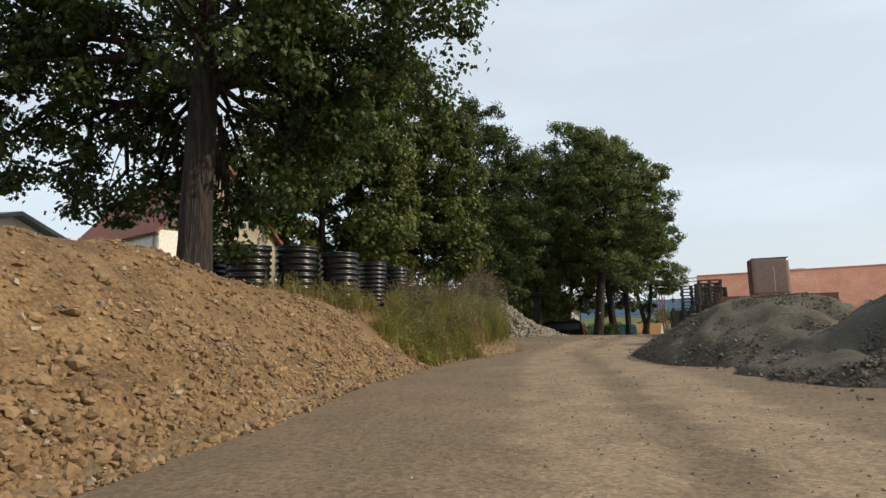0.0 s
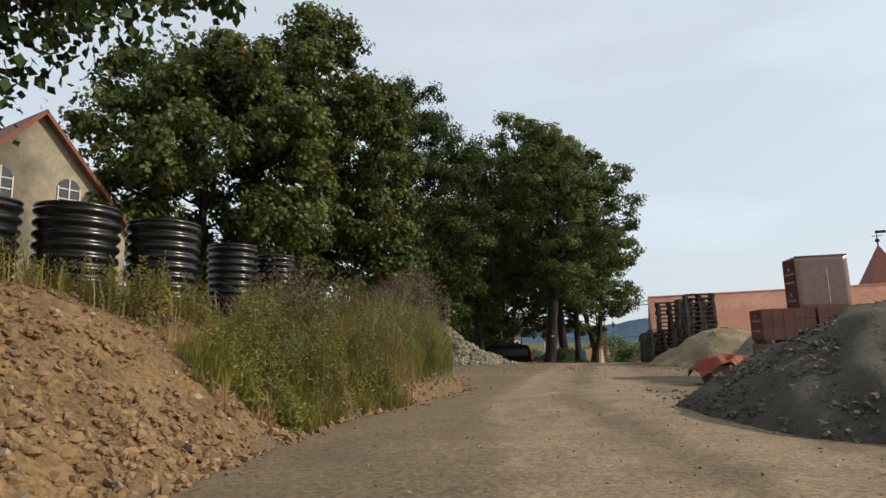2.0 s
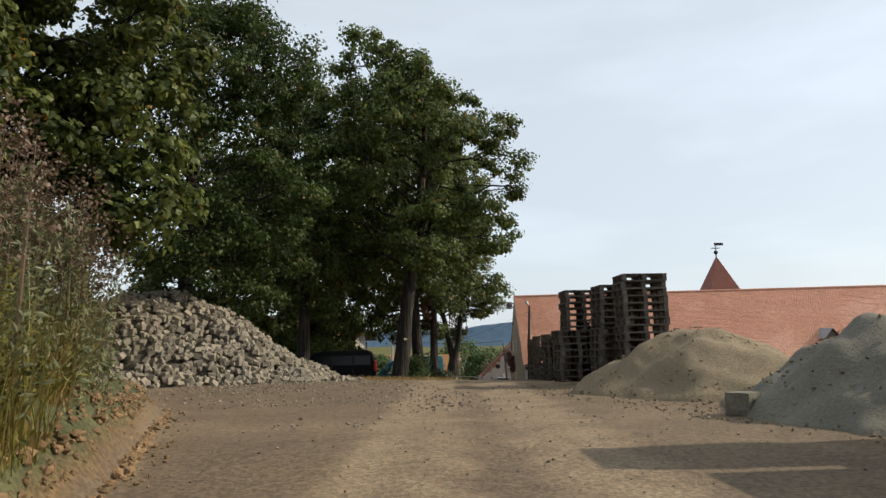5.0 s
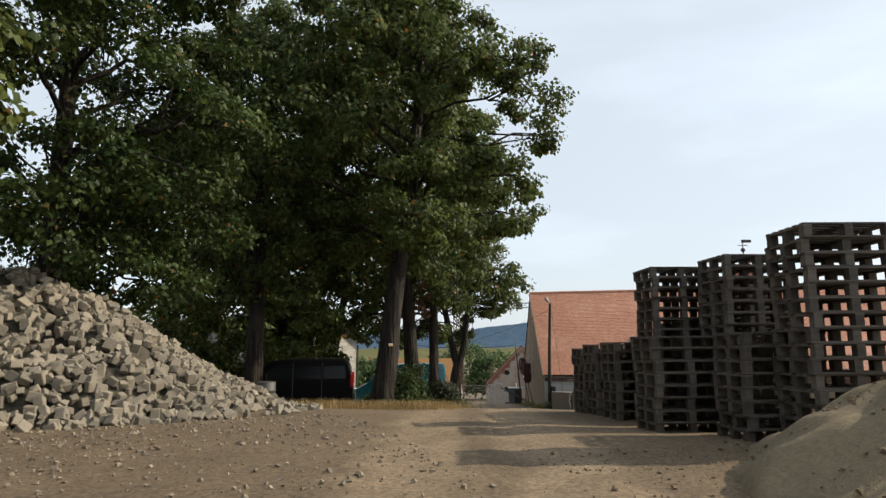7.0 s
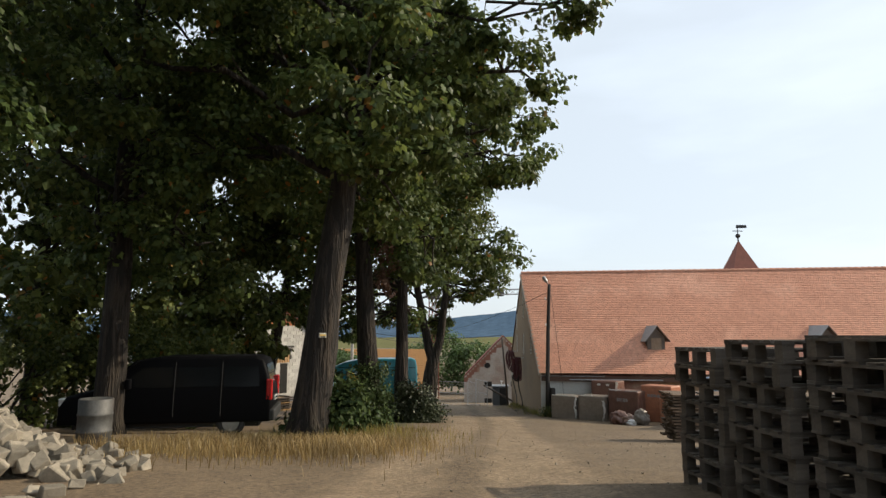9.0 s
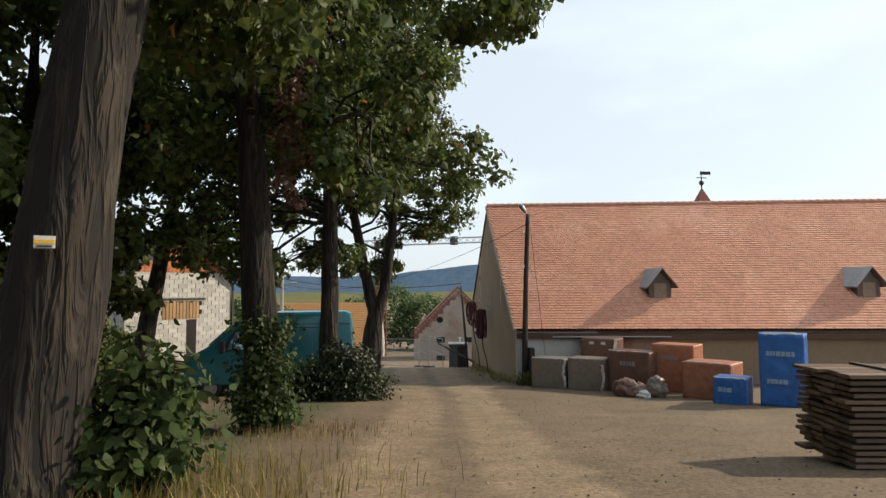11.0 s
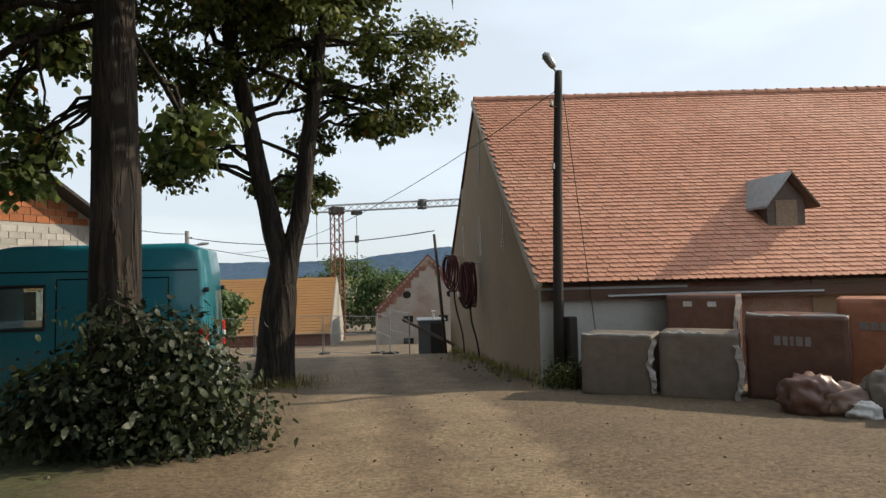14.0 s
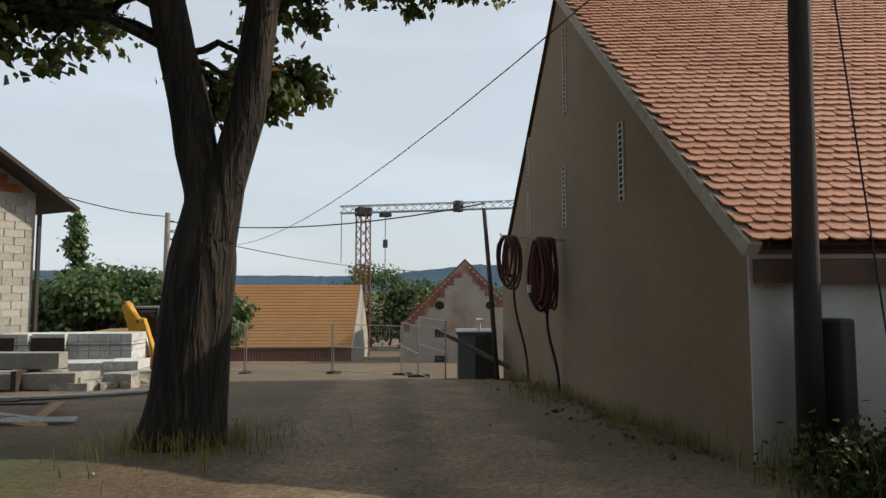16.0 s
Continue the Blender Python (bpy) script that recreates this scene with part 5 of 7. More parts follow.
part("lamp_head", bm, M_METAL, lp, "pale street lamp head", smooth=True)
for zz in (4.55, 5.9):
    part("insulator", tubed([(0.02, 0.0, zz), (0.02, 0, zz + 0.12)], [0.03, 0.035], 8), M_WHITEFILM, lp)
    part("bracket", tubed([(-0.02, 0.0, zz), (0.4, 0.08, zz)], 0.018, 6), M_WIRE, lp)


def cable(name, a, b, sag, label, r=0.012):
    a, b = Vector(a), Vector(b)
    pts = [a.lerp(b, t) - Vector((0, 0, sag * 4 * t * (1 - t))) for t in np.linspace(0, 1, 13)]
    return tagged(part(name, tubed(pts, r, 6), M_WIRE), label, "cable")


top = Vector((26.82, 61.53, lz(26.55, 61.45) + 6.35))
cable("overhead_cable", top, (25.2, 89.4, 1.35), 0.95, "black overhead cable from the lamp post across the yard", 0.010)
cable("stay_wire", top + Vector((0.05, 0, -0.2)), (27.42, 61.22, lz(27.42, 61.22) + 0.02), 0.0, "thin stay wire from post to ground", 0.009)

# hoses hung on the gable
def hose(w, z, rx, rz_, turns, drop_w, label, seed, tight):
    """Loops of hose that all hang over one bracket: drawn together at the top, spreading below."""
    h = empty("coiled_hose", label=label, category="hose", group="coiled hoses")
    r = np.random.default_rng(seed)
    top_z = z + rz_
    for k in range(turns):
        wide, tall = rx * r.uniform(0.45 if tight else 0.7, 1.05), rz_ * r.uniform(0.72, 1.08)
        out, turn = r.uniform(0.05, 0.42), r.normal(0, 0.12)
        pts = []
        for a in np.linspace(0, 2 * math.pi, 25):
            across, down = math.sin(a + turn), 1 - math.cos(a + turn)
            pinch = 0.55 + 0.45 * smooth01(down / 1.2) if tight else 1.0
            pts.append(barn(-0.06 - out - 0.75 * wide * (1 + across * float(pinch)) * 0.5, w + 0.30 * wide * across, top_z - tall * down + 0.02 * math.sin(5 * a + k)))
        part("loop", tubed(pts, 0.026, 7), M_REDHOSE, h, smooth=True)
    end = barn(-0.10, drop_w, -3.05)
    start = barn(-0.35, w - 0.1, z - rz_ * 0.7)
    pts = [start.lerp(end, t) + BN * (0.12 * math.sin(math.pi * t)) - BD * (0.05 * math.sin(2 * math.pi * t)) for t in np.linspace(0, 1, 12)]
    part("hanging_end", tubed(pts, 0.03, 8), M_BLACKRUBBER, h, smooth=True)
    if tight:
        low = barn(-0.72, w - 0.1, z - rz_ * 0.55)
        pts = [low + BD * (0.42 * t) - Vector((0, 0, 0.34 * math.sin(math.pi * t))) for t in np.linspace(0, 1, 12)]
        part("free_end", tubed(pts, 0.03, 8), M_BLACKRUBBER, h, smooth=True)
        part("coupling", tubed([low, low + Vector((0, 0, 0.16))], [0.04, 0.05], 10), M_WHITEFILM, h, "white hose coupling")
    part("hook", tubed([barn(0.05, w, top_z - 0.03), barn(-0.62, w, top_z - 0.03), barn(-0.66, w, top_z + 0.08)], 0.02, 8), M_METAL, h)
    return h


hose(9.25, -0.15, 0.50, 0.62, 9, 8.8, "coil of dark red hose hung on the gable wall", 1, False)
hose(6.1, -0.55, 0.38, 0.70, 20, 6.2, "thick coil of dark red hose hung on the gable wall", 2, True)

# wrapped packs in front of the barn
def wrapped(name, x, y, rz, sx, sy, sz, mat, label, seed, amount=0.035, z=None, category="wrapped pallet"):
    """Front face towards -y of its own axes; x, y: the middle of the front's foot."""
    p = empty(name, x, y, lz(x, y) if z is None else z, rz, label, category)
    body = part("film", crumpled(sx, sy, sz, amount, seed, 18), mat, p, smooth=True)
    body.location = (0, sy / 2, 0)
    return p


def ragged_edge(p, x, y, z0, z1, seed):
    """A torn strip of white film hanging down an edge."""
    r = np.random.default_rng(seed)
    bm = bmesh.new()
    a, b = [], []
    for t in np.linspace(0, 1, 14):
        z = z1 + (z0 - z1) * t
        o = r.normal(0, 0.03) + 0.06 * math.sin(6 * t + seed)
        a.append(bm.verts.new((x + 0.6 * o - 0.02 - 0.03 * r.random(), y - 0.055, z)))
        b.append(bm.verts.new((x + 0.6 * o + 0.03 + 0.04 * r.random(), y - 0.025 + 0.03 * r.normal(), z)))
    for k in range(13):
        bm.faces.new((a[k], b[k], b[k + 1], a[k + 1]))
    bmesh.ops.solidify(bm, geom=bm.faces[:], thickness=0.01)
    part("torn_film", bm, M_WHITEFILM, p, "torn white film")


def fold_ridge(p, x0, x1, y, z, seed):
    r = np.random.default_rng(seed)
    pts = [(x, y + r.normal(0, 0.02), z + r.normal(0, 0.02)) for x in np.linspace(x0, x1, 9)]
    part("film_fold", tubed(pts, 0.022, 6), M_WHITEFILM, p)


w1 = wrapped("wrapped_pallet", 26.2, 59.60, -57, 1.25, 1.0, 1.08, M_GREYFILM, "pallet of sacks wrapped in dull grey film", 31, 0.014)
fold_ridge(w1, -0.6, 0.6, 0.02, 1.09, 1)
ragged_edge(w1, 0.62, 0.0, 0.1, 1.05, 2)
w2 = wrapped("wrapped_pallet", 26.95, 58.45, -57, 1.25, 1.0, 1.12, M_GREYFILM, "pallet of sacks wrapped in torn grey film", 33, 0.018)
ragged_edge(w2, 0.62, 0.0, 0.02, 0.95, 5)
ragged_edge(w2, 0.5, 0.3, 0.7, 1.1, 6)
fold_ridge(w2, -0.5, 0.1, 0.05, 1.13, 7)
d1 = wrapped("wrapped_block_pack", 28.5, 59.55, -60, 1.3, 1.0, 1.78, M_FILM, "brown wrapped pack of clay blocks by the barn wall", 35, 0.015, category="brick pack")
ragged_edge(d1, 0.66, 0.0, 0.0, 1.78, 9)
for k in (-0.25, 0.2):
    part("label", boxed(k - 0.08, -0.016, 1.56, k + 0.08, 0.01, 1.66), M_WHITEFILM, d1)
a1 = wrapped("wrapped_block_pack", 27.9, 57.35, -66, 1.45, 1.0, 1.40, M_FILM, "brown wrapped pack of clay blocks with faded print", 37, 0.022, category="brick pack")
text_bars(a1, M_PALEPRINT, -0.30, 0.92, -0.008, (0.09, 0.07, 0.05, 0.09, 0.08), 0.15, 0.035)
fold_ridge(a1, -0.7, 0.7, 0.02, 1.41, 11)
b1 = wrapped("wrapped_block_pack", 29.05, 56.5, -66, 1.4, 1.0, 1.60, M_ORANGEPACK, "orange brick pack wrapped in clear film", 39, 0.022, category="brick pack")
text_bars(b1, M_PALEPRINT, -0.4, 1.1, -0.008, (0.12, 0.1, 0.14, 0.12), 0.12, 0.03)
c1 = wrapped("wrapped_block_pack", 28.45, 54.65, -70, 1.45, 1.1, 1.12, M_ORANGEPACK, "orange brick pack under loose clear film", 41, 0.032, category="brick pack")
fold_ridge(c1, -0.7, 0.7, 0.03, 1.12, 13)
ragged_edge(c1, 0.72, 0.1, 0.0, 0.4, 15)
bag = empty("film_bundle", 27.2, 56.75, lz(27.2, 56.75), -58, "crumpled bundle of dirty film on the ground", "film")
part("lump", lump(0.75, 0.6, 0.62, 51, 0.3), M_FILM, bag, smooth=True)
q = part("lump", lump(0.7, 0.6, 0.5, 53, 0.3), M_CLEARFILM, bag, smooth=True)
q.location = (0.45, 0.02, 0)
q = part("lump", lump(0.6, 0.55, 0.72, 55, 0.34), M_GREYFILM, bag, smooth=True)
q.location = (0.95, 0.1, 0)
q = part("lump", lump(0.4, 0.3, 0.3, 57, 0.34), M_WHITEFILM, bag, smooth=True)
q.location = (0.62, -0.25, 0)
bl = wrapped("wrapped_pallet", 28.1, 51.95, -62, 1.05, 1.0, 1.92, M_BLUEFILM, "tall pallet wrapped in blue printed film", 61, 0.02)
text_bars(bl, M_BLUEPRINT, -0.35, 1.35, -0.014, (0.06, 0.05, 0.06, 0.1, 0.09, 0.1, 0.08), 0.12, 0.02)
text_bars(bl, M_BLUEPRINT, -0.35, 0.62, -0.014, (0.06, 0.07, 0.09, 0.08, 0.1), 0.12, 0.02)
fold_ridge(bl, -0.5, 0.5, 0.03, 1.93, 17)
bs = wrapped("wrapped_pallet", 27.35, 52.95, -62, 0.85, 0.9, 0.72, M_BLUEFILM, "low pallet wrapped in dark blue film", 63, 0.02)
text_bars(bs, M_BLUEPRINT, -0.3, 0.35, -0.014, (0.1, 0.08, 0.12), 0.12, 0.02)
fold_ridge(bs, -0.4, 0.4, 0.03, 0.73, 19)

# stacked dark boards by the track
M_BOARDS = material("brown_boards", (0.17, 0.115, 0.075), (0.11, 0.075, 0.05), 2.0, 0.9, 0.5, 12.0, stretch=(0.25, 2, 2), vary=0.35)
stack = empty("board_stack", 22.3, 45.3, lz(22.3, 45.3), -28, "stack of long dark weathered boards on bearers", "timber")
for k in range(15):
    for j in range(4):
        y0 = -0.55 + j * 0.28
        part("board", boxed(-2.0 + rng.normal(0, 0.03), y0, 0.11 + k * 0.072, 2.0 + rng.normal(0, 0.14), y0 + 0.25, 0.152 + k * 0.072), M_BOARDS, stack)
    for xx in (-1.3, 0.2, 1.6):
        part("bearer", boxed(xx - 0.03, -0.50, 0.153 + k * 0.072, xx + 0.03, 0.52, 0.181 + k * 0.072), M_TIMBER, stack)
for xx in (-1.5, 0.1, 1.5):
    part("bearer", boxed(xx - 0.06, -0.55, -0.02, xx + 0.06, 0.55, 0.095), M_TIMBER, stack)

gutter = to_barn(tagged(part("rail", tubed([barn(1.4, -0.22, -0.74), barn(3.6, -0.25, -0.72), barn(6.0, -0.2, -0.73)], 0.03, 8), M_METAL), "pale metal rail under the eave"))

# ---- houses and yard beyond ----
M_REDROOF = material("old_red_roof", (0.24, 0.085, 0.06), (0.17, 0.065, 0.048), 1.2, 0.9, 0.4, 10.0)
M_WHITEWALL = material("white_house_wall", (0.78, 0.75, 0.68), (0.68, 0.65, 0.58), 0.6, 0.9, 0.1, 12.0)
M_YELLOWWALL = material("peeling_yellow_plaster", (0.155, 0.140, 0.108), (0.115, 0.104, 0.08), 0.5, 0.95, 0.3, 8.0, c3=(0.38, 0.33, 0.24))
M_GREYROOF = material("grey_green_roof", (0.20, 0.23, 0.22), (0.16, 0.185, 0.18), 0.8, 0.7, 0.1, 12.0)
M_PANEGLASS = paint("window_glass", (0.05, 0.06, 0.07), 0.08)
M_WHITEFRAME = paint("white_frame", (0.6, 0.58, 0.54), 0.6)
M_ORANGEBRICK = material("orange_brick", (0.46, 0.17, 0.07), (0.36, 0.13, 0.06), 1.5, 0.9, 0.3, 10.0, vary=0.25, island=0.2)
M_BLOCK = material("pale_block", (0.46, 0.445, 0.41), (0.37, 0.355, 0.33), 1.5, 0.95, 0.3, 14.0, vary=0.16)
M_DARKROOF = material("dark_fascia", (0.05, 0.045, 0.042), (0.035, 0.032, 0.03), 2.0, 0.8, 0.2)
M_RAWWOOD = material("raw_boards", (0.34, 0.21, 0.10), (0.26, 0.155, 0.075), 2.0, 0.85, 0.3, 14.0, vary=0.2)
M_ORANGEROOF = material("new_tan_roof", (0.42, 0.215, 0.075), (0.35, 0.172, 0.06), 0.6, 0.85, 0.3, 12.0)
M_RUST = material("rusty_steel", (0.20, 0.075, 0.05), (0.15, 0.06, 0.04), 2.0, 0.8, 0.2)
M_YELLOWPAINT = paint("yellow_machine", (0.62, 0.33, 0.02), 0.5)
M_GREYSHED = paint("grey_container", (0.16, 0.17, 0.18), 0.6)
M_WHITESTACK = material("pale_packed_blocks", (0.62, 0.64, 0.64), (0.5, 0.52, 0.52), 2.0, 0.7, 0.2, 14.0, vary=0.12)


def quad_slab(pts, t=0.12):
    """A slab under four corners."""
    a = [Vector(p) for p in pts]
    n = (a[1] - a[0]).cross(a[3] - a[0]).normalized()
    if n.z < 0:
        n = -n
    return hull(bmesh.new(), a, [p - n * t for p in a])


def gabled_house(name, corner, along, across, length, width, base, eave, peak, wall_mat, roof_mat, label, over=0.35, category="house"):
    """A house whose gable starts at corner: across runs along the gable, along down the length."""
    h = empty(name, label=label, category=category)
    A, C = Vector((*along, 0)).normalized(), Vector((*across, 0)).normalized()
    at = lambda u, w, z: Vector((corner[0], corner[1], 0)) + A * u + C * w + Vector((0, 0, z))  # noqa: E731
    gab = lambda u: [at(u, 0, base), at(u, width, base), at(u, width, eave), at(u, width / 2, peak), at(u, 0, eave)]  # noqa: E731
    part("wall", hull(bmesh.new(), gab(0), gab(0.4)), wall_mat, h)
    part("wall", hull(bmesh.new(), gab(length - 0.4), gab(length)), wall_mat, h)
    for w0, w1 in ((0, 0.4), (width - 0.4, width)):
        part("wall", hull(bmesh.new(), [at(0.4, w0, base), at(length - 0.4, w0, base), at(length - 0.4, w1, base), at(0.4, w1, base)], [at(0.4, w0, eave), at(length - 0.4, w0, eave), at(length - 0.4, w1, eave), at(0.4, w1, eave)]), wall_mat, h)
    sl = (peak - eave) / (width / 2)
    for s in (0, 1):
        w_low = -over if s == 0 else width + over
        z_low = eave - over * sl
        part("roof", quad_slab([at(-over, w_low, z_low + 0.15), at(length + over, w_low, z_low + 0.15), at(length + over, width / 2, peak + 0.15), at(-over, width / 2, peak + 0.15)]), roof_mat, h)
    return h, at


def wall_box(h, at, name, mat, u0, u1, w0, w1, z0, z1, label=""):
    return part(name, hull(bmesh.new(), [at(u0, w0, z0), at(u1, w0, z0), at(u1, w1, z0), at(u0, w1, z0)], [at(u0, w0, z1), at(u1, w0, z1), at(u1, w1, z1), at(u0, w1, z1)]), mat, h, label)


# old house behind the pipes: gable towards the track
old, at = gabled_house("house", (-12.2, 25.7), (-0.798, 0.603), (0.603, 0.798), 9.0, 6.2, -0.5, 5.75, 9.25, M_YELLOWWALL, M_REDROOF, "old house with red roof and peeling gable", 0.3)
for w in (2.0, 4.1):
    win = wall_box(old, at, "window", M_PANEGLASS, -0.012, 0.3, w - 0.38, w + 0.38, 6.15, 6.85)
    arch = [at(-0.012, w + 0.38 * math.cos(a), 6.85 + 0.38 * math.sin(a)) for a in np.linspace(0, math.pi, 9)]
    part("arch_pane", hull(bmesh.new(), arch, [p + Vector((-0.2, 0, 0)) for p in arch]), M_PANEGLASS, win)
    for dw in (-0.36, 0.0, 0.36):
        b = wall_box(old, at, "window_bar", M_WHITEFRAME, -0.05, -0.014, w + dw - 0.02, w + dw + 0.02, 6.15, 6.85 + (0.38 if dw == 0 else 0.08))
        b.parent = win
    for zz in (6.15, 6.5, 6.85):
        b = wall_box(old, at, "window_bar", M_WHITEFRAME, -0.046, -0.016, w - 0.38, w + 0.38, zz - 0.02, zz + 0.02)
        b.parent = win
wall_box(old, at, "white_side", M_WHITEWALL, 0.0, 8.9, -0.03, -0.004, -0.5, 5.6, "whitewashed side wall")
wall_box(old, at, "drain_pipe", M_WHITEFRAME, 0.3, 0.4, -0.14, -0.04, -0.5, 5.6)
wall_box(old, at, "pale_band", M_WHITEWALL, -0.03, -0.005, 0.0, 2.6, 3.0, 5.7)
shed, at = gabled_house("shed", (-12.4, 14.9), (-1, 0.05), (0.05, 1), 9, 4.0, 0.5, 4.2, 4.75, M_WHITEWALL, M_GREYROOF, "low outbuilding with a grey-green sheet roof", 0.3, "outbuilding")

# unfinished block house beyond the van
house, at = gabled_house("house", (12.29, 77.08), (-0.60, 0.80), (0.80, 0.60), 12, 7.2, -5.0, 2.25, 4.5, M_BLOCK, M_DARKROOF, "unfinished house of pale blocks with an orange brick gable", 0.9)
for k in range(8):
    z0 = 2.2 + k * 0.29
    half = 3.6 * max(4.47 - z0 - 0.28, 0) / 2.25
    x = 3.6 - half + (0.0 if k % 2 else 0.2)
    while x < 3.6 + half - 0.1:
        wd = min(0.49, 3.6 + half - x)
        wall_box(house, at, "brick", M_ORANGEBRICK, -0.03 - 0.006 * rng.random(), 0.02, x, x + wd - 0.02, z0, z0 + 0.265)
        x += 0.5
for k in range(25):
    z0 = -4.2 + k * 0.25
    x = 0.0 if k % 2 else -0.3
    while x < 7.2:
        a, b = max(x, 0.0), min(x + 0.58, 7.2)
        if b - a > 0.1 and not (2.2 < (a + b) / 2 < 5.0 and -0.45 < z0 + 0.12 < 0.5):
            wall_box(house, at, "block", M_BLOCK, -0.022 - 0.008 * rng.random(), 0.02, a, b - 0.015, z0, z0 + 0.235)
        x += 0.6
# opening and doorway: dark boxes painted as the unlit inside
win = wall_box(house, at, "boarded_opening", M_HOLLOWSHADE, -0.004, 0.2, 2.2, 5.0, -0.45, 0.6)
for k in range(11):
    b = wall_box(house, at, "board", M_RAWWOOD, -0.05, -0.01, 2.25 + k * 0.23, 2.44 + k * 0.23, -0.45, 0.57 - 0.05 * (k % 3))
    b.parent = win
lintel = wall_box(house, at, "lintel", M_DARKROOF, -0.06, 0.02, 1.95, 5.2, 0.6, 0.74)
wall_box(house, at, "doorway", M_HOLLOWSHADE, -0.034, 0.02, 3.9, 4.6, -2.6, -0.5)
wall_box(house, at, "drain_pipe", M_DARKROOF, -0.16, -0.06, 7.22, 7.32, -4.5, 1.6)

# planks and logs stacked under the trees
for k, (x, y, rz, n, l) in enumerate(((13.6, 70.4, 32, 6, 3.2), (10.3, 64.2, 20, 7, 3.4), (11.6, 67.6, 28, 4, 2.6))):
    lp_ = empty("plank_stack", x, y, ground_at(x, y) - 0.04, rz, "stack of weathered planks under the trees", "timber", "plank stacks")
    for r in range(n):
        for c in range(3):
            o = rng.normal(0, 0.05)
            part("plank", boxed(-l / 2 + o, -0.5 + c * 0.33, r * 0.13, l / 2 + o * 2, -0.22 + c * 0.33, r * 0.13 + 0.055), M_RAWWOOD if (r + c + k) % 3 == 0 else M_TIMBER, lp_)
        for q in (-0.4, 0.4):
            part("spacer", boxed(q * l - 0.04, -0.5, r * 0.13 + 0.056, q * l + 0.04, 0.44, r * 0.13 + 0.129), M_TIMBER, lp_)

# long tan-roofed building
lb = empty("farm_building", label="long low building with a new tan tiled roof", category="building")
e0, e1_, off = Vector((16.0, 116.7, 0)), Vector((36.95, 106.6, 0)), Vector((0.447, 0.894, 0)) * 5.2
up = lambda p, z: Vector((p.x, p.y, z))  # noqa: E731
part("roof", quad_slab([up(e0, -5.55), up(e1_, -5.55), up(e1_ + off, -0.35), up(e0 + off, -0.35)], 0.2), M_ORANGEROOF, lb)
part("roof", quad_slab([up(e0 + off * 2, -5.55), up(e1_ + off * 2, -5.55), up(e1_ + off, -0.35), up(e0 + off, -0.35)], 0.2), M_ORANGEROOF, lb)
i0, i1 = e0 + off * 0.08, e1_ + off * 0.08
part("wall", hull(bmesh.new(), [up(i0, -9), up(i1, -9), up(i1 + off * 1.8, -9), up(i0 + off * 1.8, -9)], [up(i0, -5.4), up(i1, -5.4), up(i1 + off * 1.8, -5.4), up(i0 + off * 1.8, -5.4)]), M_RUST, lb, "rusty red lower wall")
ve = e1_ + Vector((0.894, -0.447, 0)) * 0.1
part("verge", hull(bmesh.new(), [up(ve, -9), up(ve + off * 2, -9), up(ve + off * 2, -5.5), up(ve + off, -0.3), up(ve, -5.5)], [up(e1_, -9), up(e1_ + off * 2, -9), up(e1_ + off * 2, -5.5), up(e1_ + off, -0.3), up(e1_, -5.5)]), M_PALEVENT, lb)
for k in range(1, 20):
    q = k / 20
    a, b = e0 + off * q, e1_ + off * q
    z = -5.55 + 5.2 * q + 0.015
    part("roof_batten", tubed([up(a, z), up(b, z)], 0.02, 4), M_ORANGEROOF, lb)

# ruined gable house
ruin, at = gabled_house("ruined_house", (38.75, 99.9), (0.447, 0.894), (0.894, -0.447), 14, 9.2, -9.0, -3.3, 1.35, M_RUIN, M_REDROOF, "derelict plastered house with a bare brick edge to its gable", 0.04)
# the ruin's openings are dark plates that paint the shade within
for wc in (2.7, 6.5):
    ring_ = [(wc + 0.36 * math.cos(a), -1.98 + 0.32 * math.sin(a)) for a in np.linspace(0, 2 * math.pi, 14, endpoint=False)]
    part("round_opening", hull(bmesh.new(), [at(-0.02, w, z) for w, z in ring_], [at(0.05, w, z) for w, z in ring_]), M_HOLLOWSHADE, ruin)
for w0, w1, z in ((2.35, 3.2, -4.1), (2.35, 3.2, -6.0), (5.4, 6.2, -4.1)):
    wall_box(ruin, at, "opening", M_HOLLOWSHADE, -0.02, 0.05, w0, w1, z - 0.25, z + 0.3)
for k in range(16):
    t = k / 16
    for s in (0, 1):
        w = 4.6 * t if s == 0 else 9.2 - 4.6 * t
        z = -3.3 + 4.65 * t
        wd = 0.25 + 0.4 * rng.random()
        a = (w, w + wd) if s == 0 else (w - wd, w)
        wall_box(ruin, at, "bare_brick", M_REDBRICKWALL, -0.03, 0.02, a[0], a[1], z - 0.3 - 0.4 * rng.random(), z - 0.02)

# site hut beside the barn
hut = empty("site_hut", 30.35, 74.3, ground_at(30.3, 74.3) - 0.05, -26.6, "dark grey site hut with flat roof beside the barn", "hut")
part("body", boxed(-0.55, -0.8, 0.0, 0.55, 0.8, 1.45, bevel=0.02), M_GREYSHED, hut)
part("roof", boxed(-0.60, -0.85, 1.46, 0.60, 0.85, 1.53, bevel=0.02), M_GREYSHED, hut)
part("door", boxed(-0.05, -0.83, 0.05, 0.5, -0.8, 1.4, bevel=0.008), M_DARKROOF, hut)
part("vent_pipe", tubed([(0.1, -0.3, 1.54), (0.1, -0.3, 1.8), (0.02, -0.3, 1.84), (0.2, -0.3, 1.84)], 0.05, 10), M_WHITEFILM, hut)
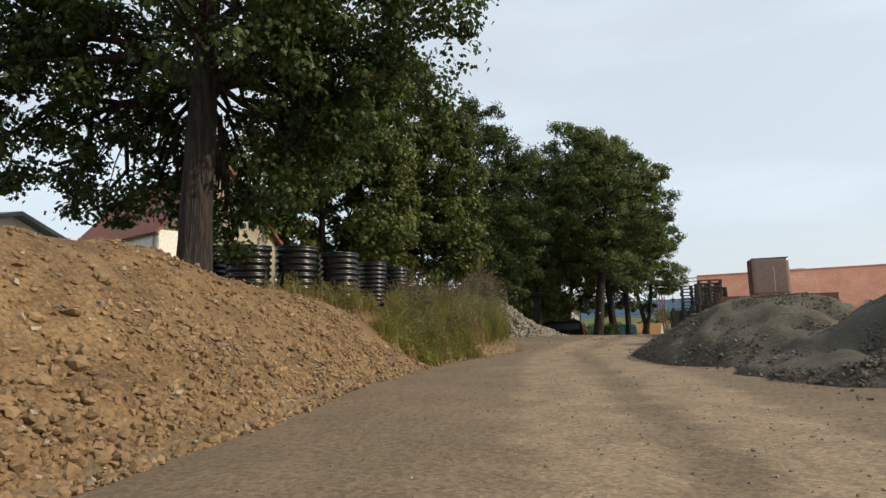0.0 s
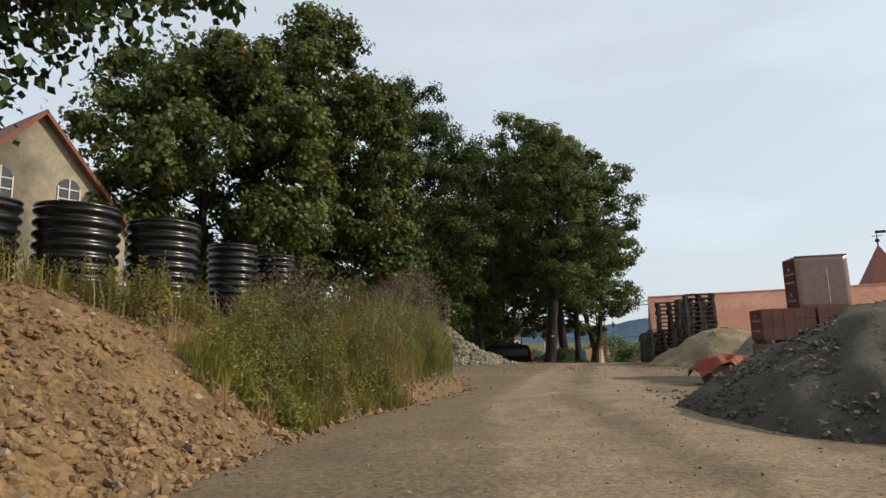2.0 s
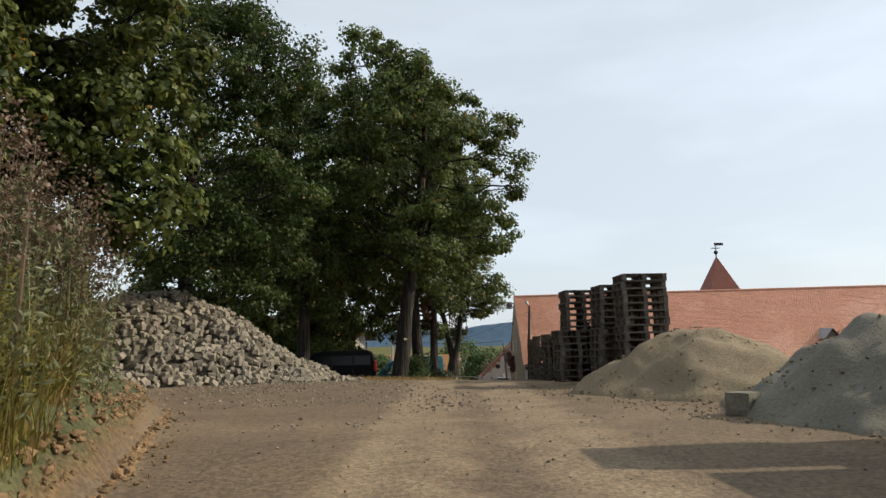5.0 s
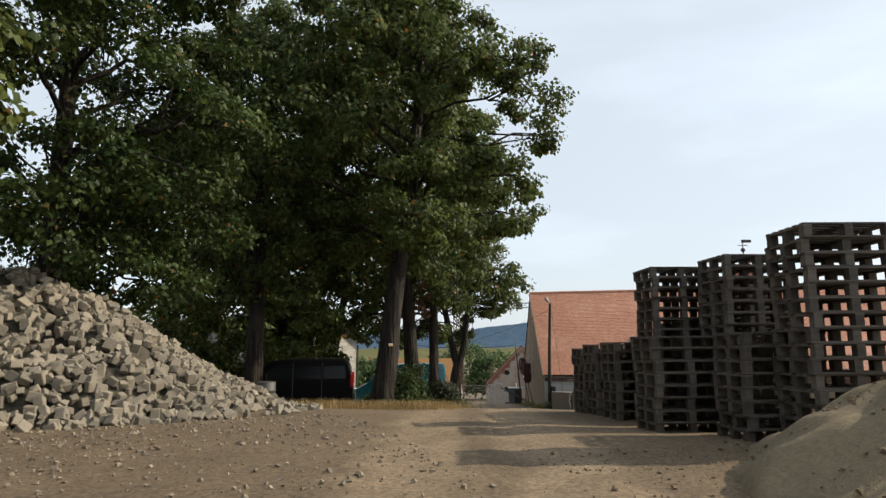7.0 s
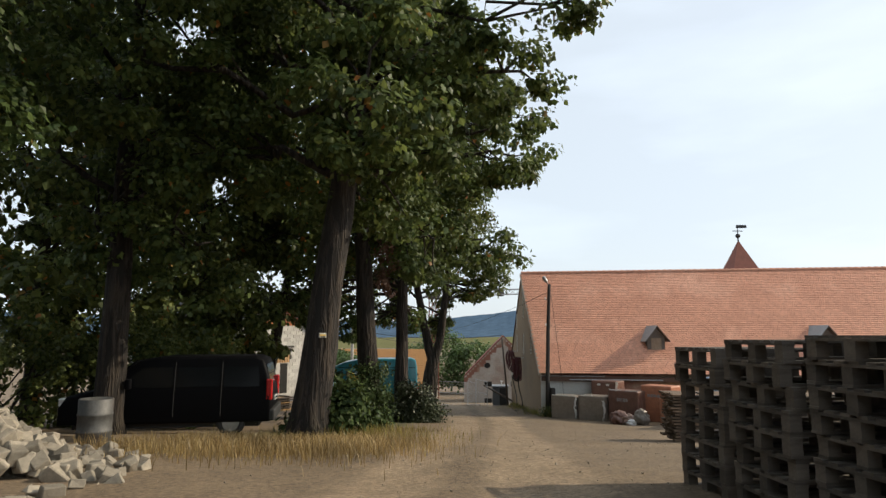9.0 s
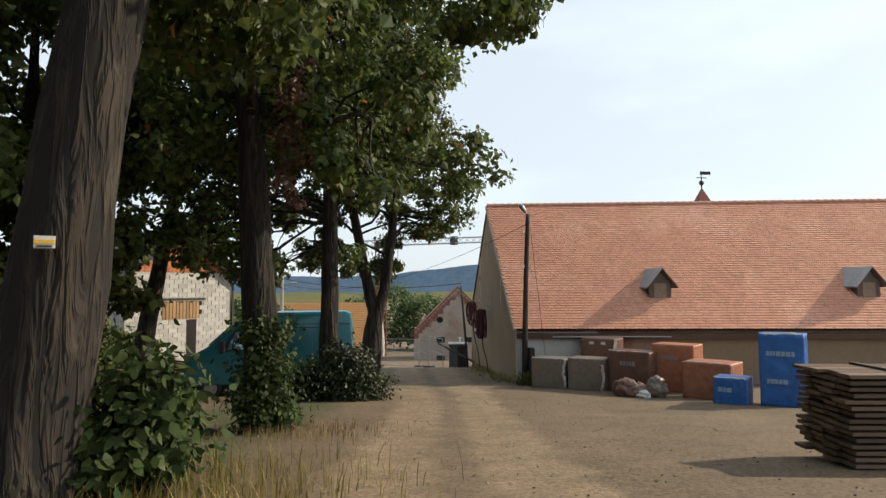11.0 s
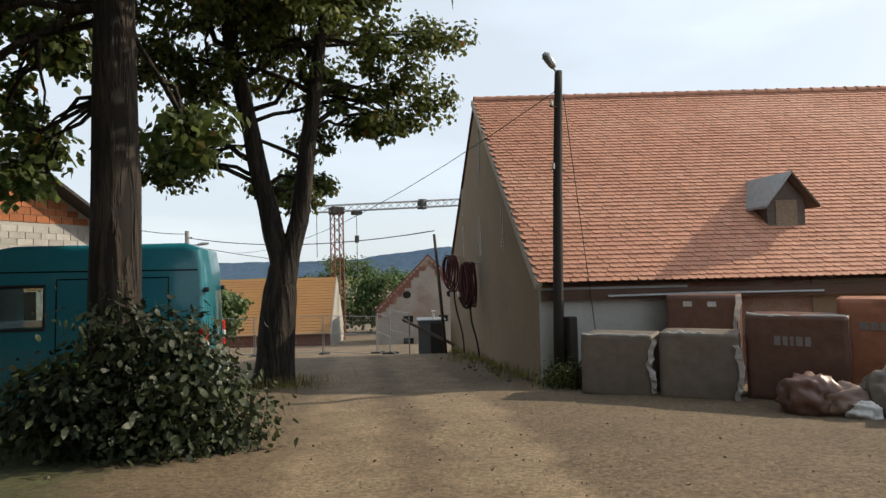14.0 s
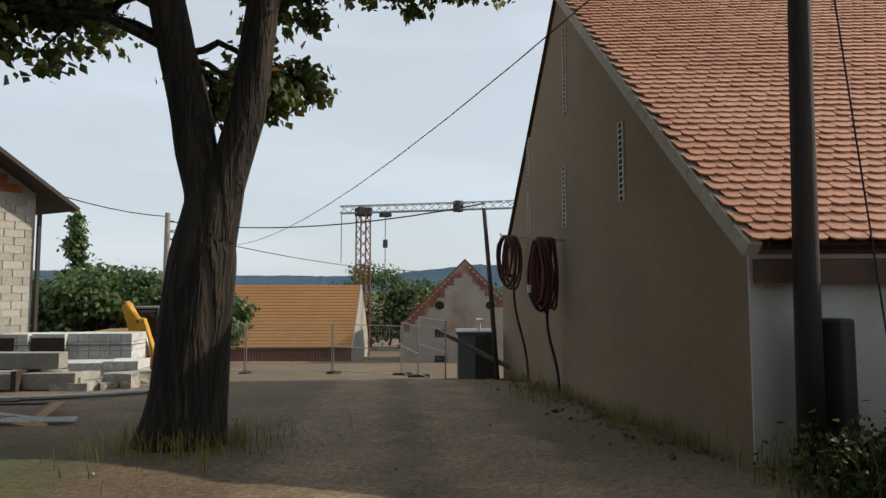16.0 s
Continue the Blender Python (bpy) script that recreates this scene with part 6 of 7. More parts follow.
ramp = tagged(part("leaning_plank", hull(bmesh.new(), [Vector((29.0, 74.3, -2.1)), Vector((29.1, 74.4, -2.1)), Vector((30.3, 72.3, -3.05)), Vector((30.2, 72.2, -3.05))], [Vector((29.0, 74.3, -2.0)), Vector((29.1, 74.4, -2.0)), Vector((30.3, 72.3, -2.93)), Vector((30.2, 72.2, -2.93))]), M_TIMBER), "grey plank leaning by the site hut", "plank")

prop = empty("leaning_pole", 30.05, 72.55, ground_at(30, 72.5) - 0.05, 0, "slim dark pole leaning by the barn gable", "pole")
part("shaft", tubed([(0, 0, 0), (-0.25, -0.1, 2.4), (-0.52, -0.2, 4.75)], [0.07, 0.065, 0.055], 12), M_TIMBER, prop, smooth=True)

# site fence
def fence_panel(a, b, first):
    a, b = Vector(a), Vector(b)
    p = empty("site_fence_panel", a.x, a.y, min(ground_at(a.x, a.y), ground_at(b.x, b.y)) - 0.02, math.degrees(math.atan2(b.y - a.y, b.x - a.x)), "galvanised mesh site fence panel", "fence", "site fence")
    l = (b - a).to_2d().length - 0.08
    for x in (0.0, l):
        part("upright", tubed([(x, 0, 0.05), (x, 0, 2.0)], 0.022, 8), M_METAL, p)
        part("foot", boxed(x - 0.12, -0.35, 0.0, x + 0.12, 0.35, 0.12, bevel=0.02), M_BLACKRUBBER, p)
    for z in (0.15, 1.1, 1.98):
        part("rail", tubed([(0, 0, z), (l, 0, z)], 0.016, 6), M_METAL, p)
    n = int(l / 0.12)
    bm = bmesh.new()
    for k in range(1, n):
        tube(bm, [(k * l / n, 0, 0.15), (k * l / n, 0, 1.98)], 0.003, 3, cap=False)
    for k in range(1, 8):
        tube(bm, [(0, 0, 0.15 + k * 0.23), (l, 0, 0.15 + k * 0.23)], 0.003, 3, cap=False)
    part("wire_mesh", bm, M_METAL, p)
    return p


posts = [(22.0, 84.6), (25.0, 83.2), (28.1, 81.7), (30.0, 79.2), (29.4, 76.4), (29.0, 73.6)]
for k in range(len(posts) - 1):
    fence_panel(posts[k], posts[k + 1], k)

# tower crane
crane = empty("tower_crane", 41.0, 115.6, -8.6, 0, "rust-red tower crane with a horizontal jib", "crane")


def lattice(bm, a, b, w, n, r):
    a, b = Vector(a), Vector(b)
    d = (b - a).normalized()
    u = d.orthogonal().normalized() if abs(d.z) > 0.9 else Vector((0, 0, 1))
    v = d.cross(u)
    cs = [(w / 2 * (i * u + j * v)) for i, j in ((1, 1), (1, -1), (-1, -1), (-1, 1))]
    for c in cs:
        tube(bm, [a + c, b + c], r, 4)
    for k in range(n):
        p, q = a.lerp(b, k / n), a.lerp(b, (k + 1) / n)
        for i in range(4):
            tube(bm, [p + cs[i], q + cs[(i + 1) % 4]], r * 0.7, 3, cap=False)
    return bm


part("mast", lattice(bmesh.new(), (0, 0, 0), (0, 0, 15.4), 1.05, 14, 0.075), M_RUST, crane)
jd = Vector((0.893, -0.45, 0.0))
part("jib", lattice(bmesh.new(), Vector((0, 0, 15.8)) - jd * 2.3, Vector((0, 0, 16.6)) + jd * 24, 0.7, 30, 0.06), M_METAL, crane, "grey lattice jib")
part("slewing_head", boxed(-0.7, -0.7, 15.2, 0.7, 0.7, 16.0, bevel=0.05), M_DARKROOF, crane)
part("trolley", boxed(jd.x * 2.2 - 0.5, jd.y * 2.2 - 0.5, 15.1, jd.x * 2.2 + 0.5, jd.y * 2.2 + 0.5, 15.5, bevel=0.05), M_DARKROOF, crane)
part("trolley", boxed(jd.x * 9.5 - 0.4, jd.y * 9.5 - 0.4, 15.6, jd.x * 9.5 + 0.4, jd.y * 9.5 + 0.4, 16.7, bevel=0.05), M_DARKROOF, crane)
for d_, z1 in ((2.2, 9.0), (-2.2, 10.5)):
    part("rope", tubed([jd * d_ + Vector((0, 0, 15.3)), jd * d_ + Vector((0, 0, z1))], 0.035, 4), M_DARKROOF, crane)
part("hook_block", boxed(jd.x * 2.2 - 0.2, jd.y * 2.2 - 0.2, 12.0, jd.x * 2.2 + 0.2, jd.y * 2.2 + 0.2, 12.8, bevel=0.05), M_DARKROOF, crane)

# far lamp post with cables
p3 = empty("lamp_post", 22.1, 85.6, ground_at(22.1, 85.6) - 0.05, 0, "grey concrete post with a street lamp and cables", "lamp post")
h3 = 2.35 - (ground_at(22.1, 85.6) - 0.05)
part("post", tubed([(0, 0, 0), (0, 0, h3)], [0.15, 0.11], 12), M_CONCRETE, p3)
part("arm", tubed([(0, 0, h3 - 0.75), (0.5, -0.2, h3 - 0.72)], 0.03, 6), M_METAL, p3)
part("lamp_head", tubed([(0.45, -0.2, h3 - 0.73), (0.7, -0.3, h3 - 0.68), (1.0, -0.4, h3 - 0.66)], [0.05, 0.09, 0.05], 10), M_METAL, p3)
for zz in (0.35, 1.1):
    part("insulator", tubed([(0.12, 0, h3 - zz), (0.24, 0, h3 - zz)], 0.04, 6), M_WIRE, p3)
cable("overhead_cable", (22.1, 85.6, 2.2), (18.3, 81.6, 2.4), 0.15, "cable from the post to the unfinished house", 0.02)
cable("overhead_cable", (22.1, 85.6, 2.0), (29.55, 72.35, 1.5), 0.45, "slack cable from the post to the leaning pole", 0.02)
cable("overhead_cable", (22.1, 85.6, 1.6), (40.5, 100.0, 0.6), 0.4, "cable from the post towards the old houses", 0.02)

# yellow digger
dg = empty("digger", 20.85, 80.65, ground_at(20.85, 80.65) - 0.02, -20, "yellow digger with folded arm parked in the yard", "digger")


def side_plate(profile, y0, y1):
    """A flat-sided arm cut to a profile in the digger's length and height."""
    bm = hull(bmesh.new(), [Vector((x, y0, z)) for x, z in profile], [Vector((x, y1, z)) for x, z in profile])
    bmesh.ops.bevel(bm, geom=bm.edges[:], offset=0.02, segments=1, affect='EDGES')
    return bm


cab = part("cab", boxed(0.02, 0.2, 0.9, 0.86, 1.3, 2.2, bevel=0.1), M_DARKGLASS, dg)
part("cab_roof", boxed(0.0, 0.18, 2.21, 0.88, 1.32, 2.29, bevel=0.035), M_GREYSHED, dg)
for x in (0.05, 0.83):
    part("cab_post", boxed(x - 0.035, 0.17, 0.9, x + 0.035, 0.22, 2.2, bevel=0.01), M_DARKROOF, dg)
part("engine_housing", boxed(-1.2, 0.1, 0.7, 0.0, 1.5, 1.5, bevel=0.08), M_YELLOWPAINT, dg)
part("boom", side_plate([(-0.16, 2.28), (-0.04, 2.46), (0.12, 2.40), (0.34, 1.75), (0.40, 1.0), (0.16, 0.95), (0.06, 1.6)], -0.22, 0.0), M_YELLOWPAINT, dg)
part("dipper", side_plate([(0.40, 1.78), (0.50, 1.95), (0.66, 1.92), (0.80, 1.50), (0.98, 0.95), (1.02, 0.5), (0.74, 0.45), (0.66, 0.9), (0.50, 1.35)], -0.52, -0.27), M_YELLOWPAINT, dg)
part("link", side_plate([(-0.02, 2.40), (0.08, 2.50), (0.20, 2.42), (0.50, 1.92), (0.42, 1.80), (0.30, 1.86)], -0.48, -0.30), M_YELLOWPAINT, dg)
part("ram", tubed([(0.12, -0.58, 2.42), (0.34, -0.58, 2.10), (0.35, -0.58, 2.09), (0.52, -0.58, 1.84)], [0.06, 0.06, 0.035, 0.035], 10), M_YELLOWPAINT, dg, smooth=True)
part("ram_rod", tubed([(0.70, -0.58, 1.55), (0.90, -0.58, 0.75)], 0.045, 8), M_METAL, dg, smooth=True)
for x, z in ((0.06, 2.42), (0.52, 1.84), (0.72, 1.5), (0.88, 0.7)):
    part("pin", tubed([(x, -0.64, z), (x, -0.18, z)], 0.055, 10), M_RUST, dg)
part("bucket", boxed(0.5, -0.8, 0.02, 1.2, -0.1, 0.5, bevel=0.1), M_RUST, dg)
for s in (-1.1, 0.9):
    wheel(dg, s, -0.1, 0.42, 0.3)
    wheel(dg, s, 1.5, 0.42, 0.3)

# pale block packs, concrete beams and debris by the forked tree
def white_pack(x, y, rz, sx, sy, sz, rows):
    z = ground_at(x, y) - 0.03
    b = empty("pale_block_pack", x, y, z, rz, "pale grey concrete block pack on a pallet", "block pack", "pale block packs")
    part("base_board", boxed(-sx / 2, -sy / 2, 0.0, sx / 2, sy / 2, 0.1), M_PALLETWOOD, b)
    for r in range(rows):
        for c in range(3):
            h_ = (sz - 0.11) / rows
            part("concrete_block", boxed(-sx / 2 + c * sx / 3, -sy / 2, 0.11 + r * h_, -sx / 2 + (c + 1) * sx / 3 - 0.012, sy / 2, 0.11 + (r + 1) * h_ - 0.012, bevel=0.01), M_WHITESTACK, b)
    return b


for x, y, sheeted in ((18.05, 79.9, 0.55), (19.0, 79.55, 0.95), (19.9, 79.3, 0.0), (20.75, 78.9, 0.0)):
    tall = ground_at(x, y) * -1 - 2.1
    wp = white_pack(x, y, -25, 0.95, 0.9, tall, 5)
    if sheeted:
        part("dark_sheeting", boxed(-0.475, -0.475, 0.16, -0.475 + sheeted, -0.455, tall - 0.12, bevel=0.006), M_DARKROOF, wp, "dark plastic sheeting on the pack's side")
    for k in (1, 2):
        part("strap", boxed(-0.485, -0.485, 0.11 + k * tall / 3, 0.482, 0.46, 0.125 + k * tall / 3), M_DARKROOF, wp)
white_pack(19.9, 76.9, -22, 1.3, 0.9, 0.55, 2)
white_pack(20.9, 76.4, -22, 0.9, 0.8, 0.6, 2)
for k, (x, y, z, l) in enumerate(((18.3, 74.0, 0.52, 3.2), (18.5, 73.6, 0.1, 3.4), (19.4, 73.3, 0.08, 1.6), (18.3, 74.3, 0.1, 3.0))):
    bm_ = empty("concrete_beam", x, y, ground_at(x, y) + z - 0.06, -26 + 3 * k, "long pale concrete beam lying on bearers", "beam", "concrete beams")
    part("beam", boxed(-l / 2, -0.16, 0, l / 2, 0.16, 0.34 - 0.1 * (k == 2), bevel=0.015), M_CONCRETE, bm_)
for x, y in ((17.3, 74.1), (19.2, 73.6)):
    bb = empty("bearer", x, y, ground_at(x, y) - 0.05, 60, "short timber bearer under the beams", "timber")
    part("timber", boxed(-0.6, -0.06, 0.0, 0.6, 0.06, 0.5, bevel=0.01), M_TIMBER, bb)
for k in range(9):
    x, y = 20.6 + rng.normal(0, 0.5), 73.4 + rng.normal(0, 0.4)
    ch = empty("broken_slab", x, y, ground_at(x, y) - 0.03, rng.uniform(0, 360), "broken piece of concrete on the ground", "rubble", "broken slabs")
    part("slab", crumpled(0.5 + 0.3 * rng.random(), 0.3, 0.16 + 0.2 * rng.random(), 0.05, k, 4), M_CONCRETE, ch)
for k in range(10):
    x, y = 19.2 + rng.normal(0, 0.5), 69.3 + rng.normal(0, 0.5)
    pl = empty("scrap_plank", x, y, ground_at(x, y) + 0.02, rng.uniform(0, 360), "scrap plank lying on the ground", "plank", "scrap planks")
    pl.rotation_euler = (rng.normal(0, 0.15), rng.normal(0, 0.12), rng.uniform(0, 6.28))
    part("plank", boxed(-0.5 - 0.3 * rng.random(), -0.08, 0.02, 0.6, 0.08, 0.05), M_CONCRETE if k % 3 else M_RAWWOOD, pl)
heap_rng = np.random.default_rng(404)
for k in range(12):
    x, y = 18.6 + heap_rng.normal(0, 0.35), 69.6 + heap_rng.normal(0, 0.35)
    long_ = heap_rng.uniform(0.35, 0.75)
    pl = empty("scrap_plank", x, y, ground_at(x, y) + 0.05 + 0.022 * k, 0, "grey scrap plank on a loose heap of wood", "plank", "scrap planks")
    pl.rotation_euler = (heap_rng.normal(0, 0.12), heap_rng.normal(0, 0.16), heap_rng.normal(-0.6, 0.5))
    part("plank", boxed(-long_, -0.06, -0.015, long_, 0.06, 0.015, bevel=0.004), M_TIMBER if k % 3 else M_RAWWOOD, pl)
pipe_low = tagged(part("grey_pipe", tubed([(18.9, 71.3, ground_at(18.9, 71.3) + 0.05), (20.2, 71.3, ground_at(20.2, 71.3) + 0.06), (21.4, 71.5, ground_at(21.4, 71.5) + 0.06)], 0.05, 8), M_METAL), "pale pipe lying on the ground by the tree", "pipe")

# tower behind the barn
tw = empty("tower", 90.0, 106.3, -9, -20, "tower with a steep red pyramid roof and weather vane", "tower")
part("wall", boxed(-3.0, -3.0, 0, 3.0, 3.0, 17.5), M_YELLOWWALL, tw)
bm = bmesh.new()
bmesh.ops.create_cone(bm, cap_ends=True, segments=4, radius1=4.9, radius2=0.12, depth=8.2, matrix=Matrix.Translation((0, 0, 21.4)) @ Matrix.Rotation(math.pi / 4, 4, "Z"))
part("roof", bm, M_REDROOF, tw)
vane = part("vane_rod", tubed([(0, 0, 25.3), (0, 0, 28.2)], [0.12, 0.05], 8), M_WIRE, tw)
bm = bmesh.new()
bmesh.ops.create_uvsphere(bm, u_segments=12, v_segments=8, radius=0.38, matrix=Matrix.Translation((0, 0, 26.4)))
part("ball", bm, M_WIRE, vane)
part("flag", boxed(-0.2, -0.04, 27.7, 1.5, 0.04, 28.2, bevel=0.02), M_WIRE, vane)
part("cross_arm", tubed([(-0.8, 0, 27.2), (0.8, 0, 27.2)], 0.07, 6), M_WIRE, vane)

# ---- far trees, fields and hills ----
def far_tree(x, y, zb, h, r, label, seed, mat=M_FARGREEN, name="tree", leaf=0.45, count=70, per=70):
    rg = np.random.default_rng(seed)
    root = empty(name, x, y, zb, 0, label, "tree")
    part("trunk", tubed([(0, 0, 0), (0.1, 0, h * 0.3), (0, 0.1, h * 0.8)], [0.3, 0.22, 0.06], 8), M_BARK, root)
    d_ = rg.normal(0, 1, (count, 3))
    d_ /= np.linalg.norm(d_, axis=1, keepdims=True)
    c = d_ * np.array([r, r, h * 0.4]) * rg.uniform(0.5, 1.0, (count, 1)) ** 0.5 + np.array([0, 0, h * 0.58])
    v, f = leaf_cloud(c, r * 0.16, per, leaf, rg)
    arrays("crown", v, f, mat, root)
    return root


for k, (px, py, top, r) in enumerate(((46.6, 129.2, 2.4, 5.0), (52.5, 126.0, 0.6, 4.5), (57.0, 124.0, 0.0, 4.5), (43.0, 133.0, -0.5, 4.5), (62, 121, -0.5, 5), (40.5, 139.0, -1.5, 4.0))):
    far_tree(px, py, -9.0, top + 9.0, r, "broad green tree in the valley", 40 + k)
for k, (px, py, top, r) in enumerate(((19.5, 97.0, 0.5, 2.6), (22.6, 96.3, 0.3, 2.4), (16.6, 99.0, -0.4, 2.6), (25.0, 97.5, -0.6, 2.2), (14.0, 101, 0.2, 2.5))):
    far_tree(px, py, -5.2, top + 5.2, r, "dense green bush behind the yard", 60 + k, leaf=0.3, count=80, per=90)
# slender conifer
fx, fy, fz = 16.8, 110.3, -7.0
fir = empty("conifer", fx, fy, fz, 0, "slender drooping conifer behind the yard", "tree")
part("trunk", tubed([(0, 0, 0), (0, 0, 12.0)], [0.2, 0.03], 8), M_BARK, fir)
rg = np.random.default_rng(77)
cc = []
for k in range(150):
    z = rg.uniform(2.0, 11.8)
    rad = (12.2 - z) * 0.24 * rg.uniform(0.2, 1.0)
    a = rg.uniform(0, 6.28)
    cc.append((rad * math.cos(a), rad * math.sin(a), z - 0.25 * rad))
v, f = leaf_cloud(np.array(cc), 0.22, 40, 0.28, rg, droop=0.9)
arrays("crown", v, f, M_FARGREEN, fir)


def band(name, cx, cy, r0, a0, a1, z_low, tops, mat, label, depth=60.0):
    """A long hill or wood as an arc: its crest follows the heights, and it slopes back to front."""
    angs = np.linspace(a0, a1, len(tops))
    rows_ = []
    for dr, q in ((-depth * 2.2, 0.0), (-depth, 0.45), (-depth * 0.3, 0.85), (0, 1.0), (depth, 0.7)):
        rows_.append([(cx + (r0 + dr) * math.sin(a), cy + (r0 + dr) * math.cos(a), z_low + (t - z_low) * q) for a, t in zip(angs, tops)])
    n, k = len(rows_), len(tops)
    idx = np.arange(n * k).reshape(n, k)
    f = np.stack([idx[:-1, :-1], idx[:-1, 1:], idx[1:, 1:], idx[1:, :-1]], -1).reshape(-1, 4)
    return tagged(arrays(name, np.array(rows_).reshape(-1, 3), f, mat, smooth=True), label, "hill", kind="structure")


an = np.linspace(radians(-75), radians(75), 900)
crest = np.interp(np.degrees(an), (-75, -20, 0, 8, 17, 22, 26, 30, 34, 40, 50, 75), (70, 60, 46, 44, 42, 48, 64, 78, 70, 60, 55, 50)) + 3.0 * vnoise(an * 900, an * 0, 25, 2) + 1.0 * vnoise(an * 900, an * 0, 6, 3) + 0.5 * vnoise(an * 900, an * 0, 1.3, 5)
band("hill_backdrop", 20, 60, 1800, radians(-75), radians(75), -14, crest, M_HILL, "far wooded hills, painted blue for distance haze", 180)
crest2 = np.interp(np.degrees(an), (-75, 0, 20, 40, 75), (0, -1, -2, -1, 0)) + 1.0 * vnoise(an * 500, an * 0, 10, 7)
band("field_backdrop", 20, 60, 900, radians(-75), radians(75), -13, crest2, M_FIELD, "dull green and stubble fields below the hills", 150)

# ---- loose stones, clods, weeds ----
ICO = bmesh.new()
bmesh.ops.create_cube(ICO, size=1.25)
ICO_V = np.array([v.co[:] for v in ICO.verts])
ICO_F = np.array([[v.index for v in f.verts] for f in ICO.faces])
ICO.free()


CLOD = bmesh.new()
bmesh.ops.create_icosphere(CLOD, subdivisions=1, radius=0.8)
CLOD_V = np.array([v.co[:] for v in CLOD.verts])
CLOD_F = np.array([[v.index for v in f.verts] for f in CLOD.faces])
CLOD.free()


def scatter(name, xs, ys, zs, sizes, mat, label, seed, flat=0.65, category="stones"):
    """Angular stones of many sizes, joined into one object."""
    rg = np.random.default_rng(seed)
    n = len(xs)
    q = rg.normal(0, 1, (n, 4))
    q /= np.linalg.norm(q, axis=1, keepdims=True)
    w, x, y, z = q.T
    rot = np.stack([1 - 2 * (y * y + z * z), 2 * (x * y - z * w), 2 * (x * z + y * w), 2 * (x * y + z * w), 1 - 2 * (x * x + z * z), 2 * (y * z - x * w), 2 * (x * z - y * w), 2 * (y * z + x * w), 1 - 2 * (x * x + y * y)], -1).reshape(n, 3, 3)
    base_v, base_f = (CLOD_V, CLOD_F) if mat is M_SOILROCK and sizes.max() > 0.026 else (ICO_V, ICO_F)
    v = base_v[None] * rg.uniform(0.5, 1.35, (n, len(base_v), 3)) * np.stack([np.ones(n), rg.uniform(0.45, 1, n), rg.uniform(flat * 0.7, 1, n)], -1)[:, None]
    v = np.einsum("nij,nkj->nki", rot, v) * np.asarray(sizes)[:, None, None]
    v[:, :, 2] *= 0.85
    v += np.stack([xs, ys, zs], -1)[:, None]
    f = base_f[None] + (np.arange(n) * len(base_v))[:, None, None]
    return tagged(arrays(name, v.reshape(-1, 3), f.reshape(-1, base_f.shape[1]), mat), label, category, kind="stuff")


rg = np.random.default_rng(101)


def sizes(n, lo, hi, power=3.0):
    return lo + (hi - lo) * rg.random(n) ** power


# clods on the soil bank
n = 19000
ys = rg.uniform(1.5, 18, n)
foot = np.interp(ys, FOOT_Y, FOOT_X)
d = np.minimum(rg.exponential(1.6, n), 6.0)
xs = foot + 0.25 - d
ok = vnoise(xs, ys, 1.5, 66) + 0.6 * vnoise(xs, ys, 0.5, 67) + rg.normal(0, 0.35, n) > -0.25
xs, ys, d = xs[ok], ys[ok], d[ok]
sz = sizes(len(xs), 0.006, 0.085, 4.2) * (1.25 - 0.09 * d)
for few, lab in ((sz > 0.026, "loose rounded clods on the soil bank"), (sz <= 0.026, "small crumbs of soil on the bank")):
    scatter("soil_clods", xs[few], ys[few], ground_z(xs[few], ys[few]) + sz[few] * 0.25, sz[few], M_SOILROCK, lab, 1)
n = 6500
ys = rg.uniform(2.5, 17, n)
xs = np.interp(ys, FOOT_Y, FOOT_X) + 0.15 - np.minimum(rg.exponential(1.5, n), 5.0)
ok = vnoise(xs, ys, 0.9, 61) + rg.normal(0, 0.35, n) > 0.0
xs, ys = xs[ok], ys[ok]
sz = sizes(len(xs), 0.016, 0.105, 3.6)
scatter("angular_clods", xs, ys, ground_z(xs, ys) + sz * 0.2, sz, M_SOILROCK, "angular lumps of dry soil on the bank", 11, 0.5)
n = 900
ys = rg.uniform(2.0, 17, n)
xs = np.interp(ys, FOOT_Y, FOOT_X) + 0.1 - np.minimum(rg.exponential(1.4, n), 4.5)
sz = sizes(n, 0.012, 0.075, 3.0)
scatter("pale_stones", xs, ys, ground_z(xs, ys) + sz * 0.25, sz, M_ROADSTONE, "pale stones lying in the soil bank", 13, 0.6)
n = 110
ys = rg.uniform(2.4, 9.0, n)
xs = np.interp(ys, FOOT_Y, FOOT_X) - rg.exponential(0.9, n) + 0.2
sz = sizes(n, 0.04, 0.14, 3.0)
scatter("bank_rocks", xs, ys, ground_z(xs, ys) + sz * 0.3, sz, M_SOILROCK, "larger pale rocks at the foot of the bank", 2)
n = 1500
ys = rg.uniform(13, 31.5, n)
xs = np.interp(ys, FOOT_Y, FOOT_X) + rg.normal(0.0, 0.22, n)
sz = sizes(n, 0.01, 0.055, 3)
scatter("bank_edge_stones", xs, ys, ground_z(xs, ys) + sz * 0.3, sz, M_SOILROCK, "crumbled soil along the edge of the track", 3)
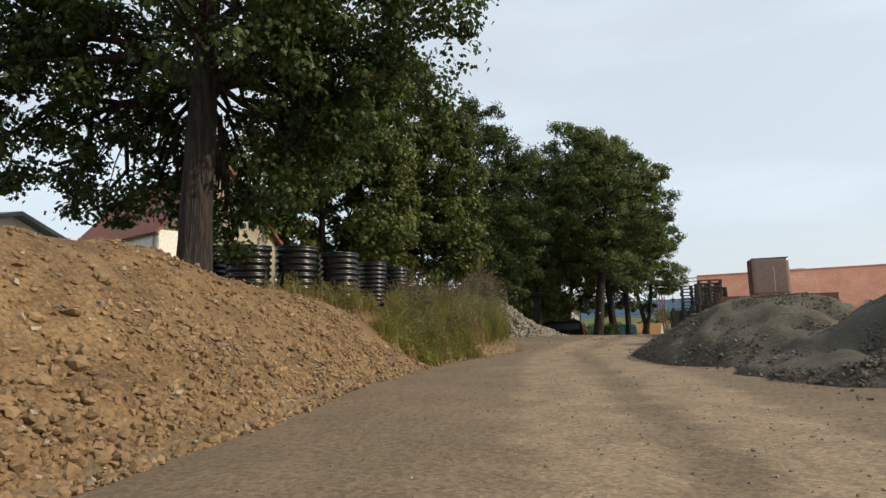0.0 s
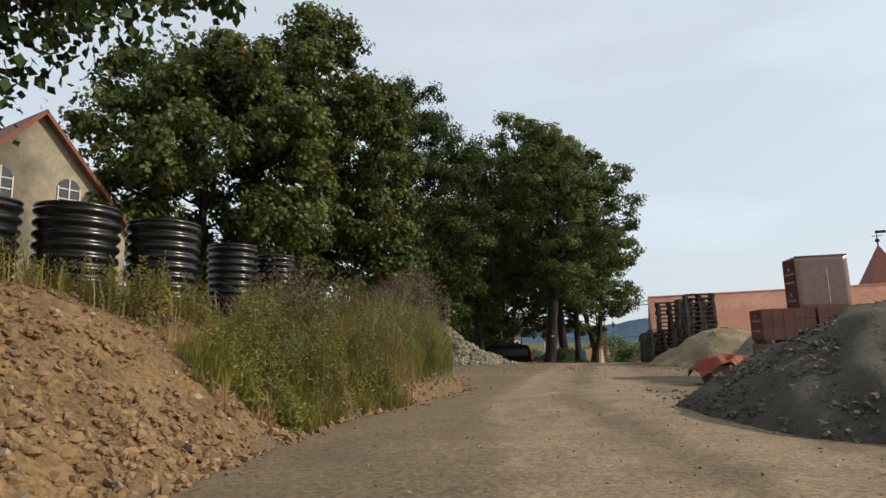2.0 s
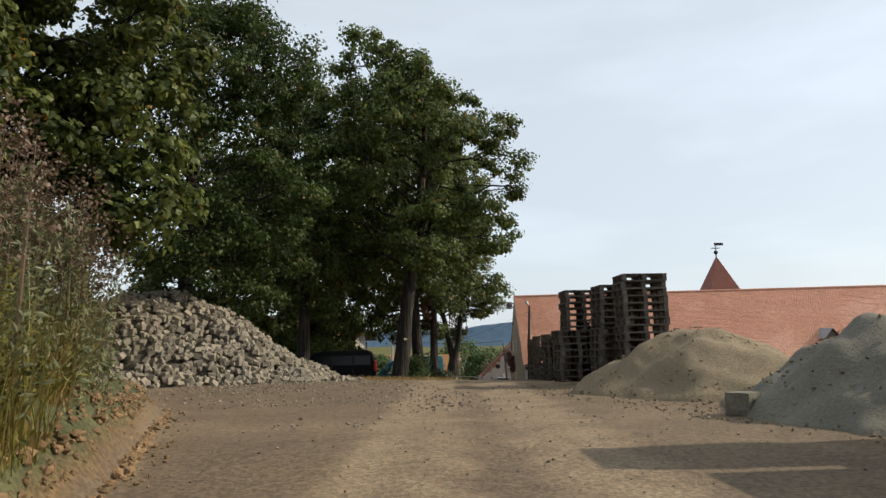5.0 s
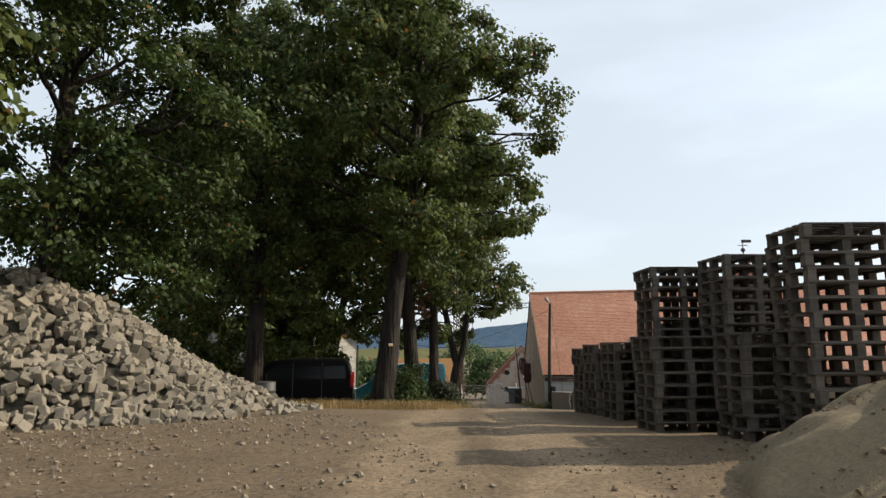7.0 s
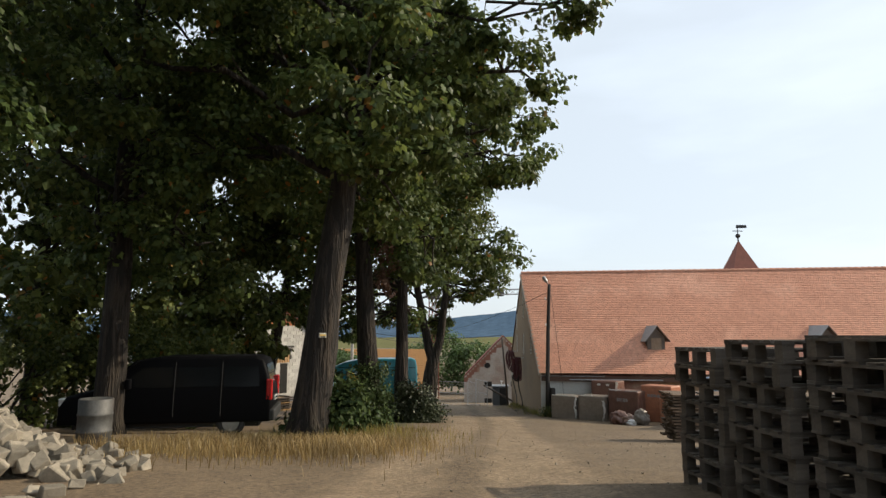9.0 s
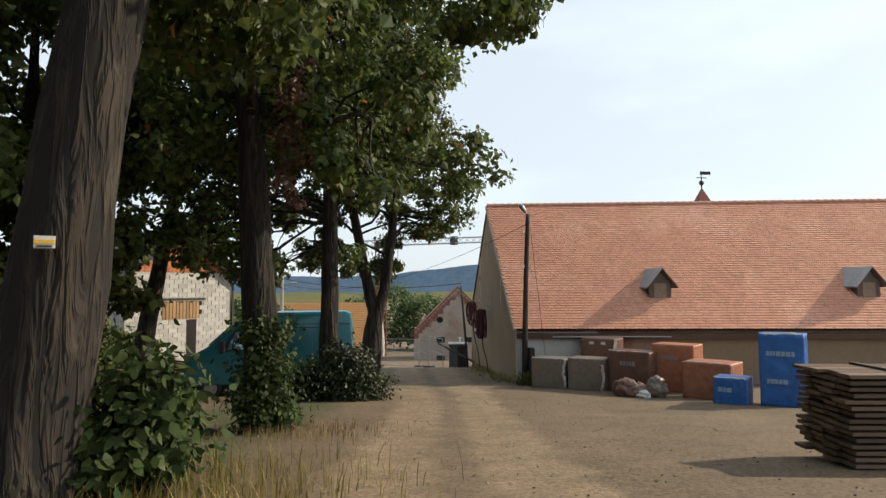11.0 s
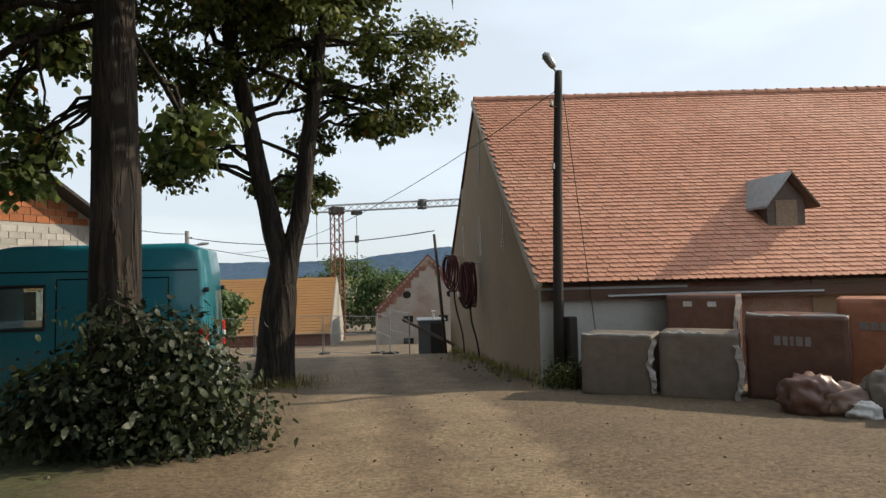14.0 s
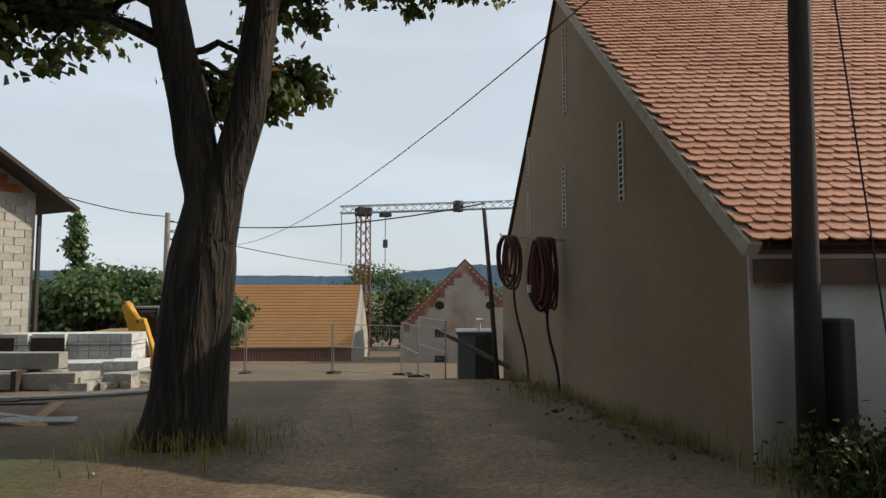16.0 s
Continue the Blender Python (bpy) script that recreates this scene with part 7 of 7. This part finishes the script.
# pebbles on the track
n = 8500
ys = 3 + 63 * rg.random(n) ** 1.25
xs = np.interp(ys, (0, 19, 40, 58, 66), (2.6, 5.0, 13, 22, 26)) + rg.normal(0, 2.8, n)
keep = xs > np.interp(ys, FOOT_Y, FOOT_X)
xs, ys = xs[keep], ys[keep]
sz = sizes(len(xs), 0.004, 0.024, 4)
scatter("track_pebbles", xs, ys, ground_z(xs, ys) + sz * 0.3, sz, M_ROADSTONE, "scattered pebbles on the dirt track", 4)
n = 9000
ys = rg.uniform(27, 40, n)
xs = rg.uniform(-1, 9.5, n)
ok = vnoise(xs, ys, 2.2, 65) + rg.normal(0, 0.4, n) + 0.12 * (ys - 33) > -0.1
xs, ys = xs[ok], ys[ok]
sz = sizes(len(xs), 0.008, 0.05, 3.4)
scatter("yard_gravel", xs, ys, ground_z(xs, ys) + sz * 0.3, sz, M_ROADSTONE, "dark gravel strewn before the stone pile", 5)
# rubble on the gravel mounds
n = 38000
xs, ys = rg.uniform(4.6, 14.5, n), rg.uniform(5.0, 19.5, n)
hz = np.maximum(*(heap_z(xs, ys, *g) for g in GRAVEL))
near = (hz > 0.0) | (rg.random(n) < 0.03 * (xs > 5.6))
near &= xs < 12.0
xs, ys, hz = xs[near], ys[near], np.maximum(hz[near], 0)
sz = sizes(len(xs), 0.014, 0.062, 3.2) * (1.15 - 0.25 * np.minimum(hz, 1.4))
scatter("gravel_rubble", xs, ys, ground_z(xs, ys) + hz + sz * 0.25, sz, M_DARKROCK, "dark broken rubble covering the gravel mound", 6)
n = 3500
xs, ys = rg.uniform(10.5, 17.5, n), rg.uniform(21.5, 33.5, n)
hz = np.maximum(heap_z(xs, ys, 14.4, 30.0, 3.0, 2.9, 1.52, 0, 21, 0.12), heap_z(xs, ys, 14.0, 24.9, 3.0, 2.9, 1.5, 0, 25, 0.25))
sz = sizes(n, 0.01, 0.05, 4)
scatter("sand_crumbs", xs, ys, ground_z(xs, ys) + np.maximum(hz, 0) + sz * 0.3, sz, M_SAND, "small lumps on and round the sand", 7)

# pile of squared stones
PILE = (2.0, 43.0, 6.7, 4.2, 3.35, 0, 31, 0.10)
pile = empty("stone_pile", 2.0, 43.0, 0, 0, "large pile of roughly squared grey paving stones", "stone pile")
core = heap("pile_core", M_GRAVEL, "", *PILE)
core.location = (-2.0, -43.0, -0.12)
core.parent = pile
del core["category"]
cubes = []
for k in range(6):
    bm = bmesh.new()
    bmesh.ops.create_cube(bm, size=1.0)
    r_ = np.random.default_rng(200 + k)
    for vtx in bm.verts:
        vtx.co = Vector([c * (1 + r_.uniform(-0.28, 0.12)) * s for c, s in zip(vtx.co, (1.0, 0.85, 0.75))])
    bmesh.ops.bevel(bm, geom=bm.edges[:], offset=0.05, segments=1, affect="EDGES")
    me = bpy.data.meshes.new("stone")
    bm.to_mesh(me)
    bm.free()
    me.materials.append(M_STONE)
    cubes.append(me)
n = 6500
xs, ys = rg.uniform(-5.5, 9.6, n), rg.uniform(38.2, 47.5, n)
hz = heap_z(xs, ys, *PILE)
ok = (hz > 0.0) & (ys < 45.5)
edge_n = 160
ang = rg.uniform(-2.9, 0.5, edge_n)
ex, ey = 2.0 + 6.7 * np.cos(ang) * rg.uniform(0.97, 1.12, edge_n), 43.0 + 4.1 * np.sin(ang) * rg.uniform(0.97, 1.10, edge_n)
xs, ys, hz = np.r_[xs[ok], ex], np.r_[ys[ok], ey], np.r_[hz[ok], np.zeros(edge_n)]
s = rg.uniform(0.13, 0.27, len(xs))
zz = ground_z(xs, ys) + hz + s * rg.uniform(-0.1, 0.35, len(xs))
near = np.argsort(np.hypot(xs - 7.0, ys - 38.0))
singles = set(near[:300].tolist())
jv, jf, base = [], [], 0
tmpl = [(np.array([v.co[:] for v in me.vertices]), [tuple(p.vertices) for p in me.polygons]) for me in cubes]
for i in range(len(xs)):
    q = Euler(rg.uniform(0, 6.28, 3))
    m = Matrix.LocRotScale((xs[i] - 2.0, ys[i] - 43.0, zz[i]), q, (s[i], s[i], s[i]))
    if i in singles:
        o = new("stone", cubes[i % 6])
        o.parent, o.matrix_basis = pile, m
    else:
        v, f = tmpl[i % 6]
        w = v @ np.array(m.to_3x3()).T + np.array(m.translation)
        jv.append(w)
        jf.extend([tuple(base + a for a in p) for p in f])
        base += len(v)
me = bpy.data.meshes.new("stone_heap")
me.from_pydata(np.concatenate(jv).tolist(), [], jf)
me.shade_flat()
tagged(part_of("stone_heap", me, M_STONE, pile), kind="stuff")

# weeds
M_WEED = leafy("weed_green", (0.108, 0.100, 0.020), (0.262, 0.216, 0.056), 0.36)
M_WEED_LUSH = leafy("lush_weed", (0.088, 0.096, 0.016), (0.220, 0.205, 0.044), 0.36)
M_WEED_GREY = leafy("grey_green_weed", (0.085, 0.105, 0.048), (0.19, 0.205, 0.105), 0.3)
M_STRAW = leafy("dry_grass", (0.20, 0.14, 0.055), (0.34, 0.255, 0.11), 0.3)
M_DRYGRASS = leafy("brown_grass", (0.13, 0.095, 0.042), (0.24, 0.18, 0.085), 0.25)
M_DRYWEED = leafy("dry_weed", (0.075, 0.048, 0.029), (0.150, 0.100, 0.062), 0.2)


def blades(name, xs, ys, h, w, mat, label, seed, lean=0.25, zoff=0.0, kind="stuff", category="weeds"):
    r_ = np.random.default_rng(seed)
    n = len(xs)
    z = ground_z(xs, ys) + zoff
    a = r_.uniform(0, 6.28, n)
    l = np.abs(r_.normal(0, lean, n)) * h
    ca, sa = np.cos(a), np.sin(a)
    rings = []
    for t, ww in ((0.0, 1.0), (0.4, 0.9), (0.75, 0.6), (1.0, 0.12)):
        ox, oy = ca * l * t * t, sa * l * t * t
        zz_ = z + h * t * (1 - 0.12 * t * lean)
        rings.append(np.stack([xs + ox - sa * w * ww / 2, ys + oy + ca * w * ww / 2, zz_], -1))
        rings.append(np.stack([xs + ox + sa * w * ww / 2, ys + oy - ca * w * ww / 2, zz_], -1))
    v = np.stack(rings, 1).reshape(-1, 3)
    b = (np.arange(n) * 8)[:, None]
    f = np.concatenate([b + np.array([k, k + 1, k + 3, k + 2]) for k in (0, 2, 4)])
    return tagged(arrays(name, v, f, mat), label, category, kind=kind)


def bank_spots(n, y0, y1, dmin, dmax, r_):
    ys_ = r_.uniform(y0, y1, n)
    xs_ = np.interp(ys_, FOOT_Y, FOOT_X) - r_.uniform(dmin, dmax, n)
    return xs_, ys_


def weedy(xs_, ys_):
    """Where the bank is overgrown: everywhere but its near end and the strip along the track's far end."""
    return ((ys_ < 21.5) | (xs_ < 3.8 - 0.165 * (ys_ - 18.8))) & (xs_ > np.interp(ys_, (15, 18, 20, 22.5, 24, 33), (-1.2, -1.35, -1.5, -1.5, -3.2, -3.5)))


# grass in patches of green and straw
xs, ys = bank_spots(62000, 14.8, 32.5, 0.2, 4.8, rg)
clump = vnoise(xs, ys, 0.9, 41) + 0.5 * vnoise(xs, ys, 0.3, 42)
ok = (clump > -0.35 + 0.8 * smooth01((16.2 - ys) / 1.4)) & weedy(xs, ys)
xs, ys, clump = xs[ok], ys[ok], clump[ok]
h = (0.22 + 0.85 * np.abs(rg.normal(0.5, 0.3, len(xs)))) * (0.48 + 0.62 * smooth01((ys - 16.5) / 5)) * (0.85 + 0.3 * clump)
dryness = vnoise(xs, ys, 1.1, 46) + 0.35 * rg.normal(0, 1, len(xs)) + 0.9 * smooth01((20.5 - ys) / 4) - 0.18
for sel, mat_, lab, nm in ((dryness <= -0.15, M_WEED_LUSH, "lush green grass growing on the bank", "tall_grass"), ((dryness > -0.15) & (dryness < 0.3), M_WEED, "yellow-green grass growing on the bank", "tall_grass"), (dryness >= 0.3, M_STRAW, "dry straw-coloured grass among the weeds", "tall_straw")):
    blades(nm, xs[sel], ys[sel], h[sel], rg.uniform(0.006, 0.016, int(sel.sum())), mat_, lab, 51, 0.65)
# shorter grass down to the track at the near end
xs, ys = bank_spots(11000, 14.9, 18.9, -0.2, 1.3, rg)
ok = vnoise(xs, ys, 0.6, 43) + 0.5 * vnoise(xs, ys, 0.25, 44) > -0.25 + 0.9 * smooth01((15.9 - ys) / 0.9)
xs, ys = xs[ok], ys[ok]
tone = vnoise(xs, ys, 0.8, 45) + 0.3 * rg.normal(0, 1, len(xs))
for sel, mat_, lab in ((tone < -0.05, M_WEED_LUSH, "short green grass at the edge of the track"), ((tone >= -0.05) & (tone < 0.3), M_WEED, "short yellow-green grass at the edge of the track"), (tone >= 0.3, M_DRYGRASS, "short withered grass at the edge of the track")):
    k = int(sel.sum())
    blades("bank_grass", xs[sel], ys[sel], rg.uniform(0.12, 0.5, k), rg.uniform(0.006, 0.014, k), mat_, lab, 59, 0.7)
# leafy plants: an upright stem with leaves that grow smaller upwards
def spires(name, px_, py_, ph_, mat_, label, leaf=0.08, per=10, rows_=11, seed=58):
    r_ = np.random.default_rng(seed)
    gz_ = ground_z(px_, py_)
    lean_x, lean_y = r_.normal(0, 0.10, len(px_)) * ph_, r_.normal(0, 0.10, len(px_)) * ph_
    for t0, t1, size_, sp in ((0.12, 0.5, leaf, 0.085), (0.5, 1.0, leaf * 0.7, 0.05)):
        c_ = np.concatenate([np.stack([px_ + lean_x * t * t, py_ + lean_y * t * t, gz_ + ph_ * t], -1) for t in np.linspace(t0, t1, (rows_ + 1) // 2)])
        v_, f_ = leaf_cloud(c_, sp, per, size_, r_, -0.5, wide=0.18)
        tagged(arrays(name, v_, f_, mat_), label, "weeds", kind="stuff")
    blades("weed_stalks", px_, py_, ph_ * 1.03, np.full(len(px_), 0.012), M_WEED_GREY, "thin stalks of tall weeds", seed + 1, 0.06)


for k, (n, mat_, lab, lo, hi, y0, y1, cut) in enumerate((
        (620, M_WEED_LUSH, "lush green leafy weeds on the bank", 0.45, 1.0, 16.0, 31.5, -0.1), (560, M_WEED, "yellow-green leafy weeds on the bank", 0.5, 1.15, 15.6, 31.5, 0.0), (420, M_WEED_GREY, "tall grey-green thistly weeds on the bank", 0.7, 1.45, 16.6, 31.5, 0.05))):
    px, py = bank_spots(n, y0, y1, 0.35, 4.6, rg)
    ok = weedy(px, py) & (vnoise(px, py, 1.0, 90 + k) > cut - 0.3)
    px, py = px[ok], py[ok]
    spires("leafy_weeds", px, py, rg.uniform(lo, hi, len(px)) * (0.55 + 0.55 * smooth01((py - 16.5) / 6)), mat_, lab, seed=58 + 3 * k)
px, py = bank_spots(150, 15.4, 18.8, -0.05, 1.2, rg)
spires("leafy_weeds", px, py, rg.uniform(0.3, 0.75, len(px)), M_WEED_LUSH, "low leafy weeds at the edge of the track", seed=73)
px, py = rg.normal(-2.6, 1.5, 130), rg.normal(16.9, 0.7, 130)
ok = np.interp(py, FOOT_Y, FOOT_X) - px > 1.2
spires("leafy_weeds", px[ok], py[ok], rg.uniform(0.3, 0.8, int(ok.sum())), M_WEED, "sparse leafy weeds growing in front of the pipes", seed=70)
# tall brown seed heads on the end of the bank
k = 130
tx, ty = rg.normal(1.75, 0.55, k), rg.normal(25.2, 1.2, k)
ok = tx < np.interp(ty, FOOT_Y, FOOT_X) - 0.3
tx, ty = tx[ok], ty[ok]
th = rg.uniform(1.3, 2.35, len(tx)) * (0.75 + 0.3 * smooth01((tx - 0.8) / 1.2))
spires("leafy_weeds", tx, ty, th * 0.8, M_WEED_GREY, "dull green leaves of head-high weeds", 0.10, 16, 11, 75)
hc = []
for x, y, hh in zip(tx, ty, th):
    gz_ = ground_at(x, y)
    for t in (0.7, 0.78, 0.86, 0.93, 1.0):
        for _ in range(2):
            hc.append((x + rg.normal(0, 0.09), y + rg.normal(0, 0.09), gz_ + hh * t))
v, f = leaf_cloud(np.array(hc), 0.06, 13, 0.04, rg, 0.0)
tagged(arrays("dry_seed_heads", v, f, M_DRYWEED), "brown dry seed heads of head-high weeds", "weeds", kind="stuff")
blades("dry_stalks", np.repeat(tx, 3) + rg.normal(0, 0.06, 3 * len(tx)), np.repeat(ty, 3) + rg.normal(0, 0.06, 3 * len(tx)), np.repeat(th, 3) * rg.uniform(0.75, 1.05, 3 * len(tx)), np.full(3 * len(tx), 0.013), M_DRYWEED, "brown stalks of head-high dry weeds", 57, 0.1)
k = 170
px, py = bank_spots(k, 18.0, 30.0, 0.8, 3.6, rg)
ok = weedy(px, py)
hc = [(x + rg.normal(0, 0.05), y + rg.normal(0, 0.05), ground_at(x, y) + t * hh) for x, y, hh in zip(px[ok], py[ok], rg.uniform(0.9, 1.5, int(ok.sum()))) for t in (0.55, 0.7, 0.85, 1.0)]
v, f = leaf_cloud(np.array(hc), 0.06, 14, 0.045, rg, 0.0)
tagged(arrays("dry_seed_heads", v, f, M_DRYWEED), "brown seed heads of dry weeds among the green", "weeds", kind="stuff")
n = 3200
ys = rg.uniform(17, 30, n)
xs = np.interp(ys, FOOT_Y, FOOT_X) - rg.exponential(0.35, n) + 0.15
sz = sizes(n, 0.012, 0.09, 3)
scatter("crumbled_soil", xs, ys, ground_z(xs, ys) + sz * 0.15, sz, M_SOILROCK, "crumbled soil and pale stones at the foot of the bank", 12, 0.5)
# sparse weeds round the pipes
xs, ys = rg.normal(-3.2, 1.7, 1500), rg.normal(16.6, 1.2, 1500)
clump = vnoise(xs, ys, 0.5, 77) > 0.0
xs, ys = xs[clump], ys[clump]
ok = np.interp(ys, FOOT_Y, FOOT_X) - xs > 1.3
xs, ys = xs[ok], ys[ok]
blades("pipe_weeds", xs, ys, rg.uniform(0.2, 0.6, len(xs)), rg.uniform(0.008, 0.022, len(xs)), M_WEED, "sparse yellow-green weeds in front of the pipes", 54)
# dry grass under the trees
for k, (cx, cy, r_, n, mat, hh) in enumerate(((12.0, 45.2, 1.7, 5200, M_STRAW, 0.26), (13.2, 47.6, 1.8, 1200, M_WEED, 0.35), (15.6, 52.6, 1.5, 900, M_DRYGRASS, 0.2), (21.7, 65.7, 0.9, 700, M_WEED, 0.28), (26.6, 61.1, 0.7, 700, M_WEED, 0.45), (28.6, 68.0, 1.2, 300, M_WEED, 0.25), (10.2, 46.0, 1.8, 4200, M_STRAW, 0.26), (11.0, 45.6, 1.6, 1800, M_DRYGRASS, 0.3))):
    xs, ys = rg.normal(cx, r_ * 0.55, n), rg.normal(cy, r_ * 0.55, n)
    blades("grass_tuft", xs, ys, hh * rg.uniform(0.3, 1.2, n), rg.uniform(0.006, 0.014, n), mat, {"dry_grass": "dry straw-coloured", "brown_grass": "withered brown"}.get(mat.name, "green") + " grass tuft on the ground", 70 + k, 0.5)


# growth along the foot of the gable wall
gw = rg.uniform(0.4, 10.5, 900)
go = rg.exponential(0.22, 900) + 0.06
gx_, gy_ = B0.x - BD.x * go + BN.x * gw, B0.y - BD.y * go + BN.y * gw
ok = vnoise(gx_, gy_, 0.8, 97) > -0.3
gx_, gy_ = gx_[ok], gy_[ok]
blades("wall_weeds", gx_, gy_, rg.uniform(0.06, 0.34, len(gx_)), rg.uniform(0.008, 0.018, len(gx_)), M_WEED_LUSH, "low dark weeds along the foot of the gable wall", 96, 0.6)
n = 420
gw, go = rg.uniform(0.2, 10.5, n), rg.exponential(0.28, n) + 0.05
xs, ys = B0.x - BD.x * go + BN.x * gw, B0.y - BD.y * go + BN.y * gw
sz = sizes(n, 0.01, 0.07, 3.0)
scatter("wall_rubble", xs, ys, ground_z(xs, ys) + sz * 0.3, sz, M_DARKROCK, "dark rubble fallen along the gable wall", 15)

# ivy and elder at the trunks
def shrub(x, y, parts, label, seed, leaf=0.12, per=55, mat=None, spread=0.2):
    r_ = np.random.default_rng(seed)
    gz_ = ground_at(x, y) - 0.05
    root = empty("shrub", x, y, gz_, 0, label, "shrub")
    c = []
    for dx, dy, z, rr, cnt in parts:
        d_ = r_.normal(0, 1, (cnt, 3))
        d_ /= np.linalg.norm(d_, axis=1, keepdims=True)
        c.append(np.array([dx, dy, z]) + d_ * rr * r_.uniform(0.3, 1.0, (cnt, 1)) ** 0.5)
    c = np.concatenate(c)
    c[:, 2] = np.maximum(c[:, 2], 0.15)
    v, f = leaf_cloud(c, spread, per, leaf, r_, 0.35, True)
    arrays("foliage", v, f, mat or M_IVY, root)
    bm = bmesh.new()
    for i in r_.integers(0, len(c), 26):
        tube(bm, bent((r_.normal(0, 0.12), r_.normal(0, 0.12), 0.0), c[i], r_, 0.2, 5), [0.022, 0.018, 0.014, 0.01, 0.005], 5, cap=False)
    tagged(part("stems", bm, M_BARK, root), kind="stuff")
    return root


shrub(12.95, 47.7, ((-0.12, 0, 0.65, 0.4, 30), (-0.05, 0.0, 1.1, 0.32, 20), (0.1, 0.0, 0.5, 0.32, 20), (-0.75, 0.1, 0.4, 0.4, 20)), "leafy green ivy shrub at the foot of a linden", 81, 0.13, 34)
shrub(15.1, 53.3, ((-0.05, 0, 0.6, 0.45, 32), (0.0, 0.05, 1.3, 0.38, 24), (0.0, 0.1, 1.9, 0.3, 14), (0.2, -0.2, 0.35, 0.25, 12)), "ivy climbing round a trunk", 82, 0.11, 46)
shrub(18.55, 59.75, ((0, 0, 0.6, 0.50, 46), (0.55, -0.3, 0.75, 0.46, 40), (-0.5, 0.15, 0.6, 0.5, 40), (0.05, -0.1, 1.25, 0.45, 32), (0.9, -0.35, 0.4, 0.36, 24), (-0.85, 0.3, 0.75, 0.32, 18), (0.3, -0.35, 0.3, 0.4, 24), (0.5, 0.0, 1.3, 0.25, 12), (-0.25, 0.0, 1.55, 0.25, 10)), "broad dark elder shrub round a trunk", 83, 0.105, 34, M_ELDER, 0.24)
shrub(17.6, 61.0, ((0, 0, 0.5, 0.5, 30), (0.4, 0.3, 0.8, 0.4, 25)), "low green shrub beside the van", 84, 0.14, 24)
shrub(26.35, 60.95, ((0, 0, 0.25, 0.28, 20), (-0.3, 0.1, 0.18, 0.2, 12), (0.25, -0.1, 0.35, 0.2, 10)), "low green weeds at the foot of the lamp post", 86, 0.07, 22)
shrub(13.2, 52.4, ((0, 0, 0.4, 0.5, 30),), "low green shrub in the shade", 85, 0.12)

# trail sign on the leaning linden
sg = empty("trail_sign", 12.30, 46.98, 1.44, 6, "small yellow and white trail sign on the trunk", "sign")
part("board", boxed(-0.07, -0.02, 0.02, 0.07, 0.04, 0.115, bevel=0.004), M_WHITEFRAME, sg)
M_SIGNYELLOW = paint("sign_yellow", (0.7, 0.45, 0.05), 0.5)
part("stripe", boxed(-0.065, -0.026, 0.055, 0.065, -0.018, 0.085), M_SIGNYELLOW, sg)
part("print_bar", boxed(-0.05, -0.026, 0.03, 0.05, -0.018, 0.042), M_WIRE, sg)
